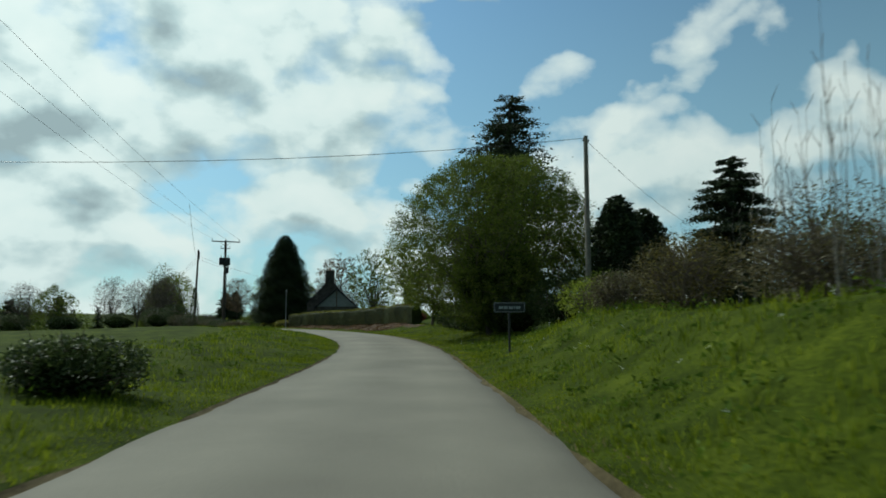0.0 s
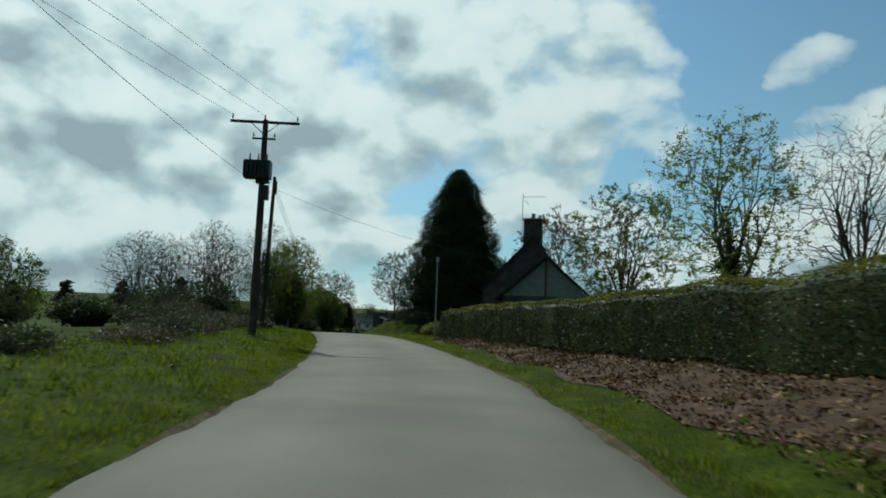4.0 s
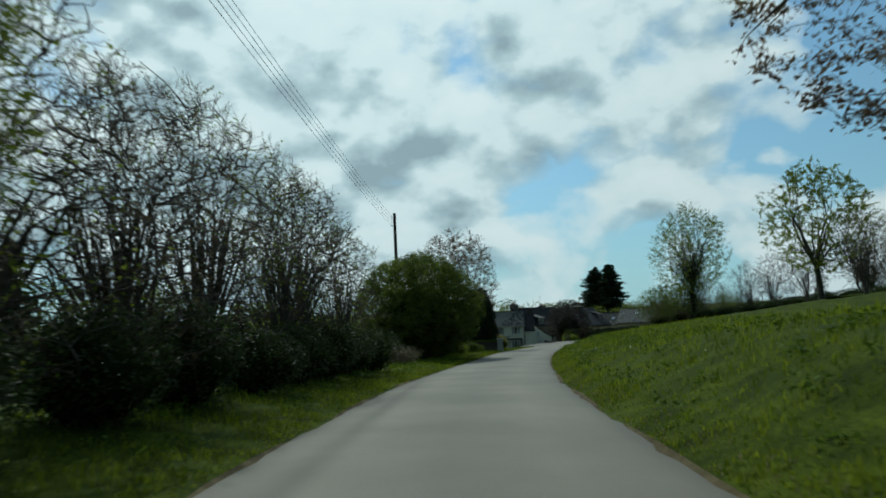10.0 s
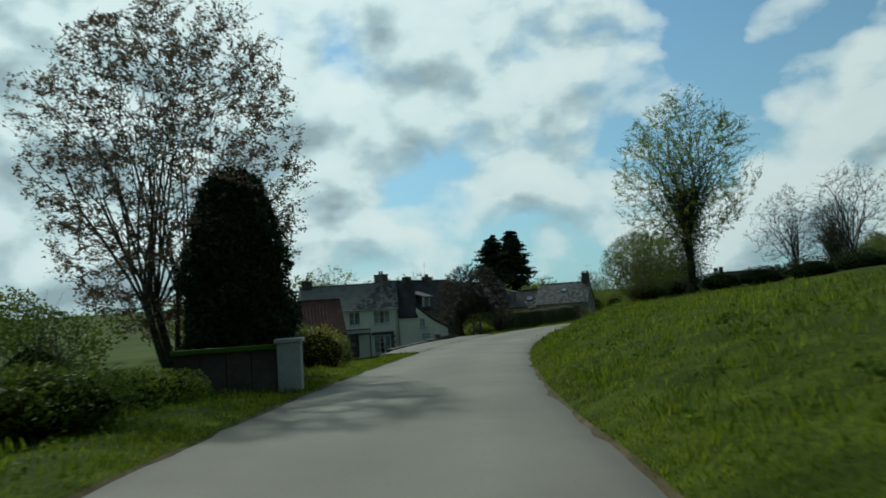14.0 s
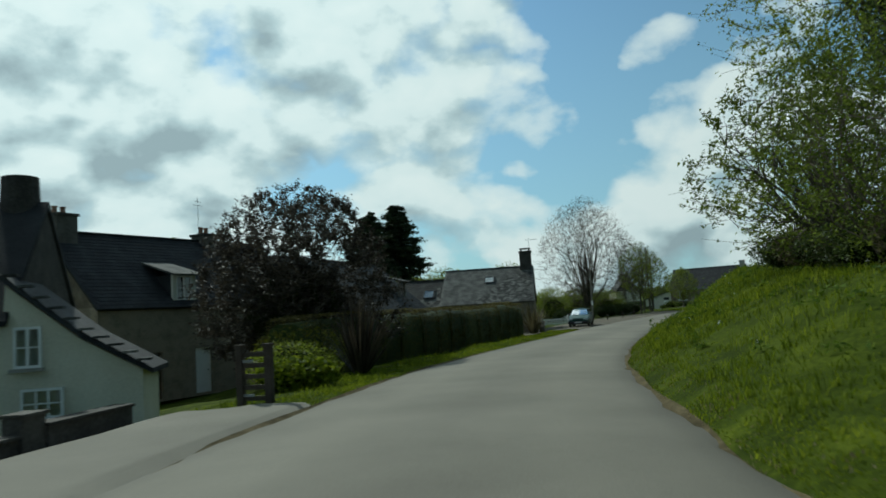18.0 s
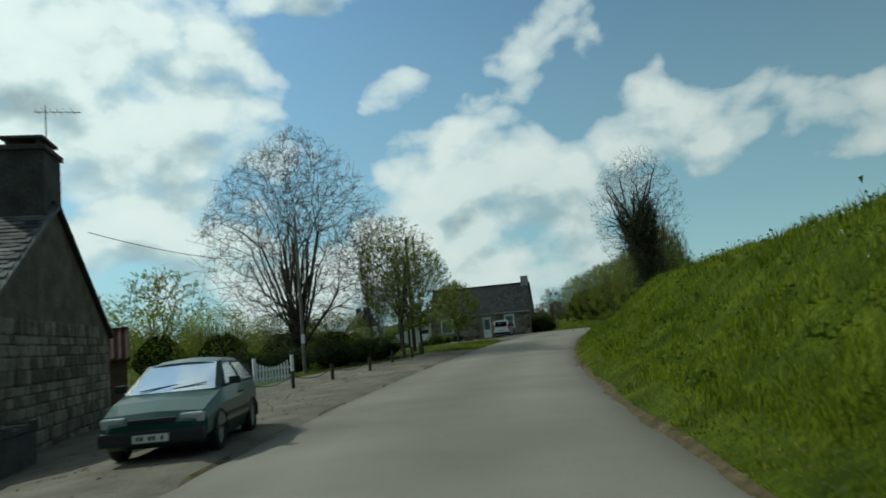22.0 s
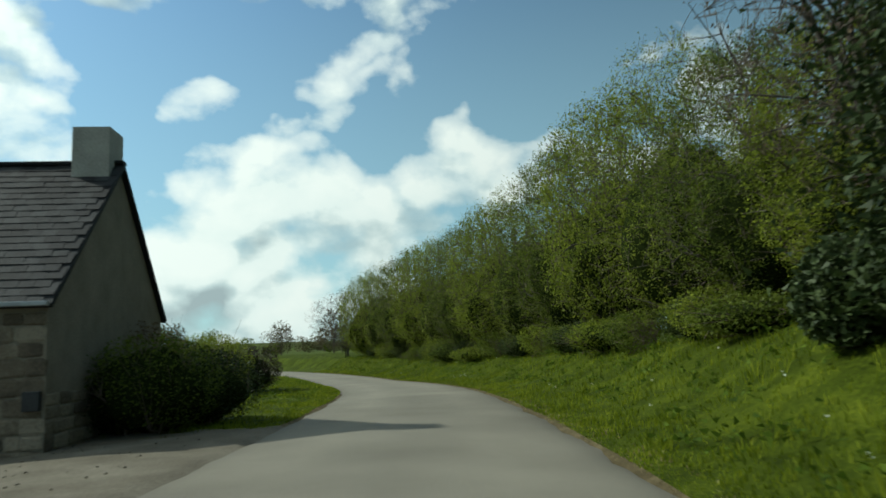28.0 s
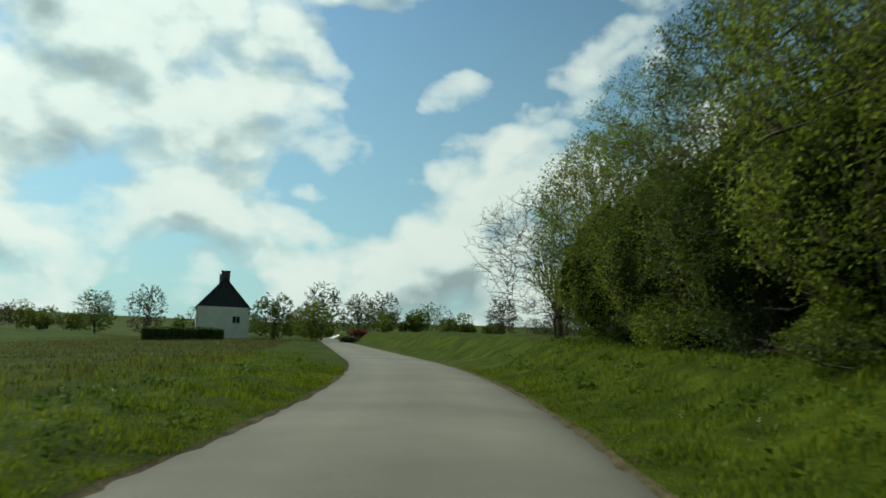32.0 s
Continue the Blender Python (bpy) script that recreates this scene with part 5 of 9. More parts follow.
def gabled(name, m, label, L, W, H, rise, walls, roof_mat, front=(), back=(), left=(), right=(), over=0.18, slate=(0, 0), gable_wall=None, thick=0.4, course=0.22, wide=0.28, cat="house"):
    """A house with its front along x at y=0, going back W, ridge along x. Openings (x0, x1, z0, z1) per side."""
    h = thing(name, m, label, cat)
    gm = gable_wall or walls
    sides = {"front": Matrix(), "back": pose(L, W, 0, 0, 0, 180), "right": pose(L, thick, 0, 0, 0, 90), "left": pose(0, W - thick, 0, 0, 0, -90)}
    wall(h, "wall", L, H, front, thick, walls, sides["front"])
    wall(h, "wall", L, H, back, thick, walls, sides["back"])
    wall(h, "wall", W - 2 * thick, H, right, thick, gm, sides["right"])
    wall(h, "wall", W - 2 * thick, H, left, thick, gm, sides["left"])
    for x, nm in ((0.0, "gable"), (L - thick, "gable")):
        part(nm, prism([(0, 0), (W, 0), (W / 2, rise)], 0, thick), gm, h).matrix_basis = Matrix.Translation((x + thick, 0, H)) @ Matrix.Rotation(math.pi / 2, 4, "Z")
    run = W / 2 + over
    rs = rise * run / (W / 2)
    e = Matrix.Translation((0, -over, H - rise * over / (W / 2) + 0.1))
    r1 = roof_slab(h, L, run, rs, e, roof_mat)
    r2 = roof_slab(h, L, run, rs, Matrix.Translation((L, W + over, H - rise * over / (W / 2) + 0.1)) @ Matrix.Rotation(math.pi, 4, "Z"), roof_mat)
    bm = bmesh.new()
    k = 0
    x = -0.1
    while x < L + 0.05:
        box(bm, x, min(x + 0.4, L + 0.12), W / 2 - 0.14, W / 2 + 0.14, H + rise + 0.06, H + rise + 0.15, bevel=0.03)
        x += 0.41
    tagged(part("ridge_tiles", bm, roof_mat, h), kind="stuff")
    if slate[0]:
        slates(h, L, run, rs, e, roof_mat, course, wide, slate[0], slate[1])
    return h, sides


# ---------------- the stone house behind the hedge ----------------
def house_hedge():
    m = pose(-12.5, 104.6, gz(-15.5, 104) - 0.1, 0, 0, 94)
    h, s = gabled("stone_house", m, "dark stone house with slate roof behind a clipped hedge", 9.0, 6.4, 3.2, 3.4, DARK_STONE, SLATE)
    # the gable end that faces the lane: a wing with boarded gable
    wing = new("front_gable")
    wing.parent = h
    wing.matrix_basis = m.inverted() @ pose(-17.2, 102.4, gz(-15.5, 104) - 0.1, 0, 0, 4)
    wall(wing, "wall", 5.6, 2.7, [(0.7, 1.7, 0.9, 2.1), (3.8, 4.8, 0.9, 2.1)], 0.3, DARK_STONE, Matrix())
    part("boarding", prism([(0.1, 0), (5.5, 0), (2.8, 2.35)], 0.02, 0.12), GREY_PAINT, wing, "grey painted boarded gable").matrix_basis = Matrix.Translation((0, 0, 2.7))
    for k, (x, sgn) in enumerate(((-0.35, 1), (5.95, -1))):
        bm = bmesh.new()
        box(bm, 0, math.hypot(3.15, 2.75), -0.35, 2.4, -0.06, 0.06)
        ob = part("roof", bm, SLATE, wing)
        ob.matrix_basis = Matrix.Translation((x, 0, 2.42)) @ (Matrix.Rotation(-math.atan2(2.75, 3.15), 4, "Y") if sgn > 0 else Matrix.Rotation(math.pi, 4, "Z") @ Matrix.Rotation(-math.atan2(2.75, 3.15), 4, "Y") @ Matrix.Translation((0, -2.05, 0)))
    part("gable_post", boxm(2.72, 2.86, -0.06, 0.02, 2.7, 5.0), WOOD_BROWN, wing)
    part("side_wall", boxm(0, 0.3, 0.3, 2.2, 0, 2.7), DARK_STONE, wing)
    part("side_wall", boxm(5.3, 5.6, 0.3, 2.2, 0, 2.7), DARK_STONE, wing)
    for x in (0.7, 3.8):
        opening(wing, x, 0.9, 1.0, 1.2, Matrix(), bars=(2, 3), curtain=2)
    c = chimney(h, 0.5, 3.2, 5.4, 7.95, 0.8, 1.2, DARK_STONE, 2, label="square stone chimney with two clay pots")
    an = tubes([(-0.3, 0.7, 6.4, -0.3, 0.7, 9.6, 0.02, 0.02), (-0.3, 0.7, 9.4, 0.1, -0.8, 9.5, 0.015, 0.012), (-0.3, 0.7, 9.3, -0.2, 0.3, 8.9, 0.012, 0.01)]
               + [(-0.55, 0.6 - k * 0.2, 9.42, 0.1, 0.55 - k * 0.2, 9.44, 0.008, 0.008) for k in range(7)], 5)
    part("aerial", an, METAL_DARK, c, "thin metal television aerial")


house_hedge()


# ---------------- the row of houses below the lane ----------------
GA = gz(-85, 237) + 0.0
YARD = -2.85


def house_white():
    th = math.degrees(math.atan2(2.1, 5.1))
    L, W, H = 8.4, 5.2, 4.15
    # right front corner stands at (-82.7, 237.8)
    c, s_ = math.cos(radians(th)), math.sin(radians(th))
    m = pose(-82.7 - L * c, 237.8 - L * s_, YARD, 0, 0, th)
    up = [(1.3, 2.4, 2.85, 3.95), (4.25, 5.2, 2.85, 3.95), (6.35, 7.77, 2.85, 3.95)]
    down = [(1.28, 2.34, 0.35, 1.8), (4.0, 5.0, 0.1, 2.05), (6.28, 7.68, 0.3, 1.82)]
    h, sides = gabled("white_house", m, "white rendered two storey house with grey slate roof", L, W, H, 2.2, RENDER_WHITE, LICHEN_SLATE, up + down, slate=(150, 3), thick=0.4)
    for x0, x1, z0, z1 in up:
        opening(h, x0, z0, x1 - x0, z1 - z0, Matrix(), bars=(2 if x1 - x0 < 1.2 else 3, 2), curtain=2)
    for x0, x1, z0, z1 in (down[0], down[2]):
        opening(h, x0, z0, x1 - x0, z1 - z0, Matrix(), bars=(3, 3), curtain=2)
    door(h, 4.0, 0.1, 1.0, 1.95, Matrix(), WOOD_BROWN, 0.5, "brown half glazed front door")
    # stone dressings round the ground floor window
    for k in range(7):
        z = 0.35 + k * 0.25
        part("quoin", boxm(7.72, 7.98 + (0.12 if k % 2 else 0), -0.03, 0.02, z, z + 0.235, bevel=0.015), DARK_STONE, h)
    part("lintel", boxm(6.1, 8.0, -0.035, 0.02, 1.88, 2.14, bevel=0.015), DARK_STONE, h)
    # glazed porch roof on posts
    porch = new("porch")
    porch.parent = h
    for x in (2.5, 3.5, 4.8, 5.95):
        part("post", boxm(x, x + 0.09, -1.3, -1.2, 0, 2.05), METAL_DARK, porch)
    bm = bmesh.new()
    for x in (2.45, 3.6, 4.85, 6.0):
        box(bm, x, x + 0.07, -1.45, 0, 2.1, 2.16)
    box(bm, 2.45, 6.07, -1.47, -1.38, 2.02, 2.16)
    box(bm, 2.45, 6.07, -0.06, 0, 2.42, 2.5)
    part("porch_frame", bm, METAL_DARK, porch)
    g = part("porch_glass", boxm(2.47, 6.05, 0, 1.45, 0, 0.008), GLASS, porch, "sloping glass porch roof")
    g.matrix_basis = Matrix.Translation((0, -1.42, 2.17)) @ Matrix.Rotation(0.2, 4, "X")
    part("gutter", boxm(-0.1, L + 0.15, -0.32, -0.2, H - 0.12, H - 0.03, bevel=0.02), METAL_GREY, h)
    part("downpipe", tubes([(L - 0.1, -0.08, 0, L - 0.1, -0.08, H - 0.1, 0.045, 0.045)], 8), METAL_GREY, h)
    chimney(h, 0.6, W / 2, 5.2, 7.0, 0.9, 0.7, DARK_STONE, 1, label="stone chimney with one pot")


def house_annex():
    th = math.degrees(math.atan2(2.1, 5.1))
    m = pose(-82.58, 237.85, YARD + 0.01, 0, 0, th)
    h = thing("cottage_annex", m, "low white rendered annex with a sweeping slate roof", "house")
    # front wall in line with the white house; a tall narrow bay, then a gable swept down to the yard
    L = 4.15
    prof = [(0.02, 0), (L, 0), (L, 2.1), (3.0, 2.78), (1.55, 4.0), (1.5, 3.2), (0.02, 3.2)]
    part("wall", prism(prof, 0.0, 0.35), RENDER_WHITE, h)
    part("side_wall", boxm(L - 0.35, L, 0.36, 2.0, 0, 2.08), RENDER_WHITE, h)
    part("back_wall", prism(prof, 2.01, 2.3), RENDER_WHITE, h)

    def slope(pts, y0, y1, thick=0.11):
        for (x0, z0), (x1, z1) in zip(pts, pts[1:]):
            bm = bmesh.new()
            a = [bm.verts.new(p) for p in ((x0, y0, z0), (x1, y0, z1), (x1, y1, z1), (x0, y1, z0), (x0, y0, z0 + thick), (x1, y0, z1 + thick), (x1, y1, z1 + thick), (x0, y1, z0 + thick))]
            for f in ((0, 1, 2, 3), (7, 6, 5, 4), (0, 4, 5, 1), (1, 5, 6, 2), (2, 6, 7, 3), (3, 7, 4, 0)):
                bm.faces.new([a[i] for i in f])
            bmesh.ops.recalc_face_normals(bm, faces=bm.faces)
            part("roof", bm, SLATE, h)

    slope([(L + 0.22, 2.0), (3.0, 2.84), (1.48, 4.12)], -0.16, 2.45)
    for k in range(10):
        x = 1.55 + k * 0.28
        z = np.interp(x, [1.48, 3.0, L + 0.22], [4.25, 2.97, 2.13])
        part("verge_slate", boxm(x, x + 0.27, -0.2, 0.06, z - 0.03, z + 0.02), LICHEN_SLATE, h)
    # steep dark roof of the narrow bay
    for y0, z0, y1, z1 in ((-0.2, 3.15, 3.0, 6.1), (5.9, 3.15, 3.0, 6.1)):
        bm = bmesh.new()
        a = [bm.verts.new(p) for p in ((0.0, y0, z0), (1.62, y0, z0), (1.62, y1, z1), (0.0, y1, z1), (0.0, y0, z0 + 0.12), (1.62, y0, z0 + 0.12), (1.62, y1, z1 + 0.12), (0.0, y1, z1 + 0.12))]
        for f in ((0, 1, 2, 3), (7, 6, 5, 4), (0, 4, 5, 1), (1, 5, 6, 2), (2, 6, 7, 3), (3, 7, 4, 0)):
            bm.faces.new([a[i] for i in f])
        bmesh.ops.recalc_face_normals(bm, faces=bm.faces)
        part("roof", bm, SLATE, h)
    part("gable", prism([(0.1, 0), (5.6, 0), (3.0, 2.75)], 0, 0.3), DARK_STONE, h).matrix_basis = Matrix.Translation((1.58, 0, 3.2)) @ Matrix.Rotation(math.pi / 2, 4, "Z")
    mm = Matrix.Translation((0, -0.17, 0))
    opening(h, 1.72, 2.28, 0.52, 0.84, mm, bars=(2, 2), curtain=2, depth=0.05)
    opening(h, 1.84, 1.24, 0.8, 0.62, mm, bars=(3, 2), curtain=False, depth=0.05)
    part("stable_door", boxm(1.8, 2.68, -0.08, -0.01, 0.3, 1.18, bevel=0.01), WHITE_PAINT, h, "white lower half of a stable door")
    part("vent", tubes([(0.45, -0.03, 2.1, 0.45, 0.02, 2.1, 0.11, 0.11)], 12), CONCRETE, h)
    bm = bmesh.new()
    bmesh.ops.create_cone(bm, segments=14, radius1=0.52, radius2=0.42, depth=2.2, cap_ends=True)
    bmesh.ops.translate(bm, verts=bm.verts, vec=(0.95, 3.1, 5.75))
    part("chimney", bm, DARK_STONE, h, "dark rounded stone chimney stack")


def house_stone_row():
    # ridge from (-89.8, 252.3) towards (-87.0, 259.4) and on
    wx, wy = 2.6 / 7.06, 6.6 / 7.06
    th = math.degrees(math.atan2(wy, wx))
    L, W = 12.0, 6.6
    ox, oy = -90.2 + wy * W / 2, 251.6 - wx * W / 2
    m = pose(ox, oy, YARD, 0, 0, th)
    front = [(2.1, 2.9, 0.1, 2.0), (4.6, 5.5, 0.1, 2.05), (7.0, 8.0, 0.9, 2.0)]
    h, sides = gabled("stone_farmhouse", m, "dark stone farmhouse with steep slate roof and dormer", L, W, 3.9, 3.2, STONE, SLATE, front, slate=(120, 5), thick=0.45)
    rubble(h, 6.5, 6.5 - 3.9, pose(0, W, 0, 0, 0, -90), STONE, [], 8, 0.45, 3.0, 120)
    opening(h, 2.1, 0.1, 0.8, 1.9, Matrix(), "window", WOOD_BROWN, (2, 3), 2, False)
    door(h, 4.6, 0.1, 0.9, 1.95, Matrix(), WHITE_PAINT, 0.0, "white painted plank door")
    opening(h, 7.0, 0.9, 1.0, 1.1, Matrix(), bars=(2, 2), curtain=2)
    chimney(h, 0.6, W / 2, 6.3, 7.9, 0.9, 1.2, DARK_STONE, 2, label="stone chimney with a slab on pots")
    chimney(h, 8.2, W / 2, 6.3, 7.55, 0.8, 0.9, DARK_STONE, 2)
    part("aerial", tubes([(7.9, W / 2, 7.4, 7.9, W / 2, 9.4, 0.015, 0.012), (7.6, W / 2, 9.0, 8.2, W / 2, 9.0, 0.01, 0.01), (7.7, W / 2, 9.2, 8.1, W / 2, 9.2, 0.01, 0.01)], 4), METAL_DARK, h)
    for x in (3.6, 9.0):
        d = new("dormer")
        d.parent = h
        d.matrix_basis = Matrix.Translation((x, 0.1, 4.0))
        part("front", boxm(0, 0.18, 0, 0.12, 0, 1.25), RENDER_CREAM, d)
        part("front", boxm(1.02, 1.2, 0, 0.12, 0, 1.25), RENDER_CREAM, d)
        part("cheek", boxm(0, 0.1, 0.12, 1.6, 0, 1.2), SLATE, d)
        part("cheek", boxm(1.1, 1.2, 0.12, 1.6, 0, 1.2), SLATE, d)
        r = part("roof", boxm(-0.2, 1.4, -0.3, 2.4, 0, 0.08), LICHEN_SLATE, d, "flat sloping dormer roof")
        r.matrix_basis = Matrix.Translation((0, 0, 1.25)) @ Matrix.Rotation(0.3, 4, "X")
        opening(d, 0.18, 0.12, 0.84, 1.05, Matrix.Translation((0, -0.05, 0)), bars=(2, 2), curtain=2, sill=False, depth=0.06)


def garage():
    m = pose(-86.9, 222.2, -2.45, 0, 0, 32)
    h, sides = gabled("brick_garage", m, "small garage with rusty brown roof and a white door", 6.0, 6.0, 2.2, 2.3, DARK_STONE, RUST, (), right=[(0.1, 1.9, 0, 2.15)], thick=0.35, over=0.25)
    for k in range(26):
        ob = part("corrugation", boxm(k * 0.235, k * 0.235 + 0.1, 0, 3.9, 0.0, 0.03), RUST, h)
        ob.matrix_basis = Matrix.Translation((0, -0.25, 2.14)) @ Matrix.Rotation(math.atan2(2.3, 3.0), 4, "X")
    part("garage_door", boxm(6.02, 6.06, 0.4, 2.3, 0.0, 2.15), WHITE_PAINT, h, "tall white painted side door")
    for k in range(7):
        part("weatherboard", prism([(0.1 + k * 0.42, 0), (5.9 - k * 0.42, 0), (5.9 - (k + 1) * 0.42, 0.3), (0.1 + (k + 1) * 0.42, 0.3)], 0, 0.04), WOOD_GREY, h).matrix_basis = Matrix.Translation((6.05, 0, 2.2 + k * 0.32)) @ Matrix.Rotation(math.pi / 2, 4, "Z")


house_white()
house_annex()
house_stone_row()
garage()


# ---------------- the cottage with the hedge in front ----------------
def cottage_gable():
    G = -2.0
    L, W = 7.2, 9.2
    m = pose(-71.6 - L, 281.9, G, 0, 0, 0)
    front = [(3.0, 4.1, 0.9, 2.0), (5.2, 6.1, 0.0, 2.05)]
    right = [(1.8, 2.7, 1.0, 2.0)]
    h, s = gabled("stone_cottage", m, "stone cottage with lichened slate roof and roof lights", L, W, 2.6, 2.85, STONE, LICHEN_SLATE, front, slate=(300, 4), thick=0.5, course=0.2, wide=0.25)
    rubble(h, W, 2.6, pose(L, 0, 0, 0, 0, 90), STONE, [], 11, 0.42, 2.8, 240)
    opening(h, 3.0, 0.9, 1.1, 1.1, Matrix(), bars=(2, 2), curtain=2)
    door(h, 5.2, 0.0, 0.9, 2.0, Matrix(), WOOD_BROWN, 0.4)
    c = chimney(h, L - 0.5, W / 2, 4.6, 6.8, 0.95, 1.25, DARK_STONE, 0, label="thick stone chimney on the gable")
    bm = bmesh.new()
    for a in ((-0.36, -0.27), (0.27, 0.36)):
        for b in ((-0.46, -0.37), (0.37, 0.46)):
            box(bm, a[0], a[1], b[0], b[1], 6.78, 6.98)
    box(bm, -0.45, 0.45, -0.55, 0.55, 6.98, 7.04)
    part("chimney_hood", bm, DARK_STONE, c)
    part("aerial", tubes([(0.36, 0, 6.7, 0.36, 0, 7.9, 0.015, 0.012), (0.1, 0, 7.75, 1.1, 0.1, 7.75, 0.01, 0.01)] + [(0.2 + k * 0.15, -0.25, 7.75, 0.2 + k * 0.15, 0.25, 7.75, 0.006, 0.006) for k in range(6)], 4), METAL_DARK, c)
    a = math.atan2(2.85, W / 2)
    for x, y, w, l in ((3.3, 2.4, 0.8, 1.0),):
        r = new("roof_light")
        r.parent = h
        r.matrix_basis = Matrix.Translation((x, y, 2.6 + y * 2.85 / (W / 2) + 0.14)) @ Matrix.Rotation(a, 4, "X")
        bm = bmesh.new()
        for q in ((0, 0.07, 0, l), (w - 0.07, w, 0, l), (0.07, w - 0.07, 0, 0.07), (0.07, w - 0.07, l - 0.07, l)):
            box(bm, q[0], q[1], q[2], q[3], 0, 0.09)
        part("frame", bm, METAL_DARK, r)
        part("blind", boxm(0.05, w - 0.05, 0.05, l - 0.05, 0.012, 0.02), WHITE_PAINT, r)
        part("pane", boxm(0.06, w - 0.06, 0.06, l - 0.06, 0.05, 0.058), GLASS, r)
    # lower wing to the left
    w2, s2 = gabled("cottage_wing", pose(-71.6 - L - 8.5, 283.2, G - 0.1, 0, 0, 0), "lower stone wing with lichened slate roof", 8.5, 7.0, 2.3, 2.6, STONE, LICHEN_SLATE, [(5, 6, 0.9, 1.9)], slate=(120, 9), thick=0.45)
    opening(w2, 5, 0.9, 1.0, 1.0, Matrix(), bars=(2, 2), curtain=2)
    a = math.atan2(2.6, 3.5)
    r = new("roof_light")
    r.parent = w2
    r.matrix_basis = Matrix.Translation((6.6, 1.3, 2.3 + 1.3 * 2.6 / 3.5 + 0.14)) @ Matrix.Rotation(a, 4, "X")
    bm = bmesh.new()
    for q in ((0, 0.07, 0, 1.1), (0.83, 0.9, 0, 1.1), (0.07, 0.83, 0, 0.07), (0.07, 0.83, 1.03, 1.1)):
        box(bm, q[0], q[1], q[2], q[3], 0, 0.09)
    part("frame", bm, METAL_DARK, r)
    part("pane", boxm(0.06, 0.84, 0.06, 1.04, 0.05, 0.058), GLASS, r)
    part("blind", boxm(0.05, 0.85, 0.05, 1.05, 0.012, 0.02), CURTAIN, r)
    # dark steep-roofed barn further back along the hedge
    b, _ = gabled("slate_barn", pose(-82.4, 266.0, G - 0.7, 0, 0, 80), "long dark barn with slate roof and a lean dormer", 15.0, 8.0, 3.2, 3.5, DARK_STONE, SLATE, slate=(160, 6), thick=0.45)
    d = new("dormer")
    d.parent = b
    d.matrix_basis = Matrix.Translation((11.9, 0.9, 3.9))
    part("post", boxm(0, 0.15, 0, 0.15, 0, 1.4), WOOD_GREY, d)
    part("post", boxm(1.1, 1.25, 0, 0.15, 0, 1.4), WOOD_GREY, d)
    r = part("roof", boxm(-0.25, 1.5, -0.35, 2.0, 0, 0.09), LICHEN_SLATE, d, "pale sloping dormer roof")
    r.matrix_basis = Matrix.Translation((0, 0, 1.4)) @ Matrix.Rotation(0.25, 4, "X")
    # tiled shed beyond the gable
    sh, _ = gabled("garden_shed", pose(-75.6, 296.0, gz(-73, 297) - 0.05, 0, 0, 12), "small dark shed with ribbed clay tile roof", 3.4, 3.0, 1.9, 1.0, WOOD_BROWN, RUST, thick=0.15, over=0.25)
    for k in range(15):
        ob = part("tile_rib", boxm(k * 0.25 - 0.1, k * 0.25, 0, 2.05, 0, 0.06, bevel=0.02), RUST, sh)
        ob.matrix_basis = Matrix.Translation((0, -0.25, 1.84)) @ Matrix.Rotation(math.atan2(1.0, 1.5), 4, "X")


cottage_gable()


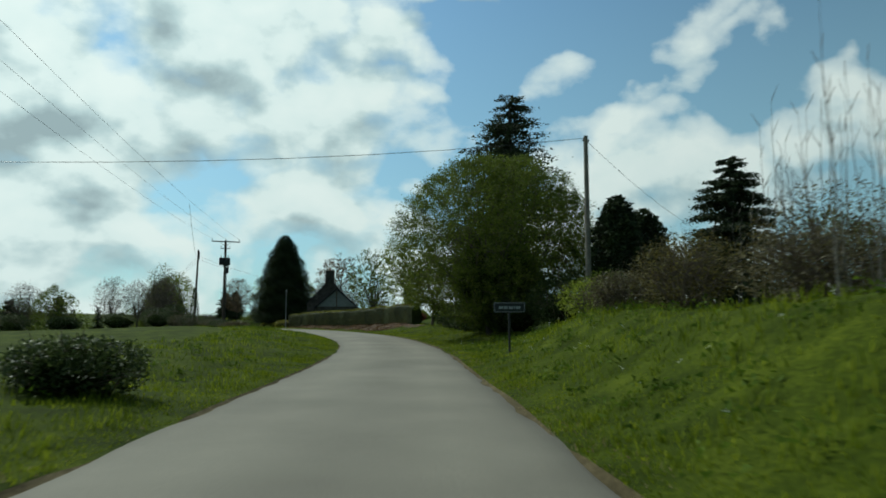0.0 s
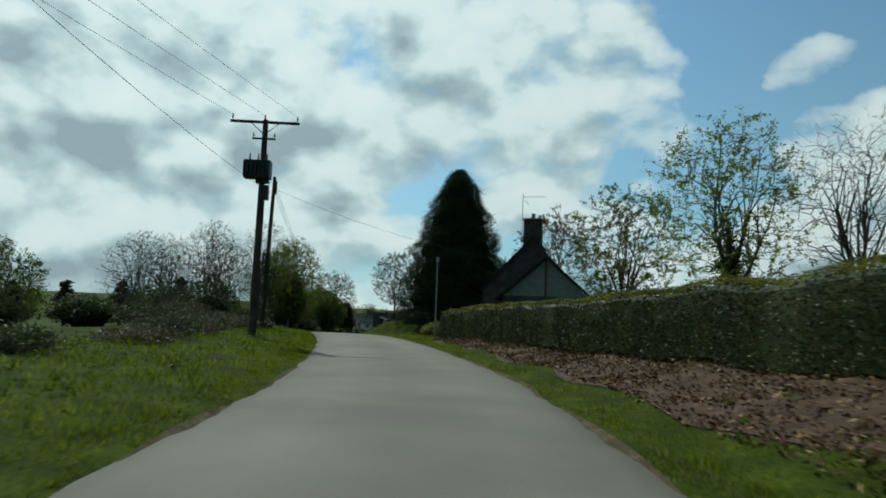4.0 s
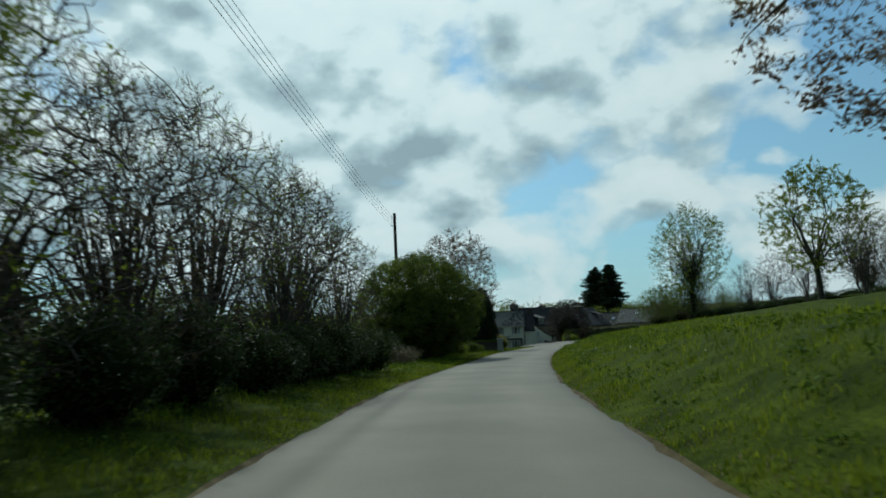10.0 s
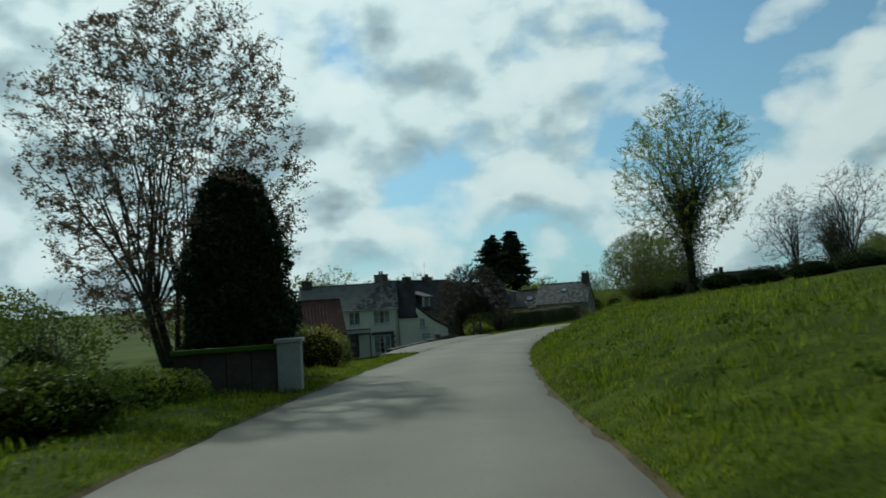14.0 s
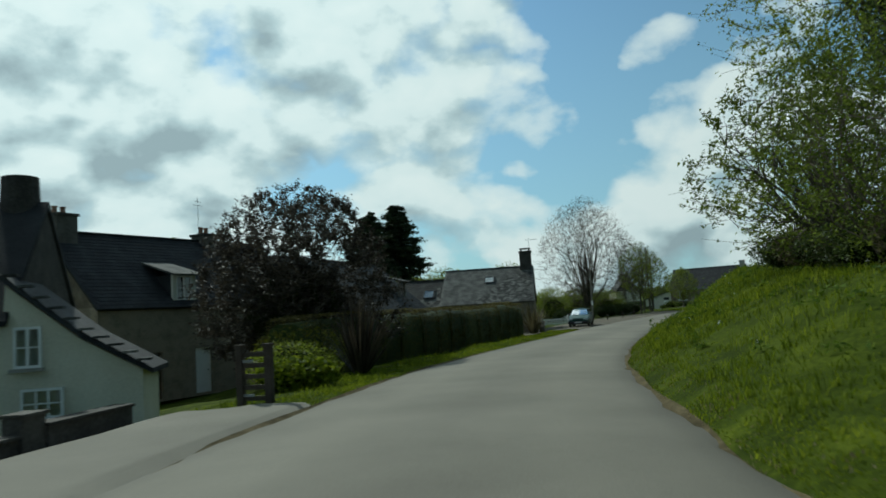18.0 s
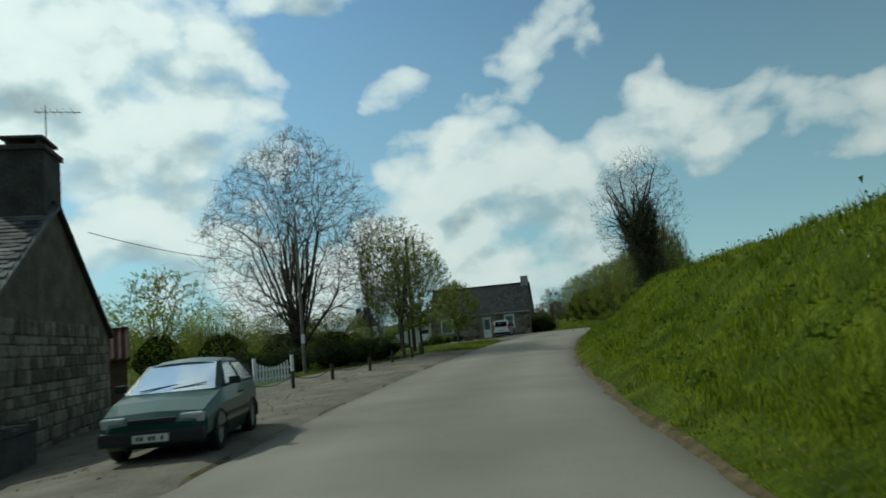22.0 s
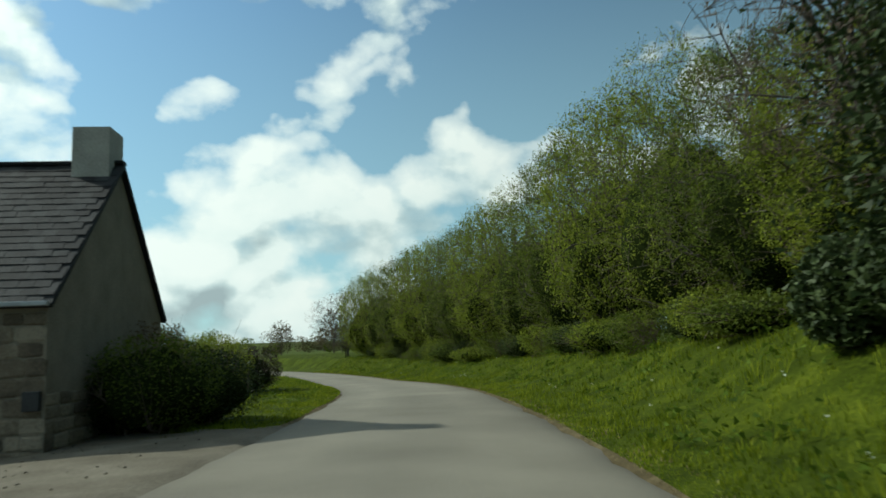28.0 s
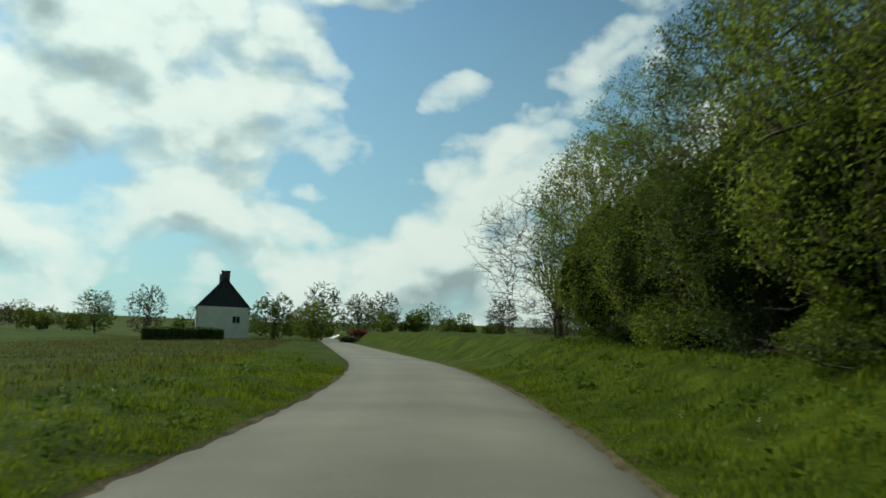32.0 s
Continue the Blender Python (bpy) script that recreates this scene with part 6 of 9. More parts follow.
# ---------------- the long cottage by the bend ----------------
def cottage_long():
    G = -1.4
    th = math.degrees(math.atan2(-0.39, 0.92))
    L, W, H, rise = 11.9, 7.0, 3.0, 3.4
    c, s_ = math.cos(radians(th)), math.sin(radians(th))
    m = pose(-39.0 - L * c, 350.3 - L * s_, G, 0, 0, th)
    front = [(1.35, 2.6, 1.1, 2.6), (6.3, 7.25, 0.2, 2.5), (9.0, 9.95, 1.1, 2.55)]
    h, sides = gabled("stone_longhouse", m, "long single storey granite cottage with dark slate roof", L, W, H, rise, MORTAR, SLATE, front, slate=(300, 12), thick=0.5, course=0.24, wide=0.3)
    pads = [(q[0] - 0.14, q[1] + 0.14, q[2] - 0.1, q[3] + 0.2) for q in front]
    rubble(h, L, H, Matrix(), STONE, pads, 21, 0.46, None, 240)
    rubble(h, W, H, pose(L, 0, 0, 0, 0, 90), STONE, [], 22, 0.5, 3.2, 60)
    for k in (0, 2):
        x0, x1, z0, z1 = front[k]
        opening(h, x0, z0, x1 - x0, z1 - z0, Matrix(), bars=(1, 1), curtain=True)
        part("surround", boxm(x0 - 0.12, x1 + 0.12, -0.02, 0.02, z1 + 0.003, z1 + 0.16), WHITE_PAINT, h)
        part("surround", boxm(x0 - 0.12, x0 - 0.003, -0.02, 0.02, z0, z1), WHITE_PAINT, h)
        part("surround", boxm(x1 + 0.003, x1 + 0.12, -0.02, 0.02, z0, z1), WHITE_PAINT, h)
    door(h, 6.3, 0.2, 0.95, 2.3, Matrix(), WHITE_PAINT, 0.6, "white glazed front door")
    part("surround", boxm(6.2, 7.35, -0.02, 0.02, 2.5, 2.62), WHITE_PAINT, h)
    chimney(h, L - 0.5, W / 2, H + 2.6, H + rise + 1.0, 0.85, 0.9, CONCRETE, 0, cap=False, label="plain rendered chimney at the gable")
    part("gutter", boxm(-0.1, L + 0.1, -0.3, -0.19, H - 0.12, H - 0.03, bevel=0.02), METAL_GREY, h)
    part("letter_box", boxm(L - 0.35, L - 0.05, -0.14, 0.0, 1.0, 1.35, bevel=0.02), METAL_DARK, h)
    # whitewashed lean-to at the far end
    lt = thing("lean_to", m @ Matrix.Translation((-4.6, 0.6, -0.15)), "low whitewashed lean-to with a sloping slate roof", "outbuilding")
    part("wall", prism([(0, 0), (4.55, 0), (4.55, 2.9), (0, 1.7)], 0, 0.3), RENDER_CREAM, lt)
    part("wall", boxm(0, 0.3, 0.3, 4.0, 0, 1.7), RENDER_CREAM, lt)
    part("wall", prism([(0, 0), (4.55, 0), (4.55, 2.9), (0, 1.7)], 4.0, 4.3), RENDER_CREAM, lt)
    r = part("roof", boxm(0, 5.0, -0.2, 4.5, 0, 0.08), SLATE, lt)
    r.matrix_basis = Matrix.Translation((-0.25, 0, 1.68)) @ Matrix.Rotation(-math.atan2(1.2, 4.55), 4, "Y")
    # dark panel on the wall's face, painted as the shade in an opening
    part("dark_opening", boxm(3.2, 4.1, -0.02, 0.0, 1.5, 1.95), METAL_DARK, lt)
    part("door", boxm(3.2, 4.1, -0.04, -0.003, 0.1, 1.45), WHITE_PAINT, lt)


cottage_long()


# ---------------- the white house far along the lane ----------------
def house_far(x, y, label, turn=8, size=1.0):
    m = pose(x, y, gz(x, y) - 1.0, 0, 0, turn) @ Matrix.Diagonal((size, size, size, 1))
    L, W, H, rise = 9.0, 8.0, 5.9, 4.6
    h = thing("white_gable_house", m, label, "house")
    wall(h, "wall", L, H, [], 0.4, RENDER_WHITE, Matrix())
    wall(h, "wall", W, H, [], 0.4, RENDER_WHITE, pose(0, W, 0, 0, 0, -90))
    wall(h, "wall", W, H, [(5.4, 6.6, 3.4, 4.5)], 0.4, RENDER_WHITE, pose(L, 0, 0, 0, 0, 90))
    wall(h, "wall", L, H, [], 0.4, RENDER_WHITE, pose(L, W, 0, 0, 0, 180))
    for x_ in (0.0, L - 0.4):
        part("gable", prism([(0, 0), (W, 0), (W / 2, rise)], 0, 0.4), SLATE, h, "slate hung gable").matrix_basis = Matrix.Translation((x_ + 0.4, 0, H)) @ Matrix.Rotation(math.pi / 2, 4, "Z")
    run, rs = W / 2 + 0.3, rise * (W / 2 + 0.3) / (W / 2)
    roof_slab(h, L, run, rs, Matrix.Translation((0, -0.3, H - 0.25)), SLATE, 0.15)
    roof_slab(h, L, run, rs, Matrix.Translation((L, W + 0.3, H - 0.25)) @ Matrix.Rotation(math.pi, 4, "Z"), SLATE, 0.15)
    chimney(h, 0.6, W / 2, H + 3.6, H + rise + 1.1, 0.8, 1.3, DARK_STONE, 0)
    chimney(h, L - 0.6, W / 2, H + 3.6, H + rise + 1.1, 0.8, 1.3, DARK_STONE, 0)
    opening(h, 5.4, 3.4, 1.2, 1.1, pose(L, 0, 0, 0, 0, 90), bars=(2, 1), curtain=False)
    return h


house_far(-46.5, 539.5, "white two storey house with slate gable and roof", -80, 1.25)


# ---------------- parked cars ----------------
def loft(sections, closed=True):
    """A skin over cross sections, each a list of points; ends capped."""
    bm = bmesh.new()
    rings = [[bm.verts.new(p) for p in s] for s in sections]
    n = len(rings[0])
    for a, b in zip(rings, rings[1:]):
        for i in range(n if closed else n - 1):
            bm.faces.new((a[i], a[(i + 1) % n], b[(i + 1) % n], b[i]))
    if closed:
        bm.faces.new(rings[0][::-1])
        bm.faces.new(rings[-1])
    bmesh.ops.recalc_face_normals(bm, faces=bm.faces)
    return bm


def wheel(parent, x, y, r=0.29, w=0.18):
    ob = new("wheel")
    ob.parent = parent
    ob.matrix_basis = Matrix.Translation((x, y, r)) @ Matrix.Rotation(math.pi / 2, 4, "Y")
    ring = [(r * 0.62, -w / 2), (r * 0.93, -w / 2), (r, -w / 3), (r, w / 3), (r * 0.93, w / 2), (r * 0.62, w / 2)]
    n = 24
    bm = bmesh.new()
    rows = [[bm.verts.new((a * math.cos(k * 2 * math.pi / n), a * math.sin(k * 2 * math.pi / n), b)) for a, b in ring] for k in range(n)]
    for k in range(n):
        for j in range(len(ring) - 1):
            bm.faces.new((rows[k][j], rows[(k + 1) % n][j], rows[(k + 1) % n][j + 1], rows[k][j + 1]))
    bmesh.ops.recalc_face_normals(bm, faces=bm.faces)
    part("tyre", bm, RUBBER, ob, smooth=True)
    bm = bmesh.new()
    bmesh.ops.create_cone(bm, cap_ends=True, segments=20, radius1=r * 0.63, radius2=r * 0.63, depth=w * 0.8)
    for k in range(5):
        a = k * 1.2566
        box(bm, r * 0.2 * math.cos(a) - 0.02, r * 0.2 * math.cos(a) + 0.02, r * 0.4 * math.sin(a) - 0.02, r * 0.4 * math.sin(a) + 0.02, -w * 0.46, w * 0.46)
    part("rim", bm, METAL_GREY, ob)


def vehicle(name, m, label, L, Wd, paint, lower, upper, wheels, front_glass, rear_glass, sides_, wr=0.29):
    """Body from side outlines. lower: (y, z0, z1, half width) stations from nose (0) to tail (L); upper: glasshouse stations (y, z, half width)."""
    car = thing(name, m, label, "car")
    sec = []
    for y, z0, z1, hw in lower:
        sec.append([(-hw * 0.86, y, z0), (hw * 0.86, y, z0), (hw, y, z0 + (z1 - z0) * 0.3), (hw, y, z0 + (z1 - z0) * 0.72), (hw * 0.93, y, z1), (0, y, z1 + 0.03), (-hw * 0.93, y, z1), (-hw, y, z0 + (z1 - z0) * 0.72), (-hw, y, z0 + (z1 - z0) * 0.3)])
    part("body", loft(sec), paint, car, smooth=False)
    roof = []
    for y, z, hw in upper:
        roof.append([(-hw * 0.98, y, z - 0.07), (-hw * 0.9, y, z - 0.015), (-hw * 0.5, y, z + 0.012), (0, y, z + 0.02), (hw * 0.5, y, z + 0.012), (hw * 0.9, y, z - 0.015), (hw * 0.98, y, z - 0.07), (hw * 0.8, y, z - 0.08), (0, y, z - 0.05), (-hw * 0.8, y, z - 0.08)])
    part("roof", loft(roof), paint, car)
    for nm, quad, thick in (("windscreen", front_glass, 0.02), ("rear_window", rear_glass, 0.02)):
        (y0, z0, w0), (y1, z1, w1) = quad
        bm = bmesh.new()
        a = [bm.verts.new(p) for p in ((-w0, y0, z0), (0, y0 - (0.05 if y0 < y1 else -0.05), z0), (w0, y0, z0), (w1, y1, z1), (0, y1 - (0.03 if y0 < y1 else -0.03), z1), (-w1, y1, z1))]
        bm.faces.new((a[0], a[1], a[4], a[5]))
        bm.faces.new((a[1], a[2], a[3], a[4]))
        bmesh.ops.solidify(bm, geom=bm.faces[:], thickness=thick)
        bmesh.ops.recalc_face_normals(bm, faces=bm.faces)
        part(nm, bm, CAR_GLASS, car)
        bm = bmesh.new()                                     # pillars beside the glass
        for s in (-1, 1):
            p = [(s * w0, y0, z0), (s * (w0 + 0.09), y0 + 0.06 * (1 if y0 < y1 else -1), z0), (s * (w1 + 0.07), y1 + 0.06 * (1 if y0 < y1 else -1), z1), (s * w1, y1, z1)]
            f = bm.faces.new([bm.verts.new(q) for q in p])
        bmesh.ops.solidify(bm, geom=bm.faces[:], thickness=0.03)
        part("pillar", bm, paint, car)
    for y0, y1, z0, z1, t0, t1, hw0, hw1 in sides_:
        for s in (-1, 1):
            bm = bmesh.new()
            q = [(s * hw0, y0, z0), (s * hw0, y1, z0), (s * hw1, y1 + t1, z1), (s * hw1, y0 + t0, z1)]
            bm.faces.new([bm.verts.new(p) for p in q])
            bmesh.ops.solidify(bm, geom=bm.faces[:], thickness=0.015)
            bmesh.ops.recalc_face_normals(bm, faces=bm.faces)
            part("side_window", bm, CAR_GLASS, car)
            part("window_trim", tubes([(*q[i], *q[(i + 1) % 4], 0.018, 0.018) for i in range(4)], 4), PLASTIC_DARK, car)
    # one plain dark box is added as the shade inside the cabin
    part("cabin_shade", boxm(-Wd * 0.36, Wd * 0.36, L * 0.38, L * 0.82, lower[2][2] - 0.1, lower[2][2] + 0.12), PLASTIC_DARK, car, "dark block standing in for the shaded cabin")
    for x in (-1, 1):
        for y in wheels:
            wheel(car, x * (Wd / 2 - 0.1), y, wr)
            a = [(math.cos(k * math.pi / 10) * wr * 1.18, math.sin(k * math.pi / 10) * wr * 1.18) for k in range(11)]
            part("wheel_arch", tubes([(x * (Wd / 2 - 0.015), y + p[0], wr + p[1], x * (Wd / 2 - 0.015), y + q[0], wr + q[1], 0.03, 0.03) for p, q in zip(a, a[1:])], 5), PLASTIC_DARK, car)
    return car


def plate(car, y, z, facing, w=0.5):
    p = new("number_plate")
    p.parent = car
    p.matrix_basis = Matrix.Translation((0, y, z))
    s = -1 if facing < 0 else 1
    part("backing", boxm(-w / 2, w / 2, min(0, s * 0.012), max(0, s * 0.012), 0, 0.11), PLATE_WHITE, p)
    for k in range(7):
        if k in (2, 5):
            continue
        a = -w * 0.4 + k * w * 0.115
        part("bar", boxm(a, a + 0.04, min(s * 0.012, s * 0.016), max(s * 0.012, s * 0.016), 0.025, 0.085), PLASTIC_DARK, p)


def hatchback(x, y, turn):
    z = gz(x, y)
    m = pose(x, y, z + 0.02, 0, 0, turn) @ Matrix.Diagonal((0.94, 0.94, 0.94, 1)) @ Matrix.Translation((0, -1.85, 0))
    c = vehicle("hatchback_car", m, "dark green three door hatchback parked beside the lane", 3.7, 1.62, CAR_GREEN,
                [(0.0, 0.3, 0.56, 0.62), (0.12, 0.22, 0.7, 0.76), (0.55, 0.2, 0.84, 0.8), (1.05, 0.2, 0.94, 0.81), (2.6, 0.2, 0.98, 0.81), (3.3, 0.22, 1.0, 0.79), (3.62, 0.26, 0.98, 0.74), (3.7, 0.36, 0.8, 0.66)],
                [(1.62, 1.36, 0.56), (2.2, 1.42, 0.58), (3.0, 1.39, 0.56), (3.3, 1.31, 0.53)], (0.72, 2.98), ((0.98, 0.95, 0.66), (1.66, 1.36, 0.53)), ((3.58, 0.99, 0.58), (3.26, 1.32, 0.48)),
                [(1.2, 2.25, 0.98, 1.33, 0.5, 0.0, 0.765, 0.59), (2.33, 3.3, 0.98, 1.31, 0.0, -0.22, 0.765, 0.575)])
    for s in (-1, 1):
        part("headlight", boxm(s * 0.56 - 0.17, s * 0.56 + 0.17, 0.03, 0.22, 0.54, 0.68, bevel=0.03), PLASTIC_CLEAR, c, "clear headlight")
        part("tail_light", boxm(s * 0.6 - 0.1, s * 0.6 + 0.1, 3.58, 3.7, 0.6, 0.85, bevel=0.02), PLASTIC_RED, c, "red tail light")
        part("door_mirror", boxm(s * 0.9 - 0.09, s * 0.9 + 0.09, 1.25, 1.36, 0.98, 1.1, bevel=0.03), PLASTIC_DARK, c)
        part("door_handle", boxm(s * 0.82 - 0.012, s * 0.82 + 0.012, 2.0, 2.15, 0.8, 0.83), PLASTIC_DARK, c)
        part("rubbing_strip", boxm(s * 0.815 - 0.012, s * 0.815 + 0.012, 1.0, 2.7, 0.5, 0.56), PLASTIC_DARK, c)
    part("front_bumper", boxm(-0.74, 0.74, -0.06, 0.16, 0.28, 0.48, bevel=0.05), PLASTIC_DARK, c)
    part("rear_bumper", boxm(-0.74, 0.74, 3.58, 3.78, 0.3, 0.52, bevel=0.05), PLASTIC_DARK, c)
    part("grille", boxm(-0.34, 0.34, 0.0, 0.1, 0.55, 0.64, bevel=0.01), PLASTIC_DARK, c)
    part("wiper", tubes([(-0.5, 1.0, 0.99, 0.05, 1.1, 1.05, 0.01, 0.008), (0.0, 1.0, 0.99, 0.5, 1.1, 1.05, 0.01, 0.008)], 4), PLASTIC_DARK, c)
    plate(c, -0.06, 0.32, -1)


def van(x, y, turn):
    z = gz(x, y)
    m = pose(x, y, z + 0.02, 0, 0, turn + 180) @ Matrix.Translation((0, -2.0, 0))
    c = vehicle("small_van", m, "small white van with its tail to the lane", 4.0, 1.68, CAR_WHITE,
                [(0.0, 0.3, 0.6, 0.66), (0.15, 0.24, 0.78, 0.79), (0.6, 0.22, 0.95, 0.83), (1.0, 0.22, 1.08, 0.84), (2.6, 0.22, 1.1, 0.84), (3.5, 0.24, 1.12, 0.84), (3.93, 0.3, 1.12, 0.82), (4.0, 0.34, 1.0, 0.8)],
                [(1.55, 1.72, 0.62), (2.2, 1.8, 0.68), (3.4, 1.8, 0.69), (3.86, 1.74, 0.68)], (0.75, 3.35), ((0.92, 1.08, 0.7), (1.6, 1.7, 0.6)), ((4.0, 1.12, 0.62), (3.86, 1.66, 0.58)),
                [(1.25, 2.1, 1.12, 1.66, 0.42, 0.0, 0.81, 0.72), (2.2, 3.1, 1.12, 1.66, 0.0, 0.0, 0.81, 0.73), (3.2, 3.8, 1.12, 1.62, 0.0, -0.05, 0.81, 0.73)], 0.31)
    for s in (-1, 1):
        part("rear_pillar", boxm(s * 0.73 - 0.1, s * 0.73 + 0.1, 3.8, 3.98, 1.0, 1.74, bevel=0.04), CAR_WHITE, c)
        part("tail_light", boxm(s * 0.78 - 0.07, s * 0.78 + 0.07, 3.86, 4.01, 0.85, 1.4, bevel=0.02), PLASTIC_RED, c, "tall red tail light")
        part("headlight", boxm(s * 0.6 - 0.16, s * 0.6 + 0.16, 0.04, 0.3, 0.62, 0.84, bevel=0.03), PLASTIC_CLEAR, c)
        part("door_mirror", boxm(s * 0.95 - 0.1, s * 0.95 + 0.1, 1.25, 1.4, 1.1, 1.3, bevel=0.03), PLASTIC_DARK, c)
    part("tailgate", boxm(-0.66, 0.66, 3.96, 4.03, 0.55, 1.1, bevel=0.02), CAR_WHITE, c)
    part("roof_edge", boxm(-0.66, 0.66, 3.78, 3.94, 1.66, 1.78, bevel=0.03), CAR_WHITE, c)
    part("rear_bumper", boxm(-0.8, 0.8, 3.9, 4.1, 0.32, 0.56, bevel=0.05), PLASTIC_DARK, c)
    part("front_bumper", boxm(-0.78, 0.78, -0.08, 0.2, 0.28, 0.52, bevel=0.05), PLASTIC_DARK, c)
    part("wiper", tubes([(0.05, 4.02, 1.16, 0.4, 3.98, 1.3, 0.01, 0.008)], 4), PLASTIC_DARK, c)
    plate(c, 4.035, 0.68, 1)


hatchback(-68.1, 280.8, -9)
van(-43.9, 344.9, -24)


def far_car(x, y, turn, paint, label):
    m = pose(x, y, gz(x, y), 0, 0, turn)
    c = thing("parked_car", m, label, "car")
    part("body", loft([[(-h * 0.9, y_, z0), (h * 0.9, y_, z0), (h, y_, (z0 + z1) / 2), (h * 0.85, y_, z1), (-h * 0.85, y_, z1), (-h, y_, (z0 + z1) / 2)] for y_, z0, z1, h in
                       ((0, .35, .65, .6), (.3, .25, .8, .78), (1.2, .22, .95, .82), (3.2, .22, .98, .82), (4.0, .3, .9, .75))]), paint, c)
    part("cabin", loft([[(-h, y_, .9), (h, y_, .9), (h * .85, y_, z), (-h * .85, y_, z)] for y_, z, h in ((1.1, .95, .75), (1.8, 1.42, .72), (3.0, 1.45, .72), (3.8, 1.0, .72))]), CAR_GLASS, c)
    for sx in (-0.72, 0.72):
        for yy in (0.75, 3.2):
            wheel(c, sx, yy)


far_car(-68, 372, 70, CAR_SILVER, "silver car parked behind the cottage garden")


# ---------------- poles, wires, signs, walls, posts ----------------
def wire(a, b, sag=0.6, r=0.012, name="overhead_wire", label="thin dark overhead wire slung between poles"):
    a, b = np.array(a, float), np.array(b, float)
    n = 16
    p = [a + (b - a) * k / n - np.array([0, 0, sag * 4 * (k / n) * (1 - k / n)]) for k in range(n + 1)]
    mid_ = (a + b) / 2
    v, _ = tubes([(*(p[k] - mid_), *(p[min(k + 1, n)] - mid_ + (b - a) * 1e-6), r, r) for k in range(n)], 4)
    v = np.concatenate([v.reshape(n, 8, 3)[:, :4], v.reshape(n, 8, 3)[-1:, 4:]]).reshape(-1, 3)      # one unbroken strand
    k_ = np.arange((n + 1) * 4).reshape(n + 1, 4)
    kn = np.roll(k_, -1, 1)
    ob = part(name, (v, np.stack([k_[:-1], kn[:-1], kn[1:], k_[1:]], -1).reshape(-1, 4)), METAL_DARK)
    ob.matrix_world = Matrix.Translation(mid_)
    return tagged(ob, label, "wire", "overhead wires")


def pole(x, y, top, label, r=0.15, lean=(0, 0), name="utility_pole", material=None):
    z = gz(x, y) - 0.1
    p = thing(name, pose(x, y, z), label, "utility pole", "poles along the lane")
    h = top - z
    part("shaft", tubes([(lean[0] * k / 4, lean[1] * k / 4, h * k / 4, lean[0] * (k + 1) / 4, lean[1] * (k + 1) / 4, h * (k + 1) / 4, r * (1 - 0.08 * k), r * (0.92 - 0.08 * k)) for k in range(4)], 12), material or WOOD_POLE, p, smooth=True)
    return p, h


def insulator(parent, x, y, z, up=0.12):
    part("insulator", tubes([(x, y, z, x, y, z + up * 0.4, 0.012, 0.012), (x, y, z + up * 0.3, x, y, z + up * 0.6, 0.04, 0.05), (x, y, z + up * 0.6, x, y, z + up, 0.035, 0.02)], 8), PORCELAIN, parent)


# pole with cross arm and transformer
P1 = (-25.7, 87.2)
p, h = pole(*P1, 11.75, "tall brown wooden pole carrying a cross arm and transformer", 0.19)
p.rotation_euler = (0, 0, radians(20))
part("cross_arm", boxm(-1.65, 1.65, -0.2, -0.08, h - 0.2, h - 0.08, bevel=0.01), METAL_DARK, p)
part("lower_arm", boxm(-0.55, 0.55, -0.22, -0.12, h - 1.0, h - 0.92, bevel=0.01), METAL_DARK, p)
part("brace", tubes([(-0.7, -0.14, h - 0.16, 0, -0.16, h - 0.75, 0.02, 0.02), (0.7, -0.14, h - 0.16, 0, -0.16, h - 0.75, 0.02, 0.02)], 4), METAL_DARK, p)
for x in (-1.55, 0.0, 1.55):
    insulator(p, x, -0.14, h - 0.08, 0.3)
for x in (-0.5, 0.5):
    insulator(p, x, -0.17, h - 0.92, 0.25)
tr = new("transformer")
tr.parent = p
tr.matrix_basis = Matrix.Translation((-0.1, -0.62, h - 3.0))
part("tank", boxm(-0.62, 0.62, -0.32, 0.32, 0, 0.85, bevel=0.04), METAL_DARK, tr)
for k in range(7):
    part("cooling_fin", boxm(-0.6 + k * 0.19, -0.56 + k * 0.19, -0.44, -0.32, 0.08, 0.75), METAL_DARK, tr)
for x in (-0.4, 0.0, 0.4):
    part("bushing", tubes([(x, 0, 0.85, x, 0, 1.2, 0.05, 0.03)], 8), PORCELAIN, tr)
part("bracket", boxm(-0.2, 0.4, -0.5, -0.1, h - 3.15, h - 3.0), METAL_DARK, p)
part("switch_box", boxm(0.05, 0.4, -0.45, -0.12, h - 3.95, h - 3.25, bevel=0.02), METAL_DARK, p)
part("cable", tubes([(0.2, -0.2, h - 3.9, 0.21, -0.2, 0.2, 0.025, 0.025)], 5), METAL_DARK, p)
# second pole, ivy round its foot
P2 = (-34.1, 101.9)
p, h = pole(*P2, 12.15, "wooden pole with ivy round its foot", 0.17, (0.25, 0.1))
for k in range(4):
    insulator(p, 0.42, 0.12, h - 0.45 - k * 0.25, 0.14)
part("bracket", boxm(0.2, 0.45, 0.08, 0.16, h - 1.25, h - 0.3), METAL_DARK, p)
rng = np.random.default_rng(4)
ang_, zz_ = rng.uniform(0, 6.28, 5200), rng.uniform(0, 1, 5200) ** 1.3 * 5.4
rr_ = (0.85 - 0.12 * zz_) * rng.uniform(0.6, 1.15, 5200)
v, f = leaf_cards(np.stack([np.cos(ang_) * rr_, np.sin(ang_) * rr_, zz_ + 0.08], 1), None, 0.07, 6, 0.07)
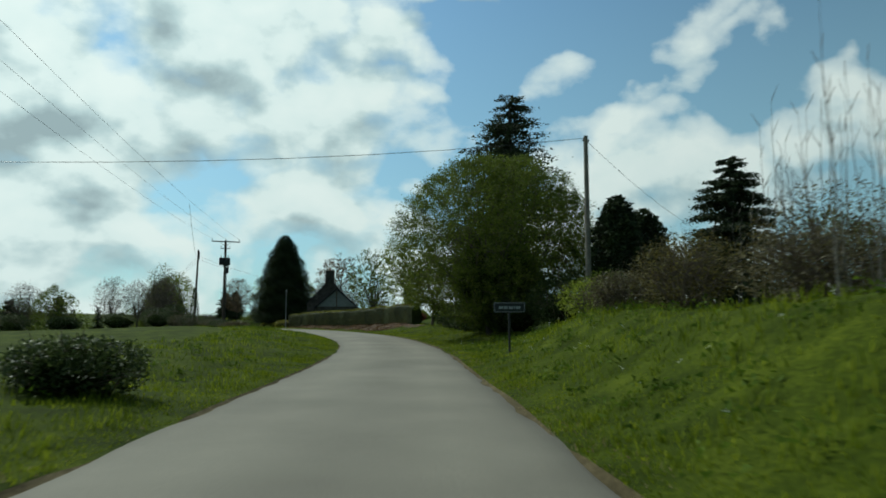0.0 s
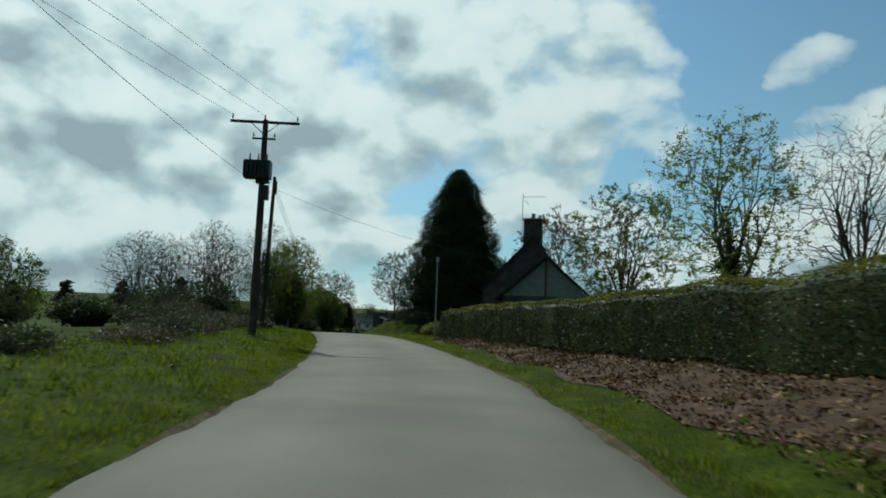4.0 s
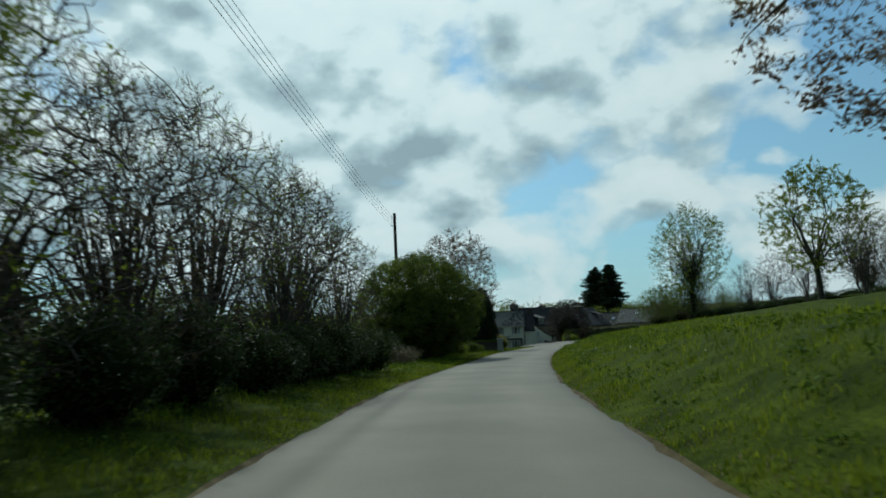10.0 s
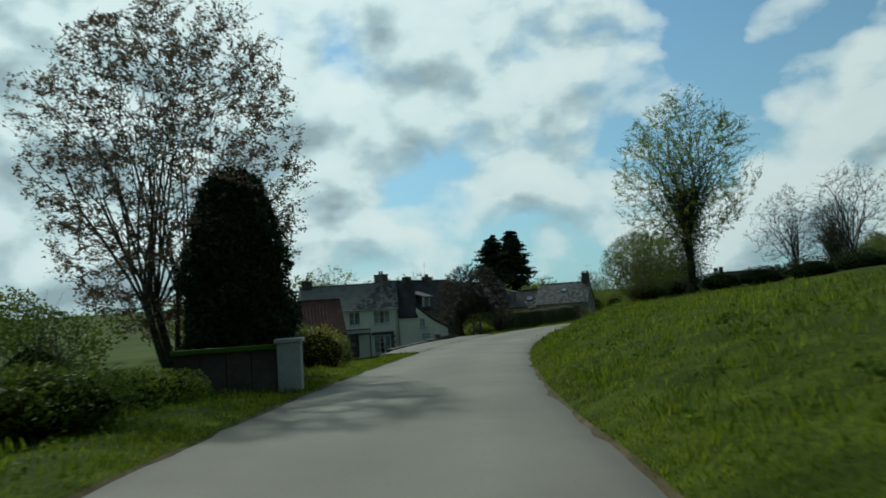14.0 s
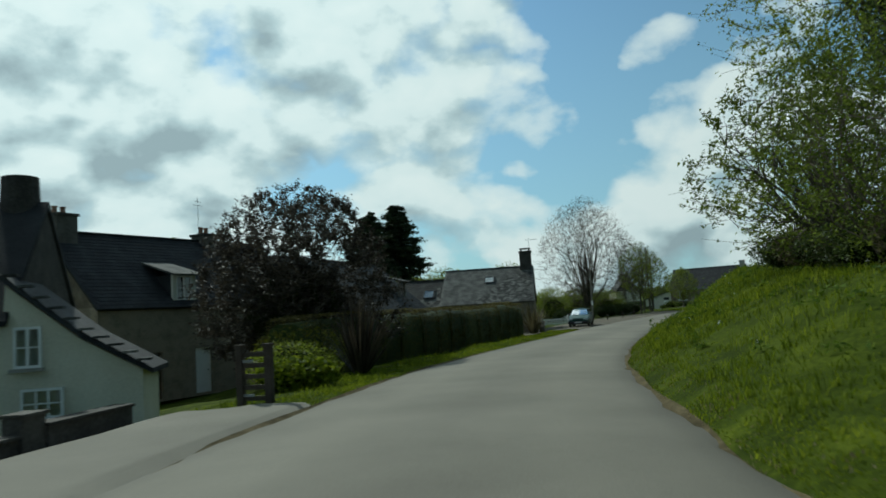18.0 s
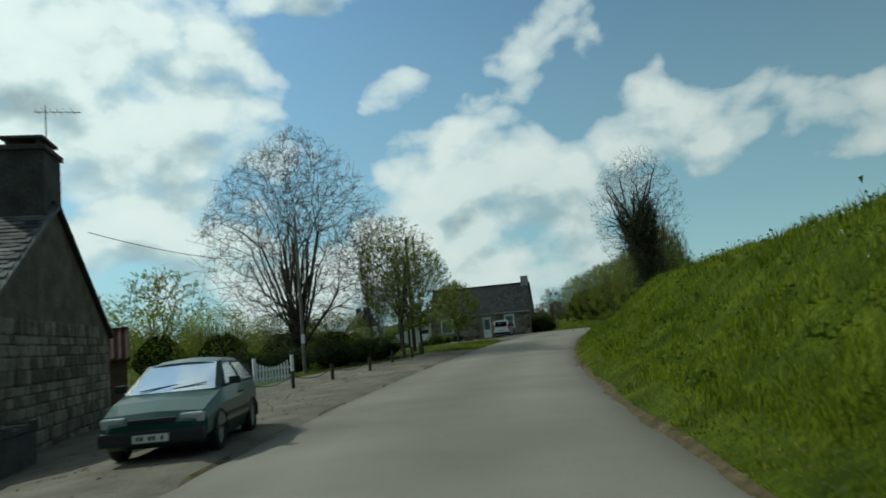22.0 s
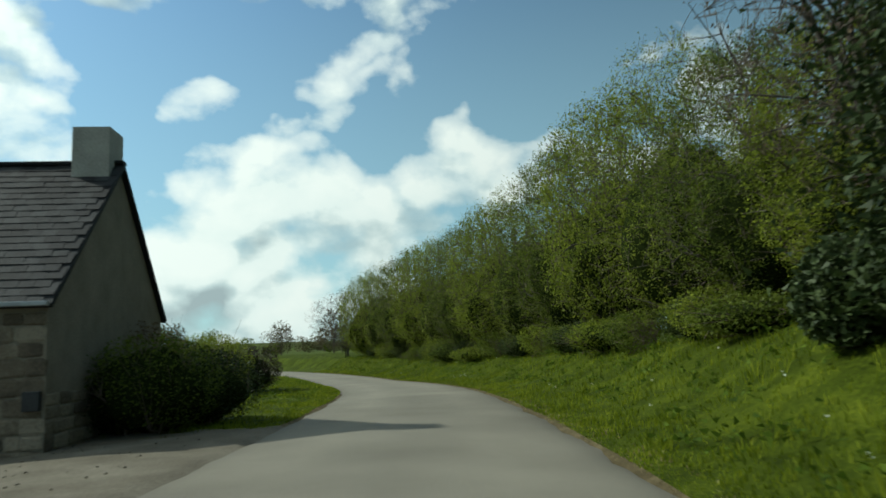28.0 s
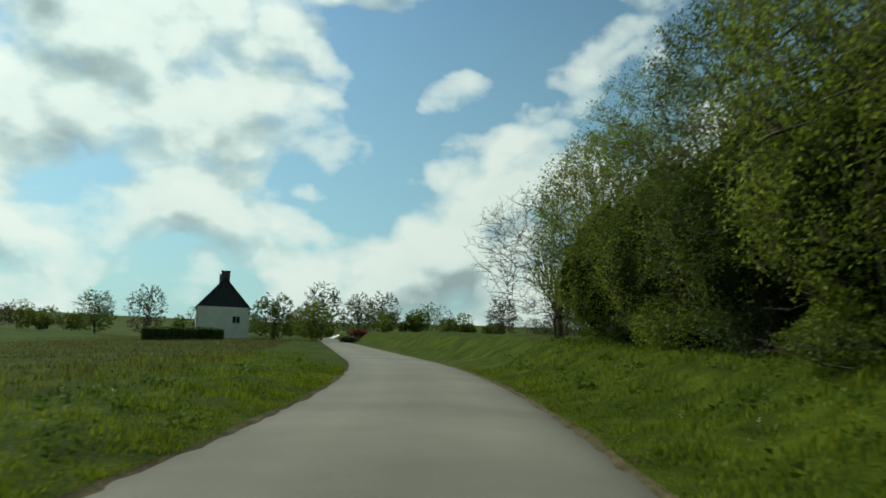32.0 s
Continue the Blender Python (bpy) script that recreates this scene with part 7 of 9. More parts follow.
v[:, 2] = np.maximum(v[:, 2], 0.03)
part("ivy", (v, f), LEAF_IVY, p, "dark ivy sleeve")
P3 = (-68.9, 175.8)
p, h = pole(*P3, 10.75, "wooden pole rising out of a green bush", 0.16)
for k in range(4):
    insulator(p, -0.2, -0.1, h - 0.3 - k * 0.25, 0.14)
PR = (7.0, 34.0)
p, h = pole(*PR, 10.6, "weathered wooden pole standing on the bank", 0.15, material=WOOD_GREY)
insulator(p, -0.12, 0, h - 0.3, 0.14)
insulator(p, 0.12, 0, h - 0.3, 0.14)
PL = (-21.3, 101.6)
p, h = pole(*PL, 6.55, "thin grey metal post beside the hedge", 0.065, name="metal_post", material=GREY_PAINT)
part("cap", boxm(-0.09, 0.09, -0.05, 0.05, h - 0.35, h - 0.05, bevel=0.02), METAL_GREY, p)
PE = (-54.3, 345.0)
p, h = pole(*PE, 7.05, "dark wooden pole on the lawn", 0.14)
for k in range(3):
    insulator(p, 0.15, 0.0, h - 0.25 - k * 0.22, 0.13)
PU = (-65.9, 305.5)
p, h = pole(*PU, 6.4, "slim pole with a white tag before a bare tree", 0.09, material=WOOD_GREY)
part("tag", boxm(-0.09, 0.09, -0.12, -0.09, 1.6, 2.05, bevel=0.01), WHITE_PAINT, p)
p, h = pole(-58.2, 318.5, 6.6, "dark pole among young trees", 0.14)

wire((PR[0], PR[1], 10.5), (-46, 18.8, 8.4), 1.8)
wire((PR[0], PR[1], 10.4), (24, 60, 8.3), 0.7)
for dx in (-1.55, 0.0, 1.55):
    c_, s_ = math.cos(radians(20)), math.sin(radians(20))
    wire((P1[0] + dx * c_, P1[1] + dx * s_, 11.95), (-13 + dx, 2, 12.6), 0.9, 0.009)
for k in range(4):
    a = (P2[0] + 0.42, P2[1] + 0.1, 11.5 - k * 0.25)
    wire(a, (P3[0] - 0.2, P3[1], 10.5 - k * 0.25), 0.9, 0.009)
wire((P1[0], P1[1], 8.6), (P2[0], P2[1], 11.2), 0.3, 0.014)
wire((P2[0], P2[1], 11.0), (-21.5, 62, 12.0), 0.5, 0.014)
wire((P2[0] + 0.3, P2[1], 11.3), (-17.6, 104.8, 6.6), 0.5, 0.01)
wire((PE[0], PE[1], 6.8), (-72, 312, 6.4), 0.8, 0.01)
wire((-72.0, 291, 3.6), (-66, 305.5, 4.2), 0.4, 0.012)

# place-name sign
sx, sy = 2.4, 25.0
sg = thing("village_sign", pose(sx, sy, gz(sx, sy) - 0.05, 0, 0, 4), "dark village name sign with a pale border on one post", "road sign")
part("post", tubes([(0, 0, 0, 0, 0, 1.5, 0.04, 0.04)], 10), METAL_DARK, sg)
part("board", boxm(-0.55, 0.55, -0.06, -0.03, 1.4, 1.76, bevel=0.012), SIGN_DARK, sg)
bm = bmesh.new()
for a in ((-0.53, 0.53, 1.42, 1.435), (-0.53, 0.53, 1.725, 1.74), (-0.53, -0.515, 1.435, 1.725), (0.515, 0.53, 1.435, 1.725)):
    box(bm, a[0], a[1], -0.065, -0.06, a[2], a[3])
part("border", bm, METAL_GREY, sg)
for k, w in enumerate((0.07, 0.05, 0.06, 0.04, 0.06, 0.05, 0.05, 0.06, 0.05)):
    part("bar", boxm(-0.36 + k * 0.085, -0.36 + k * 0.085 + w, -0.065, -0.06, 1.52, 1.62), METAL_GREY, sg)
part("clamp", boxm(-0.06, 0.06, -0.035, 0.05, 1.52, 1.58), METAL_GREY, sg)

# garden wall end and gate pier by the clipped cypress
gw = thing("garden_wall", pose(-68.9, 195.2, gz(-68.9, 195.2) - 0.1, 0, 0, 22), "low concrete garden wall with a mossy coping and pier", "wall")
part("pier", boxm(-0.28, 0.28, -0.28, 0.28, 0, 1.3, bevel=0.02), CONCRETE, gw)
part("pier_cap", boxm(-0.34, 0.34, -0.34, 0.34, 1.3, 1.4, bevel=0.02), CONCRETE, gw)
for k in range(4):
    part("panel", boxm(-0.3 - (k + 1) * 0.62, -0.32 - k * 0.62, -0.1, 0.1, 0, 1.15, bevel=0.015), WOOD_POLE, gw)
part("coping", boxm(-2.85, -0.3, -0.22, 0.22, 1.16, 1.28, bevel=0.03), WEED, gw, "mossy green coping")

# low wall between the lane and the sunken yard
bm_rows = []
wl = thing("yard_wall", Matrix(), "low dark stone wall stepping along the lane edge", "wall")
step = [(17.95, 18.35, -0.18), (18.35, 18.7, -0.12), (18.7, 18.9, -0.03), (18.9, 18.97, 0.3), (18.97, 19.15, 0.1)]
for t0, t1, up_ in step:
    a, b = spot(t0, -7.95), spot(t1, -8.0)
    zc = max(LINE[int(np.argmin(np.abs(CLOCK - t0))), 2], -1.6)
    v = np.array([b[0] - a[0], b[1] - a[1]])
    L_ = np.linalg.norm(v)
    ob = part("wall_section", boxm(0, L_, -0.17, 0.17, -1.9, up_, bevel=0.02), DARK_STONE, wl)
    ob.matrix_basis = pose(a[0], a[1], zc, 0, 0, math.degrees(math.atan2(v[1], v[0])))
    oc = part("coping", boxm(-0.02, L_ + 0.02, -0.22, 0.22, up_, up_ + 0.06, bevel=0.02), DARK_STONE, wl)
    oc.matrix_basis = ob.matrix_basis.copy()

# low dry wall before the cottage's gable
gw = thing("low_stone_wall", pose(-71.0, 278.9, gz(-71, 280.5) - 0.15, 0, 0, 90), "low dark dry stone wall before a cottage gable", "wall")
part("wall", boxm(0, 3.6, -0.16, 0.16, 0, 0.8, bevel=0.03), DARK_STONE, gw)
for k in range(9):
    part("coping_stone", boxm(k * 0.4, k * 0.4 + 0.37, -0.2, 0.2, 0.8, 0.9 + 0.03 * (k % 3), bevel=0.03), DARK_STONE, gw)

# narrow barred gate at the yard's mouth
g = thing("yard_gate", pose(-76.15, 238.5, gz(-76.1, 238.5) - 0.1, 0, 0, -8), "narrow dark wooden gate between two posts", "gate")
for x in (0.0, 0.62):
    part("post", boxm(x - 0.07, x + 0.07, -0.07, 0.07, 0, 1.25, bevel=0.02), WOOD_POLE, g)
    part("post_cap", boxm(x - 0.085, x + 0.085, -0.085, 0.085, 1.25, 1.3, bevel=0.015), WOOD_POLE, g)
for k in range(5):
    part("rail", boxm(0.07, 0.55, -0.02, 0.02, 0.22 + k * 0.21, 0.31 + k * 0.21, bevel=0.006), WOOD_POLE, g)
for z_ in (0.3, 0.95):
    part("hinge", boxm(0.05, 0.3, -0.035, -0.022, z_, z_ + 0.05), METAL_GREY, g)

# white picket gates
def picket(x, y, turn, L, label):
    g = thing("picket_gate", pose(x, y, gz(x, y), 0, 0, turn), label, "gate", "white picket gates")
    n = int(L / 0.16)
    for k in range(n):
        u = k / (n - 1)
        h_ = 0.95 - 0.22 * math.sin(u * math.pi)
        part("picket", boxm(k * 0.16, k * 0.16 + 0.09, -0.012, 0.012, 0.08, h_, bevel=0.008), WHITE_PAINT, g)
    part("rail", boxm(0, L, 0.012, 0.05, 0.22, 0.3), WHITE_PAINT, g)
    part("rail", boxm(0, L, 0.012, 0.05, 0.6, 0.68), WHITE_PAINT, g)
    for a in (-0.08, L):
        part("post", boxm(a - 0.05, a + 0.07, -0.05, 0.07, 0, 1.15, bevel=0.015), WHITE_PAINT, g)


picket(-72.0, 299.3, 14, 3.4, "white painted picket gate standing half open")
picket(-68.0, 300.5, 38, 1.9, "short white painted picket gate")
x, y, z = -68.4, 299.3, gz(-68.4, 299.3)
st = thing("standing_stone", pose(x, y, z - 0.05), "rough brown standing stone beside a white gate", "stone")
bm = bmesh.new()
bmesh.ops.create_icosphere(bm, subdivisions=3, radius=1)
for v in bm.verts:
    k = 1 + 0.12 * lumps(v.co.x * 2, v.co.y * 2 + v.co.z * 3, 2.0)
    v.co = Vector((v.co.x * 0.28 * k, v.co.y * 0.2 * k, 0.5 + v.co.z * 0.55 * k))
part("stone", bm, DARK_STONE, st, smooth=True)

# short posts with slack rope along the gravel
posts = [(-67.9, 292.4), (-66.5, 294.4), (-65.05, 296.3), (-63.4, 298.6), (-61.65, 304.6), (-60.2, 307.5), (-58.9, 312.4)]
tops = []
for x, y in posts:
    z = gz(x, y)
    b_ = thing("bollard", pose(x, y, z - 0.05, 0, 0, random.uniform(0, 40)), "short dark wooden post beside gravel", "post", "short posts along the gravel")
    part("post", tubes([(0, 0, 0, 0, 0, 0.68, 0.065, 0.06), (0, 0, 0.66, 0, 0, 0.7, 0.06, 0.04)], 8), WOOD_POLE, b_)
    part("ring", tubes([(0.06, 0, 0.55, 0.1, 0, 0.55, 0.012, 0.012)], 5), METAL_GREY, b_)
    tops.append((x, y, z + 0.5))
for a, b in zip(tops, tops[1:]):
    wire(a, b, 0.22, 0.014, "rope", "slack pale rope hung between short posts")
rng_ = random.Random(5)
for k in range(34):
    t = 23.6 + k * 0.048
    x, y, z = spot(t, -6.75 + 0.02 * k + rng_.uniform(-0.12, 0.12))
    bm = bmesh.new()
    bmesh.ops.create_icosphere(bm, subdivisions=1, radius=1)
    sx_, sy_, sz_ = rng_.uniform(0.07, 0.15), rng_.uniform(0.06, 0.1), rng_.uniform(0.04, 0.07)
    for v in bm.verts:
        v.co = Vector((v.co.x * sx_, v.co.y * sy_, v.co.z * sz_ + 0.03)) * rng_.uniform(0.9, 1.1)
    ob = part("edging_stone", bm, STONE)
    ob.matrix_world = pose(x, y, z, 0, 0, rng_.uniform(0, 180))
    tagged(ob, "small pale edging stone beside gravel", "stone", "edging stones")

# lawn stakes, white marker post
for t, d in ((29.5, -6.4), (30.2, -7.3), (30.9, -7.6), (31.15, -7.3)):
    x, y, z = spot(t, d)
    b_ = thing("lawn_stake", pose(x, y, z - 0.05), "thin dark stake standing in the lawn", "post", "stakes in the lawn")
    part("stake", tubes([(0, 0, 0, 0.02, 0.01, 1.15, 0.03, 0.025)], 6), WOOD_POLE, b_)
x, y, z = spot(9.75, -5.2)
mk = thing("marker_post", pose(x, y, z - 0.05), "thin pale wooden marker post", "post")
part("post", boxm(-0.05, 0.05, -0.04, 0.04, 0, 1.0, bevel=0.01), WOOD_GREY, mk)
# fence stakes on the bank with a slack line
fp = []
for t in (19.7, 20.0, 20.3):
    x, y, z = spot(t, 7.6)
    b_ = thing("fence_stake", pose(x, y, z - 0.05), "weathered wooden fence stake on the bank", "post", "fence stakes")
    part("stake", tubes([(0, 0, 0, 0, 0, 1.1, 0.045, 0.04)], 6), WOOD_GREY, b_)
    fp.append((x, y, z + 0.9))
for a, b in zip(fp, fp[1:]):
    wire(a, b, 0.12, 0.012, "rope", "slack pale line between fence stakes")
# garden bench by the long cottage
x, y = -50.2, 350.6
bn = thing("garden_bench", pose(x, y, gz(x, y), 0, 0, -22), "plain grey wooden bench before the cottage", "bench")
part("seat", boxm(-0.8, 0.8, -0.2, 0.2, 0.42, 0.47, bevel=0.01), WOOD_GREY, bn)
for a in (-0.6, 0.6):
    part("leg", boxm(a - 0.1, a + 0.1, -0.15, 0.15, 0, 0.42), CONCRETE, bn)


# ---------------- other ground ----------------
apron(4.2, 7.35, lambda u: edge_at(4.2 + 3.15 * u, 1) + 1.35 + 0.25 * math.sin(u * 33) + 2.2 * max(0, 0.2 - u) / 0.2, lambda u: 7.1 - 1.3 * u, MULCH, "sloping bed of brown bark mulch below a hedge", "ground", 0.02, 90, 14, "flower bed")
apron(9.1, 10.15, lambda u: edge_at(9.1 + 1.05 * u, 1) - 0.35, lambda u: min(3.2 + 9 * u * 3, 10.5, 2.3 + (1.03 - 1.05 * u) / 0.05), DRIVE, "worn dark gravel driveway leading off the lane", lift=0.03, n=40, m=60)
apron(8.2, 8.4, lambda u: edge_at(8.3, 1) - 0.35, lambda u: 5.6 + 0.4 * math.sin(u * 9), EDGE_DIRT, "narrow trodden earth path into a garden", lift=0.03, n=8, cat="path")
apron(17.1, 19.15, lambda u: -7.75 + 3.3 * max(0, 0.16 - u) / 0.16, lambda u: edge_at(17.1 + 2.05 * u, -1) + 0.35, ASPHALT, "worn grey tarred forecourt beside the lane", lift=0.06, n=50, m=12)
apron(22.45, 25.35, lambda u: -10.5 + 4.2 * max(0, u - 0.72) / 0.28, lambda u: edge_at(22.45 + 2.9 * u, -1) + 0.35, GRAVEL, "grey gravel parking strip beside the lane", lift=0.06, n=60, m=14, cat="parking")
apron(26.3, 29.35, lambda u: float(np.interp(26.3 + 3.05 * u, [26.3, 26.9, 27.5, 29.35], [-4.0, -5.6, -14.0, -10.5])), lambda u: edge_at(26.3 + 3.05 * u, -1) + 0.35, GRAVEL, "gravel yard in front of the long cottage", lift=0.035, n=60, m=20, cat="yard")

# ---------------- trees and bushes, from the start of the lane onwards ----------------
def at(t, d):
    x, y, z = spot(t, d)
    return x, y


bush(*at(0.9, -5.9), 1.15, 1.0, 1.0, "dark low thorn bush in the grass verge", LEAF_DARK, 2600, 0.06, 31, stems=24)
conifer(5.5, 55.6, 18.4, 7.6, "tall dark fir with drooping whorled boughs", 41, 1.0, "open", base=0.25, power=0.5, size=0.16)
conifer(22.2, 54.5, 12.8, 6.4, "broad dark spruce behind the bank", 42, 3.2, "open", base=0.05, power=0.62, size=0.15)
conifer(8.6, 34.8, 6.6, 1.5, "narrow dark cypress behind a wooden pole", 43, 0.6, power=0.55)
conifer(10.3, 36.5, 6.2, 1.7, "narrow dark cypress in the garden", 44, 0.6, power=0.55)
tree(3.3, 42.2, 10.4, 6.3, "big rounded green willow leaning over the verge", LEAF_GREEN, 150000, 0.068, 45, 4, 9, 0.22, 0.16, 8, 3, low=0.25, heart=0.36, twigs=6000, ragged=0.06, wide=0.38, gap=0.05, shell=0.6, off=0.12)
for k, (t, d, r, h_) in enumerate(((2.75, 6.6, 1.8, 2.2), (3.05, 6.4, 1.9, 2.6), (3.35, 6.9, 1.9, 2.4), (3.7, 7.6, 1.8, 2.2), (4.0, 8.3, 1.6, 1.8), (2.5, 8.2, 2.0, 3.2))):
    bush(*at(t, d), r, r, h_, "dark laurel shrub in deep shade under a tree", LEAF_DARK, 4200, 0.075, 50 + k, group="laurel shrubs")
tree(*at(4.15, 7.4), 6.2, 2.7, "small crooked tree coming into leaf by the hedge", LEAF_SPRING, 7000, 0.07, 58, 4, 6, 0.13, 0.35, 1, 3)
sh = thing("white_outbuilding", pose(*at(4.6, 15), gz(*at(4.6, 15)), 0, 0, 10), "white outbuilding glimpsed behind trees", "outbuilding")
part("wall", boxm(0, 4, 0, 3, 0, 2.4), RENDER_WHITE, sh)
part("roof", prism([(-0.2, 0), (4.2, 0), (2.0, 1.0)], -0.2, 3.2), SLATE, sh).matrix_basis = Matrix.Translation((0, 0, 2.4))
# scrub along the bank's top
for k, (t, d, rx, h_, lf) in enumerate(((1.75, 6.2, 1.2, 1.5, LEAF_SPRING), (1.45, 6.0, 1.1, 1.2, LEAF_BROWN), (1.2, 6.6, 1.4, 1.9, LEAF_OLIVE), (0.85, 6.8, 1.3, 1.5, LEAF_BROWN), (0.5, 6.4, 1.3, 1.5, LEAF_OLIVE),
                                        (1.0, 8.6, 2.0, 2.6, LEAF_OLIVE), (0.6, 9.2, 2.0, 2.8, LEAF_OLIVE), (1.6, 8.8, 1.8, 2.6, LEAF_OLIVE), (0.1, 7.0, 1.5, 1.8, LEAF_OLIVE), (1.9, 7.4, 1.3, 2.0, LEAF_GREEN))):
    bush(*at(t, d), rx, rx * 0.8, h_, "scrubby hedge shrub with old stems on the bank", lf, 2300, 0.05, 60 + k, stems=30, group="bank scrub", core=False)
for k, (t, d, h_) in enumerate(((0.95, 7.6, 5.0), (0.75, 7.2, 5.6), (0.5, 7.2, 5.9), (0.25, 7.6, 6.2), (1.15, 8.2, 4.4))):
    sapling(*at(t, d), h_ * 0.8, 13, "clump of bare upright saplings on the bank", 75 + k)
for k, (x, y, h_, r) in enumerate(((34, 62, 9.5, 4.5), (42, 70, 10, 5), (28, 74, 9, 4.5), (50, 60, 10.5, 5), (38, 54, 9, 4.2), (15, 72, 9, 4.5))):
    tree(x, y, h_, r, "hedgerow tree in first leaf behind the bank", LEAF_BRONZE if k % 2 else LEAF_GREEN, 7000, 0.13, 80 + k % 2, 4, 6, 0.16, 0.25, 1, 3, share="back%d" % (k % 2), group="trees behind the bank")

# far side of the cattle field, and trees beside the poles
for k, (x, y, h_, r, kind) in enumerate(((-37.8, 100.8, 7.2, 2.5, 0), (-42, 102, 6.6, 2.6, 1), (-46.5, 104, 7.4, 3.0, 0), (-50, 95, 6.0, 2.8, 2), (-55, 97, 6.8, 3.0, 1), (-60, 93, 6.4, 2.8, 0), (-66, 96, 6.0, 3.0, 2), (-72, 92, 6.6, 3.0, 1), (-79, 97, 6.2, 3.2, 2), (-86, 93, 6.5, 3.2, 0), (-40.5, 106.5, 6.8, 2.6, 1))):
    if kind == 2:
        tree(x, y, h_, r, "green hedgerow tree at the field edge", LEAF_GREEN, 9000, 0.09, 95, 4, 7, 0.14, 0.15, 2, 3, share="fieldgreen", group="trees at the field edge")
    else:
        tree(x, y, h_, r, "bare branching tree at the field edge", LEAF_BRONZE, 700, 0.06, 96 + kind, 4, 7, 0.12, 0.2, 3, 4, up=0.9, share="fieldbare%d" % kind, group="trees at the field edge")
for k, (x, y) in enumerate(((-47, 92), (-53, 91), (-59, 89.5), (-66, 90), (-74, 88), (-82, 89), (-40.5, 92.5), (-36, 93.5), (-35, 97))):
    bush(x, y, 2.2, 1.8, 2.0 + 0.5 * (k % 3), "dark hedge scrub along the field edge", LEAF_DARK, 2600, 0.09, 110 + k, group="field edge scrub")
for k, (t, d, r, h_) in enumerate(((5.6, -7.4, 1.2, 0.6), (5.95, -7.6, 1.4, 0.75), (6.3, -7.8, 1.5, 0.9), (6.65, -8.0, 1.5, 0.85), (7.0, -8.0, 1.5, 1.0), (7.35, -7.7, 1.3, 1.0), (7.7, -7.6, 1.2, 0.9), (6.5, -9.6, 1.8, 1.3), (7.1, -9.8, 1.9, 1.6), (5.2, -8.6, 1.3, 0.7), (4.6, -8.0, 1.2, 0.5))):
    bush(*at(t, d), r, r * 0.8, h_, "low tangled bramble patch on the verge", LEAF_DARK if k % 2 else LEAF_BROWN, 1900, 0.05, 125 + k, stems=26, group="bramble patches", core=False)
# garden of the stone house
hedge_line(4.4, 7.5, 7.15, 5.35, 1.0, 1.7, "long clipped beech hedge with fresh yellow-green top", LEAF_HEDGE, 2300, 0.042, 140, ragged=0.03, flank=LEAF_FLANK_SHADE)
conifer(-25.7, 121.0, 15.4, 5.05, "massive dark cypress towering beside the lane", 141, 13.0, power=0.72, size=0.075)
tree(-17.5, 127, 12.5, 4.6, "broad oak in bronze-green leaf behind the house", LEAF_BRONZE, 12000, 0.12, 142, 4, 7, 0.25, 0.3, 1, 3)
tree(-10.2, 113.8, 11.8, 4.3, "green sycamore beside the stone house", LEAF_GREEN, 15000, 0.11, 143, 4, 7, 0.2, 0.2, 1, 3)
tree(-4.0, 96.0, 11.5, 4.2, "tree in leaf with a dark ivy trunk", LEAF_SPRING, 11000, 0.1, 144, 4, 7, 0.24, 0.2, 1, 3, ivy=7000, ivy_h=0.55)
tree(2.5, 99.0, 12.0, 4.5, "bare ash tree behind the hedge", None, 0, 0.1, 145, 4, 7, 0.2, 0.25, 1, 4)
bush(-3.0, 92.0, 1.6, 1.4, 1.6, "low red-leaved shrub behind the hedge", LEAF_RED, 2600, 0.06, 146)
bush(-9.0, 97.5, 1.6, 1.4, 2.0, "rounded green shrub behind the hedge", LEAF_GREEN, 2600, 0.06, 147)
for k, (t, d, r, h_, lf) in enumerate(((7.95, 5.5, 1.0, 0.9, LEAF_GORSE), (8.12, 6.4, 1.3, 1.1, LEAF_GORSE), (7.72, 5.6, 0.8, 0.7, LEAF_BROWN), (9.0, 7.6, 1.3, 1.0, LEAF_GORSE), (9.2, 8.4, 1.4, 1.1, LEAF_GORSE), (9.4, 8.8, 1.3, 1.2, LEAF_GORSE), (9.6, 9.2, 0.8, 0.8, LEAF_RED), (8.75, 7.0, 0.8, 0.7, LEAF_GORSE), (9.75, 9.6, 1.2, 1.0, LEAF_GREEN), (7.6, 6.6, 1.2, 1.2, LEAF_GREEN), (8.8, 9.8, 1.6, 1.4, LEAF_GREEN))):
    bush(*at(t, d), r, r * 0.9, h_, {"yellow_gorse": "low yellow-green flowering shrub in a garden border", "dead_brown_leaves": "dry brown shrub beside a post", "red_leaves": "small pink flowering azalea", "green_leaves": "low green garden shrub"}[lf.name], lf, 3200, 0.045, 150 + k, group="garden border shrubs")
bush(*at(8.95, -8.6), 1.2, 1.1, 1.5, "rounded dark evergreen bush", LEAF_DARK, 3600, 0.06, 160)
bush(*at(9.15, -7.4), 1.0, 0.8, 0.7, "low dark evergreen bush", LEAF_DARK, 1800, 0.06, 161)
bush(*at(8.3, -7.4), 1.6, 1.0, 0.6, "heap of dry cut grass on the verge", DRY_GRASS, 2600, 0.09, 162, stems=6)
bush(*at(8.6, -7.0), 1.4, 0.9, 0.5, "heap of dry cut grass on the verge", DRY_GRASS, 2200, 0.09, 163, stems=6)
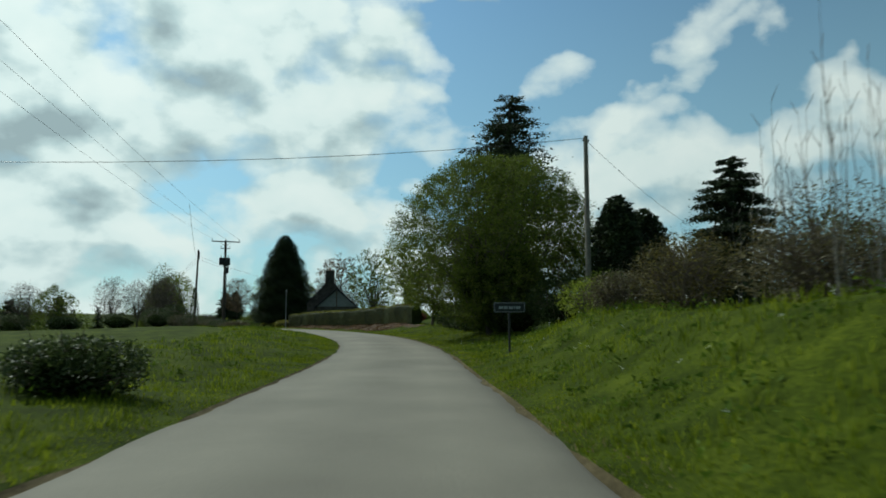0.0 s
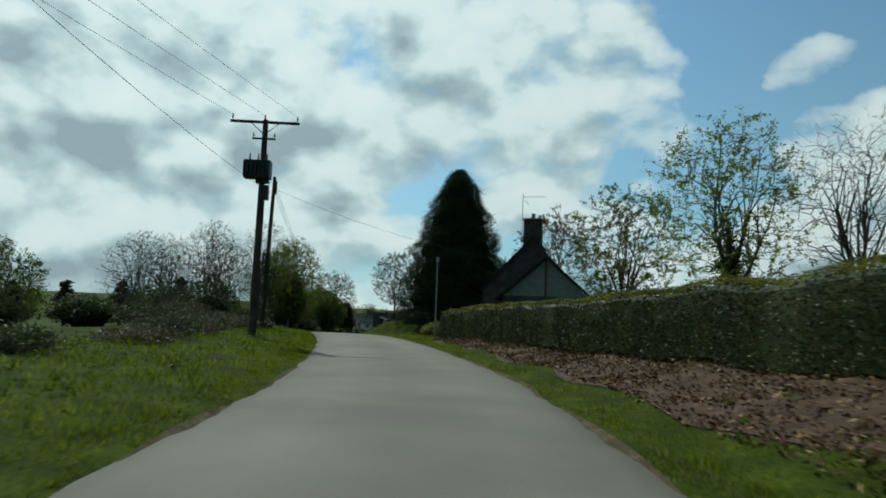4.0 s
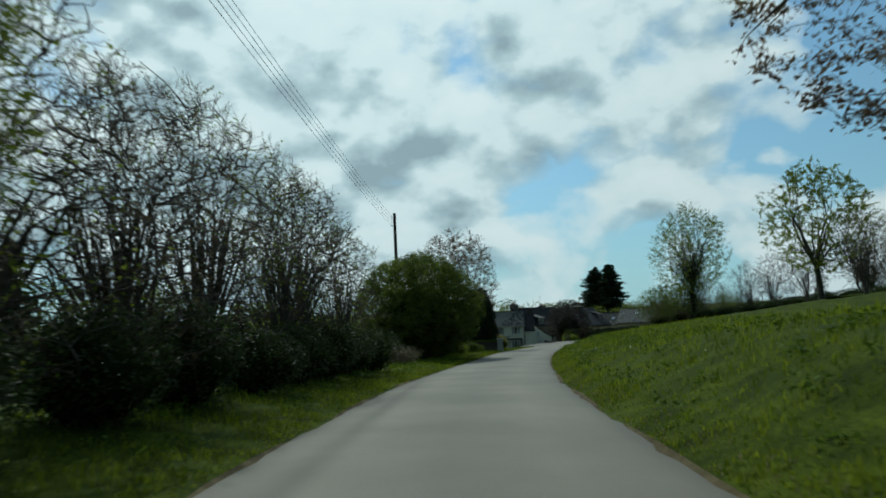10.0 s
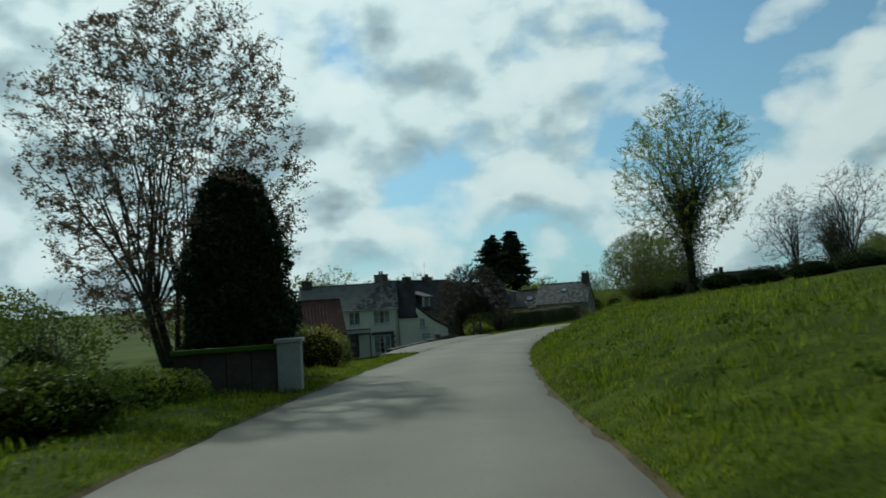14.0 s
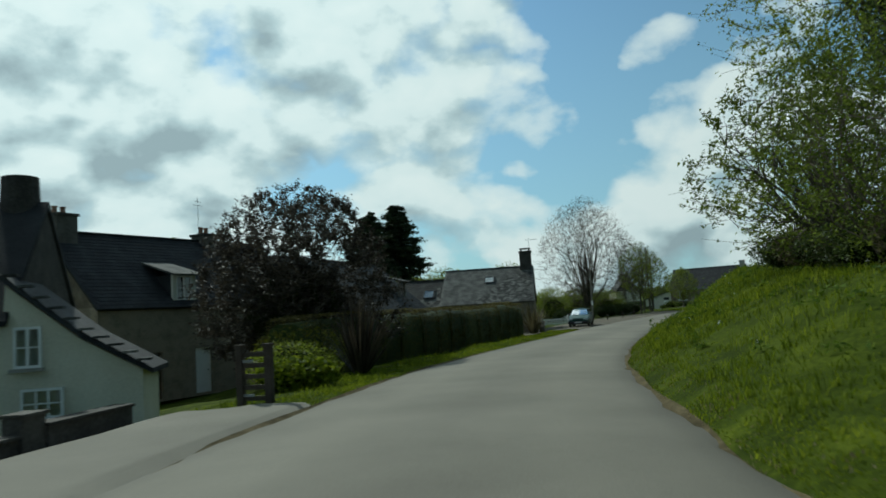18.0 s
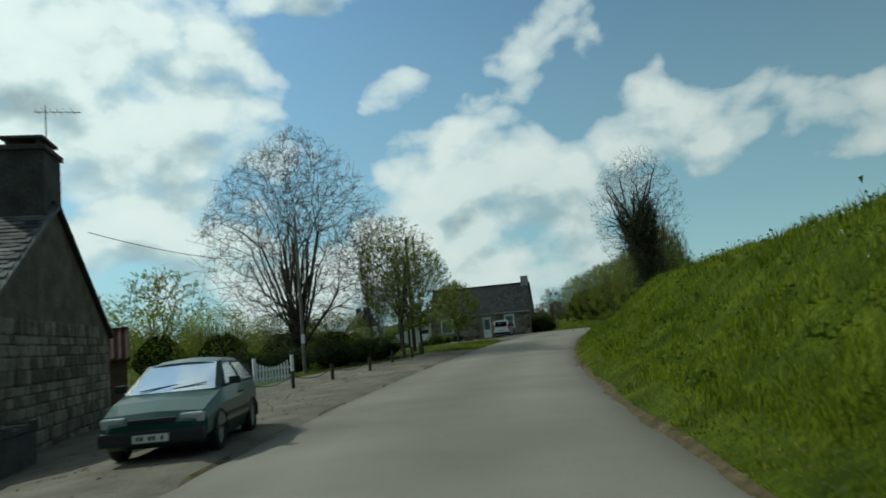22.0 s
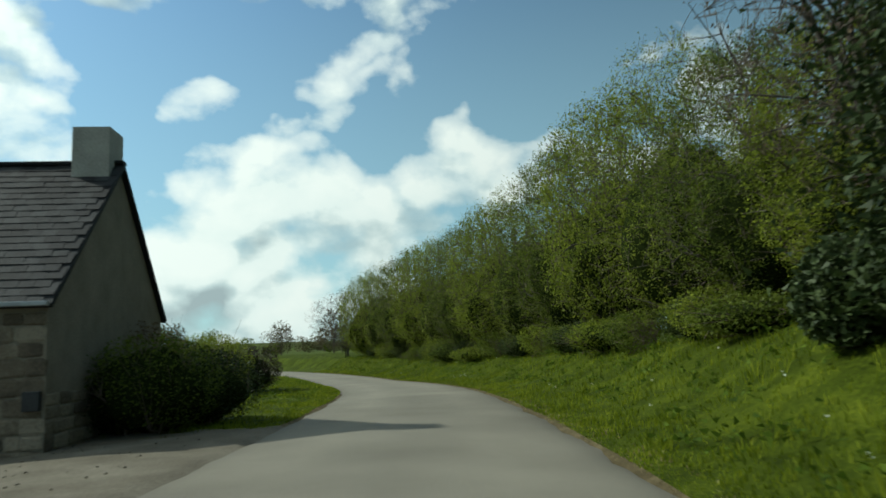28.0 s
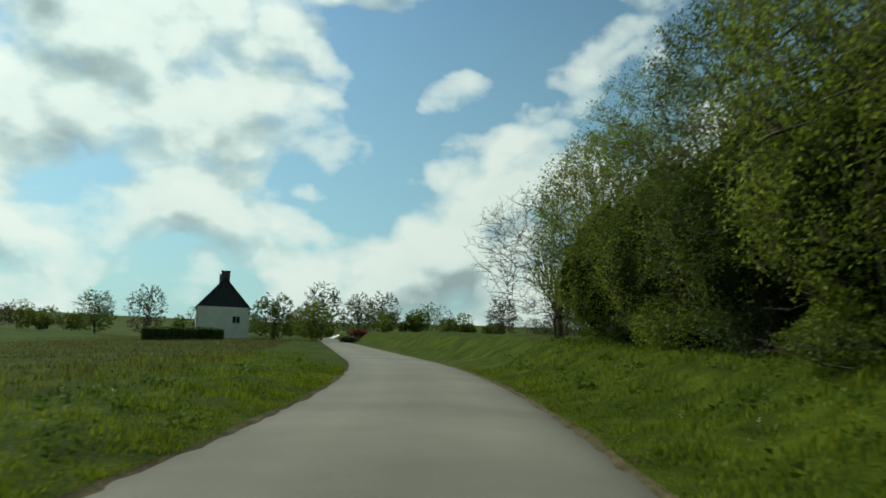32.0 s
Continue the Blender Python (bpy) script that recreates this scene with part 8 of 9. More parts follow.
for k, (x, y, h_) in enumerate(((-96, 147, 8), (-88, 150, 8.5), (-102, 143, 7.5), (-79, 152, 9), (-110, 150, 8))):
    conifer(x, y, h_, 3.0, "dark pine beyond the lower fields", 165 + k, 0.6, "open", base=0.3, power=0.5, size=0.26)
tree(-38.3, 138.6, 8.5, 3.3, "round-headed young tree with sparse bronze leaves", LEAF_BRONZE, 15000, 0.07, 170, 5, 9, 0.12, 0.34, 1, 3, up=0.7, twigs=1500, ragged=0.06, wide=0.42)
# tall growth on the left after the second pole
tree(-46.6, 122.6, 10.6, 3.2, "tall spindly poplar clump with sparse small leaves", LEAF_GREEN, 15000, 0.055, 172, 4, 5, 0.12, 0.25, 6, 3, up=1.7)
tree(-45.2, 126.0, 9.6, 3.6, "dense young tree in fresh green leaf", LEAF_SPRING, 42000, 0.062, 173, 4, 7, 0.14, 0.12, 6, 3, up=1.1, heart=0.34, gap=0.1, twigs=2600)
tree(-48.6, 129.5, 9.0, 3.5, "dense young tree in green leaf", LEAF_GREEN, 42000, 0.062, 174, 4, 7, 0.14, 0.12, 6, 3, up=1.1, heart=0.34, gap=0.1, twigs=2600)
for k, (t, d, h_, r) in enumerate(((10.65, -7.6, 7.6, 3.0), (10.95, -7.4, 7.0, 2.9), (11.3, -8.0, 8.2, 3.0), (11.65, -7.6, 7.6, 2.8), (11.95, -8.4, 8.0, 2.9), (12.3, -8.0, 6.8, 2.6), (10.2, -8.4, 8.0, 3.0))):
    tree(*at(t, d), h_, r, "bare twiggy hazel in the roadside hedge", LEAF_BRONZE if k % 2 else LEAF_SPRING, 2600, 0.06, 180 + k % 3, 4, 6, 0.09, 0.15, 7, 4, up=1.1, share="hazel%d" % (k % 3), group="roadside hazels")
for k in range(11):
    bush(*at(9.85 + k * 0.24, -6.6 - 0.25 * (k % 2)), 1.5, 1.3, 1.7 + 0.3 * (k % 3), "dark undergrowth below the hedge trees", LEAF_DARK, 2600, 0.065, 190 + k, stems=24, group="hedge undergrowth")
for k, (t, d) in enumerate(((12.95, -7.2), (13.2, -7.6), (13.05, -9.2))):
    bush(*at(t, d), 1.5, 1.2, 1.1, "low bramble thicket on the verge", LEAF_BROWN, 2200, 0.055, 205 + k, stems=26, group="bramble patches", core=False)
tree(-66.6, 174.6, 7.6, 5.0, "broad rounded green willow bush round a pole", LEAF_GREEN, 110000, 0.075, 210, 4, 9, 0.12, 0.1, 8, 3, low=0.2, heart=0.62, gap=0.05, shell=0.6, ragged=0.08, twigs=3600, off=0.12)
for k, (x, y, h_, r) in enumerate(((-86.8, 186.3, 8.2, 2.7), (-91.5, 183.0, 7.4, 2.9), (-84.6, 191.0, 5.2, 2.2))):
    conifer(x, y, h_, r, "dark spruce in a garden beyond the hedge", 211 + k * 3, 1.6, "open", base=0.06, power=0.8, size=0.16)
tree(*at(14.45, -9.4), 8.6, 4.2, "many-stemmed tree in fresh leaf over the verge", LEAF_GREEN, 42000, 0.06, 212, 4, 8, 0.13, 0.12, 7, 3, up=1.0)
for k, (t, d, h_) in enumerate(((14.2, -7.4, 1.6), (14.6, -7.2, 1.3), (15.0, -7.0, 1.2), (14.9, -8.8, 2.4), (15.3, -9.4, 2.6), (15.3, -7.2, 1.0))):
    bush(*at(t, d), 1.6, 1.2, h_, "green undergrowth along the verge", LEAF_SPRING if k % 2 else LEAF_GREEN, 3000, 0.06, 215 + k, stems=20, group="verge undergrowth")
conifer(-72.5, 198.5, 6.8, 1.55, "clipped dark yew column with a rounded top", 222, 2.4, power=0.42, size=0.1, base=0.02)
tree(-75.6, 199.6, 13.4, 5.2, "spreading maple in bronze young leaf", LEAF_BRONZE, 32000, 0.085, 224, 5, 9, 0.17, 0.28, 3, 3, up=1.3, twigs=3000, gap=0.12, base=0.14, wide=0.55)
hedge_line(15.75, 17.3, -7.0, -8.6, 1.4, 2.1, "clipped dark garden hedge behind the verge", LEAF_GREEN, 1700, 0.045, 226)
bush(-73.5, 205.5, 1.2, 1.0, 2.0, "yellow-green shrub above a hedge", LEAF_GORSE, 2200, 0.06, 227)
bush(-88.0, 226.5, 2.2, 2.0, 3.8, "tall green shrub beside a garage", LEAF_GREEN, 6000, 0.07, 228)
for k, (x, y, h_, r) in enumerate(((-98, 256, 9.5, 4), (-92, 268, 8.5, 4), (-106, 248, 9, 4.5), (-100, 238, 8, 3.5))):
    tree(x, y, h_, r, "tree in thin spring leaf behind the houses", LEAF_SPRING, 5000, 0.11, 230, 4, 6, 0.16, 0.25, 1, 4, share="behind", group="trees behind the houses")
# right-hand field edge
tree(-58.2, 248.8, 18.4, 6.6, "tall ivy-clad ash coming into leaf on the bank", LEAF_SPRING, 42000, 0.085, 240, 5, 14, 0.4, 0.3, 1, 3, up=1.1, ivy=22000, ivy_h=0.7, ivy_w=0.5, twigs=2600, z=gz(-58.2, 248.8) - 0.2)
bush(-62.3, 241.0, 3.1, 2.6, 5.6, "rounded hawthorn on the field bank", LEAF_GREEN, 12000, 0.06, 241, stems=24, core=False)
tree(-40.2, 206.5, 13.5, 5.4, "broad oak in fresh bronze leaf in the field hedge", LEAF_SPRING, 32000, 0.095, 242, 5, 10, 0.3, 0.26, 1, 3, ivy=3000, ivy_h=0.5)
for k, (x, y, h_, r) in enumerate(((-36, 217, 10, 4.4), (-33, 226, 9.5, 4.2), (-30, 236, 9, 4), (-37, 199, 7, 3.5), (-28, 246, 6, 4), (-25, 190, 8, 4), (-20, 176, 8.5, 4.5), (-42, 233, 8.5, 3.8), (-46, 243, 8.5, 3.8), (-50, 247, 8, 3.6), (-14, 160, 9, 4.5), (-22, 148, 8, 4), (-34, 160, 5.5, 3))):
    tree(x, y, h_, r, "bare hedgerow tree along the field top", LEAF_BRONZE, 1500, 0.09, 245 + k % 2, 4, 7, 0.14, 0.2, 2, 4, share="fieldtop%d" % (k % 2), group="field top hedgerow")
for k in range(9):
    bush(-56 + k * 3.2, 246 - k * 2.4 + (k % 2), 2.2, 1.8, 1.7, "dark hedge bank along the field top", LEAF_DARK, 2400, 0.08, 260 + k, group="field hedge")
tree(-61.9, 247.2, 6.6, 4.2, "leafy elder tree leaning out from the bank", LEAF_GREEN, 12000, 0.085, 270, 4, 8, 0.12, 0.12, 8, 3, up=0.9)
tree(-60.6, 252.2, 5.6, 3.2, "leafy elder tree on the bank", LEAF_SPRING, 8000, 0.085, 271, 4, 8, 0.1, 0.12, 6, 3, up=0.9)
for k, (t, d) in enumerate(((19.5, 8.2), (19.85, 8.0), (20.2, 7.8), (20.55, 7.6), (20.0, 9.6), (20.9, 8.4))):
    bush(*at(t, d), 1.8, 1.4, 1.5, "dark bramble thicket under a bank tree", LEAF_DARK if k % 2 else LEAF_BROWN, 2600, 0.06, 275 + k, stems=24, group="bank thicket")
# garden of the row
tree(-79.9, 252.0, 7.5, 4.2, "glossy dark camellia tree with purple-brown leaves", LEAF_PURPLE, 60000, 0.075, 285, 4, 8, 0.12, 0.1, 6, 3, low=0.4, up=1.0, heart=0.45, gap=0.08, twigs=2600)


def phormium(x, y, r, h_, label, material, seed, n=110):
    rng = np.random.default_rng(seed)
    th = thing("flax_plant", pose(x, y, gz(x, y) - 0.03), label, "plant", "sword-leaved flax plants")
    vs, fs = [], []
    for k in range(n):
        a = rng.uniform(0, 6.283)
        tilt = rng.uniform(0.05, 0.95)
        L = h_ * rng.uniform(0.75, 1.2)
        w = rng.uniform(0.025, 0.05)
        side = np.array([-math.sin(a), math.cos(a), 0]) * w
        prev = None
        for j in range(5):
            u = j / 4
            rad = r * (0.12 + tilt * u * 0.95)
            zz = L * math.cos(tilt * 0.8) * u - 0.18 * L * tilt * u * u
            c = np.array([math.cos(a) * rad, math.sin(a) * rad, max(zz, 0.02)])
            s = side * (1.0 - 0.9 * u ** 2)
            vs += [tuple(c - s), tuple(c + s)]
            if j:
                b = len(vs) - 4
                fs.append((b, b + 1, b + 3, b + 2))
    part("leaves", (np.array(vs), fs), material, th)


phormium(-75.9, 246.4, 1.4, 2.3, "dark purple sword-leaved flax plant on the verge", LEAF_PURPLE, 300)
phormium(-71.6, 278.3, 1.5, 2.2, "brown-green sword-leaved flax plant by the cottage", LEAF_BROWN, 301, 150)
bush(-77.6, 245.2, 1.4, 1.2, 1.5, "grey-green low shrub on the verge", LEAF_SPRING, 2600, 0.05, 302)
bush(-76.3, 242.0, 1.0, 0.9, 0.8, "bright green clump of day lily leaves", GRASS, 1600, 0.1, 303)
bush(-78.3, 247.6, 1.5, 1.3, 2.1, "rounded green shrub at the hedge end", LEAF_HEDGE, 3600, 0.05, 304)
hedge_line(19.95, 22.2, -8.6, -7.1, 1.5, 2.25, "long clipped dark hedge along the lane", LEAF_OLIVE, 3200, 0.034, 306, ragged=0.025, dfun=lambda u: float(np.interp(u, [0, 0.25, 0.45, 0.7, 1], [-8.9, -8.4, -7.8, -7.3, -7.1])))
for k, (x, y, h_, r) in enumerate(((-92.8, 332.4, 18.8, 5.8), (-97.5, 334.5, 18.2, 5.8))):
    conifer(x, y, h_, r, "tall dark fir with open layered boughs", 310 + k, 1.5, "open", base=0.25, power=0.42, size=0.3)
for k, (x, y, h_, r) in enumerate(((-84, 318, 8, 4), (-76, 326, 8.5, 4.2), (-104, 322, 9, 4.5), (-90, 306, 7, 3.6), (-83, 300, 6.5, 3.4))):
    tree(x, y, h_, r, "garden tree in spring leaf behind the cottage", LEAF_SPRING, 6500, 0.1, 313, 4, 7, 0.15, 0.2, 1, 3, share="cottagegarden", group="trees behind the cottage")
# trees by the gravel and the lawn
tree(-66.2, 312.6, 13.8, 5.7, "large bare ash with a dense fan of upright branches", LEAF_BRONZE, 1500, 0.06, 320, 5, 9, 0.26, 0.14, 3, 4, up=1.2, twigs=5200, wide=0.5, base=0.08, ivy=2500, ivy_h=0.35)
for k, (x, y, h_, r) in enumerate(((-70.2, 309.5, 4.2, 2.4), (-73.5, 311.0, 4.6, 2.6), (-63.8, 314.5, 3.2, 2.2), (-77, 309, 5, 2.6), (-67.0, 316.0, 3.8, 2.4))):
    bush(x, y, r, r * 0.9, h_, "yellow-green garden shrub under the ash", LEAF_SPRING, 5200, 0.065, 325 + k, group="shrubs under the ash")
for k, (x, y) in enumerate(((-66.6, 308.6), (-64.2, 309.8), (-62.3, 312.2), (-61.0, 315.0), (-68.8, 307.2))):
    bush(x, y, 1.5, 1.2, 1.5, "dark shrub below the bare ash", LEAF_DARK, 3000, 0.06, 332 + k, group="dark shrubs under the ash")
tree(-60.3, 309.6, 8.0, 2.6, "young tree in pale green leaf on the lawn", LEAF_SPRING, 6500, 0.075, 340, 4, 8, 0.1, 0.3, 1, 3, up=1.3)
tree(-58.6, 313.2, 7.2, 2.3, "young tree in pale green leaf on the lawn", LEAF_SPRING, 5200, 0.075, 341, 4, 8, 0.09, 0.3, 1, 3, up=1.3)
tree(-61.2, 317.5, 10.2, 2.5, "slim bare birch beyond the lawn", LEAF_BRONZE, 500, 0.05, 342, 4, 8, 0.11, 0.3, 1, 3, up=1.5)
tree(-58.0, 326.0, 9.0, 2.4, "slim bare tree beyond the lawn", LEAF_BRONZE, 400, 0.05, 343, 4, 8, 0.1, 0.3, 1, 3, up=1.3)
tree(-57.0, 347.6, 7.6, 2.4, "slim bare tree beside a pole", None, 0, 0.05, 344, 4, 8, 0.1, 0.28, 1, 4, up=1.2, bark=PALE_BARK)
tree(-51.6, 333.6, 5.6, 2.3, "small leafy fruit tree on the lawn", LEAF_SPRING, 11000, 0.075, 345, 4, 7, 0.09, 0.28, 1, 3, up=0.8)
for k, (x, y, r, h_) in enumerate(((-50.4, 345.5, 0.9, 1.1), (-48.9, 346.2, 0.8, 0.9), (-53.0, 342.5, 0.7, 0.6), (-55.5, 343.5, 0.9, 0.7), (-52.6, 339.0, 1.0, 1.2))):
    bush(x, y, r, r, h_, "small rounded shrub on the lawn by the cottage", LEAF_DARK if k % 2 else LEAF_GREEN, 1900, 0.045, 350 + k, group="lawn shrubs")
for k, (x, y, r, h_, lf) in enumerate(((-37.0, 352.2, 1.5, 2.2, LEAF_GREEN), (-35.6, 354.0, 1.3, 1.9, LEAF_DARK), (-36.9, 355.0, 1.4, 2.6, LEAF_BRONZE), (-38.2, 353.0, 1.2, 1.8, LEAF_DARK))):
    bush(x, y, r, r, h_, "rounded garden shrub at the end of the cottage", lf, 3600, 0.05, 360 + k, group="shrubs by the gable")
bush(-37.4, 357.8, 1.6, 1.4, 2.8, "tall red-brown shrub beside the lawn", LEAF_PURPLE, 4200, 0.06, 365)
for k, (x, y, r, h_, lf) in enumerate(((-60.8, 336.2, 2.0, 3.4, LEAF_PURPLE), (-63.6, 333.6, 2.2, 2.4, LEAF_DARK), (-66.6, 331.6, 2.4, 2.6, LEAF_DARK), (-69.2, 329.4, 2.4, 2.8, LEAF_DARK), (-65.0, 337.4, 2.6, 3.6, LEAF_GREEN), (-57.2, 341.4, 0.9, 0.6, LEAF_DARK), (-58.8, 340.2, 0.9, 0.7, LEAF_GREEN))):
    bush(x, y, r, r * 0.85, h_, "dense dark garden shrub along the back of the lawn", lf, 5000, 0.055, 366 + k, group="shrubs behind the lawn")
# the ivy tree and the hedgerow on the right bank
tree(-29.4, 339.6, 16.6, 5.2, "large bare ash smothered in ivy on the bank", None, 0, 0.08, 370, 5, 8, 0.45, 0.3, 1, 4, ivy=34000, ivy_h=0.72, ivy_w=0.3, up=1.2, twigs=3600, wide=0.6, base=0.22)
tree(-26.9, 341.5, 10.5, 3.6, "bare ash on the bank behind an ivy tree", LEAF_BRONZE, 2800, 0.05, 371, 5, 8, 0.2, 0.2, 1, 4, up=1.2, twigs=2400)
for k, (x, y) in enumerate(((-29.8, 339.0), (-29.0, 341.4), (-29.2, 340.3), (-28.2, 338.0))):
    bush(x, y, 0.8, 0.75, 1.5, "ivy thicket round the foot of a tree", LEAF_IVY, 3400, 0.085, 373 + k, group="ivy thickets")
row_ = [(29.1, 8.6, 6.0, 3.0), (29.5, 8.8, 8.0, 3.6), (29.95, 9.0, 10.4, 4.2), (30.45, 8.9, 11.2, 4.2), (30.9, 8.8, 11.2, 4.0), (31.35, 8.7, 10.8, 4.0), (31.8, 8.6, 10.8, 4.0), (32.25, 8.5, 10.6, 4.0), (32.7, 8.4, 10.2, 4.0), (33.15, 8.2, 10.2, 4.0), (33.6, 7.9, 10.2, 4.0), (34.1, 7.6, 9.8, 3.9), (34.6, 7.4, 9.2, 3.8)]
for k, (t, d, h_, r) in enumerate(row_):
    j = k % 3
    tree(*at(t, d), h_, r, "dense hedgerow hazel in fresh green leaf on the bank", (LEAF_SPRING, LEAF_GREEN, LEAF_SPRING)[j], (36000, 38000, 32000)[j], 0.05, 380 + j, 4, 8, 0.12, 0.12, 6, 3, low=0.3, up=1.0, share="hedgerow%d" % j, group="bank hedgerow", heart=0.52, gap=0.1, ragged=0.1, twigs=2600, off=0.12)
rg = random.Random(77)
for k in range(22):
    bush(*at(29.3 + k * 0.25 + rg.uniform(-0.1, 0.1), 7.2 + rg.uniform(-0.5, 0.7)), rg.uniform(1.3, 2.3), rg.uniform(1.0, 1.6), rg.uniform(0.8, 1.9), "green undergrowth at the foot of the hedgerow", (LEAF_GREEN, LEAF_SPRING, LEAF_DARK)[k % 3], 2600, 0.06, 385 + k, stems=22, group="hedgerow undergrowth", core=k % 2 == 0, rot=rg.uniform(0, 180))
tree(*at(35.1, 6.6), 7.6, 4.6, "bare spreading hawthorn at the hedgerow's end", LEAF_BRONZE, 1800, 0.06, 404, 5, 8, 0.14, 0.14, 3, 4, up=0.3)
# lawn after the cottage
for k, (x, y, rx, h_, lf, lab) in enumerate(((-32.2, 371.2, 2.0, 3.2, LEAF_SPRING, "rounded green garden shrub"), (-34.4, 372.9, 2.2, 3.6, LEAF_GREEN, "tall dark garden shrub"), (-30.4, 372.0, 1.8, 2.3, LEAF_PURPLE, "dark red-brown garden shrub"), (-31.6, 374.4, 1.8, 2.4, LEAF_DARK, "dark evergreen garden shrub"), (-35.6, 369.8, 1.2, 1.9, LEAF_GREEN, "white-flowering garden shrub"), (-38.6, 372.4, 1.6, 1.5, LEAF_GREEN, "low green garden shrub"))):
    b_ = bush(x, y, rx, rx * 0.85, h_, lab + " at the edge of the lawn", lf, 5200, 0.06, 410 + k, group="shrubs round the lawn")
    if "white" in lab:
        rg = np.random.default_rng(3)
        v, f = leaf_cards(blob_points(rg, 700, rx, rx * 0.85, h_, 0.85), None, 0.06, 4, 0.03)
        part("blossom", (v, f), FLOWER, b_, "white blossom")
hedge_line(30.4, 31.6, -12.5, -11.0, 0.9, 1.0, "low garden hedge across the lawn's end", LEAF_GREEN, 900, 0.05, 418)
# round the far white house
hedge_line(41.4, 42.6, -27.5, -19.0, 1.2, 1.8, "clipped hedge in front of a white house", LEAF_GREEN, 500, 0.09, 430)
for k, (x, y, h_, r, lf) in enumerate(((-28.5, 508, 7.5, 4.2, LEAF_GREEN), (-22.0, 512, 7.0, 4.0, LEAF_SPRING), (-20.5, 535, 11.5, 5.0, LEAF_DARK), (-12.0, 560, 9, 4.5, LEAF_GREEN), (-72, 560, 10, 4.5, LEAF_GREEN), (-60, 556, 11, 4.8, LEAF_BROWN), (-84, 520, 12, 6, LEAF_GREEN), (-92, 512, 12, 6, LEAF_GREEN), (-99, 520, 12, 6, LEAF_DARK), (-106, 506, 11, 6, LEAF_GREEN), (-3, 600, 12, 6, LEAF_BROWN), (12, 610, 10, 5, LEAF_GREEN), (24, 560, 10, 4.6, LEAF_BROWN), (34, 540, 12.5, 5, LEAF_BROWN), (44, 560, 9, 4.5, LEAF_GREEN))):
    tree(x, y, h_, r, "field tree beyond the white house" if k > 3 else "leafy tree beside the white house", lf, 9000, 0.17, 440 + k % 5, 4, 9, 0.2, 0.18, 1, 3, share="far%d%s" % (k % 5, lf.name), group="far field trees", base=0.04, ragged=0.24, wide=0.42)
bush(-15.5, 512, 2.0, 1.4, 1.3, "grey-leaved shrub by the far lane", LEAF_BROWN, 1500, 0.12, 460)
bush(-13.6, 517, 2.2, 1.6, 2.0, "red-leaved shrub by the far lane", LEAF_RED, 1800, 0.12, 461)


def far_wood(name, rows, label, leaf, seed):
    """Distant woodland as one mass of crowns: rows of (x0, y0, x1, y1, count, height)."""
    rng = np.random.default_rng(seed)
    pts, segs = [], []
    for x0, y0, x1, y1, n, h_ in rows:
        for k in range(n):
            u = rng.uniform(0, 1)
            x, y = x0 + (x1 - x0) * u + rng.normal() * 3, y0 + (y1 - y0) * u + rng.normal() * 3
            hh = h_ * rng.uniform(0.6, 1.2)
            z = gz(x, y) - 0.5
            r = hh * rng.uniform(0.3, 0.45)
            p = blob_points(rng, 420, r, r, hh * 0.8, 0.5)
            pts.append(p + np.array([x, y, z + hh * 0.2]))
            segs.append((x, y, z, x, y, z + hh * 0.6, 0.2, 0.1))
    v, f = leaf_cards(np.concatenate(pts), None, 0.42, seed, 0.2)
    ob = part(name, (v, f), leaf)
    tagged(ob, label, "woodland", kind="stuff")


far_wood("far_woods", [(-150, 130, -90, 190, 26, 9), (-140, 80, -95, 100, 16, 8), (-190, 200, -120, 260, 24, 10), (-130, 290, -110, 380, 22, 10), (-160, 380, -100, 420, 18, 9)], "distant hedges and woods in early leaf", LEAF_GREEN, 500)
far_wood("far_woods", [(-150, 520, -75, 585, 34, 6.5), (-25, 575, 70, 590, 34, 6), (20, 420, 60, 520, 22, 7), (-60, 600, -20, 610, 14, 6.5), (-115, 392, -72, 440, 24, 7)], "low dark hedgerow trees across the far fields", LEAF_GREEN, 502)
far_wood("far_woods", [(60, 100, 90, 200, 24, 11), (30, 230, 60, 330, 20, 9), (80, 330, 60, 480, 22, 10), (-60, 640, 90, 660, 34, 10), (-220, 560, -110, 620, 26, 11), (-90, 440, -160, 500, 14, 9)], "distant bare woods and hedges", LEAF_BROWN, 501)


# ---------------- grass, weeds, flowers and litter ----------------
GAPS_R = [(4.25, 7.4, 99), (9.15, 10.1, 7.0), (8.2, 8.44, 99)]
GAPS_L = [(17.1, 19.12, 99), (22.5, 25.3, 99), (26.3, 27.2, 2.2), (27.2, 29.3, 99)]
grass_patch(-0.6, 35, -1, 0.0, 2.2, 260, "fresh green grass on the verge", GRASS, 0.17, 1, 0.009, skip=GAPS_L)
grass_patch(-0.6, 35, 1, 0.0, 2.2, 260, "fresh green grass on the verge", GRASS, 0.17, 2, 0.009, skip=GAPS_R)
grass_patch(-0.6, 35, 1, 2.2, 6.2, 90, "long grass and herbs on the bank", GRASS, 0.25, 3, 0.01, skip=GAPS_R)
grass_patch(-0.6, 16.9, -1, 2.2, 6.5, 70, "long meadow grass beyond the verge", GRASS, 0.24, 4, 0.012)
grass_patch(29.3, 36, -1, 2.2, 9.0, 50, "long meadow grass beyond the verge", GRASS, 0.22, 5, 0.012)
grass_patch(4.2, 7.4, 1, 0.0, 1.35, 280, "mown grass strip below the mulch", GRASS, 0.09, 6, 0.008)
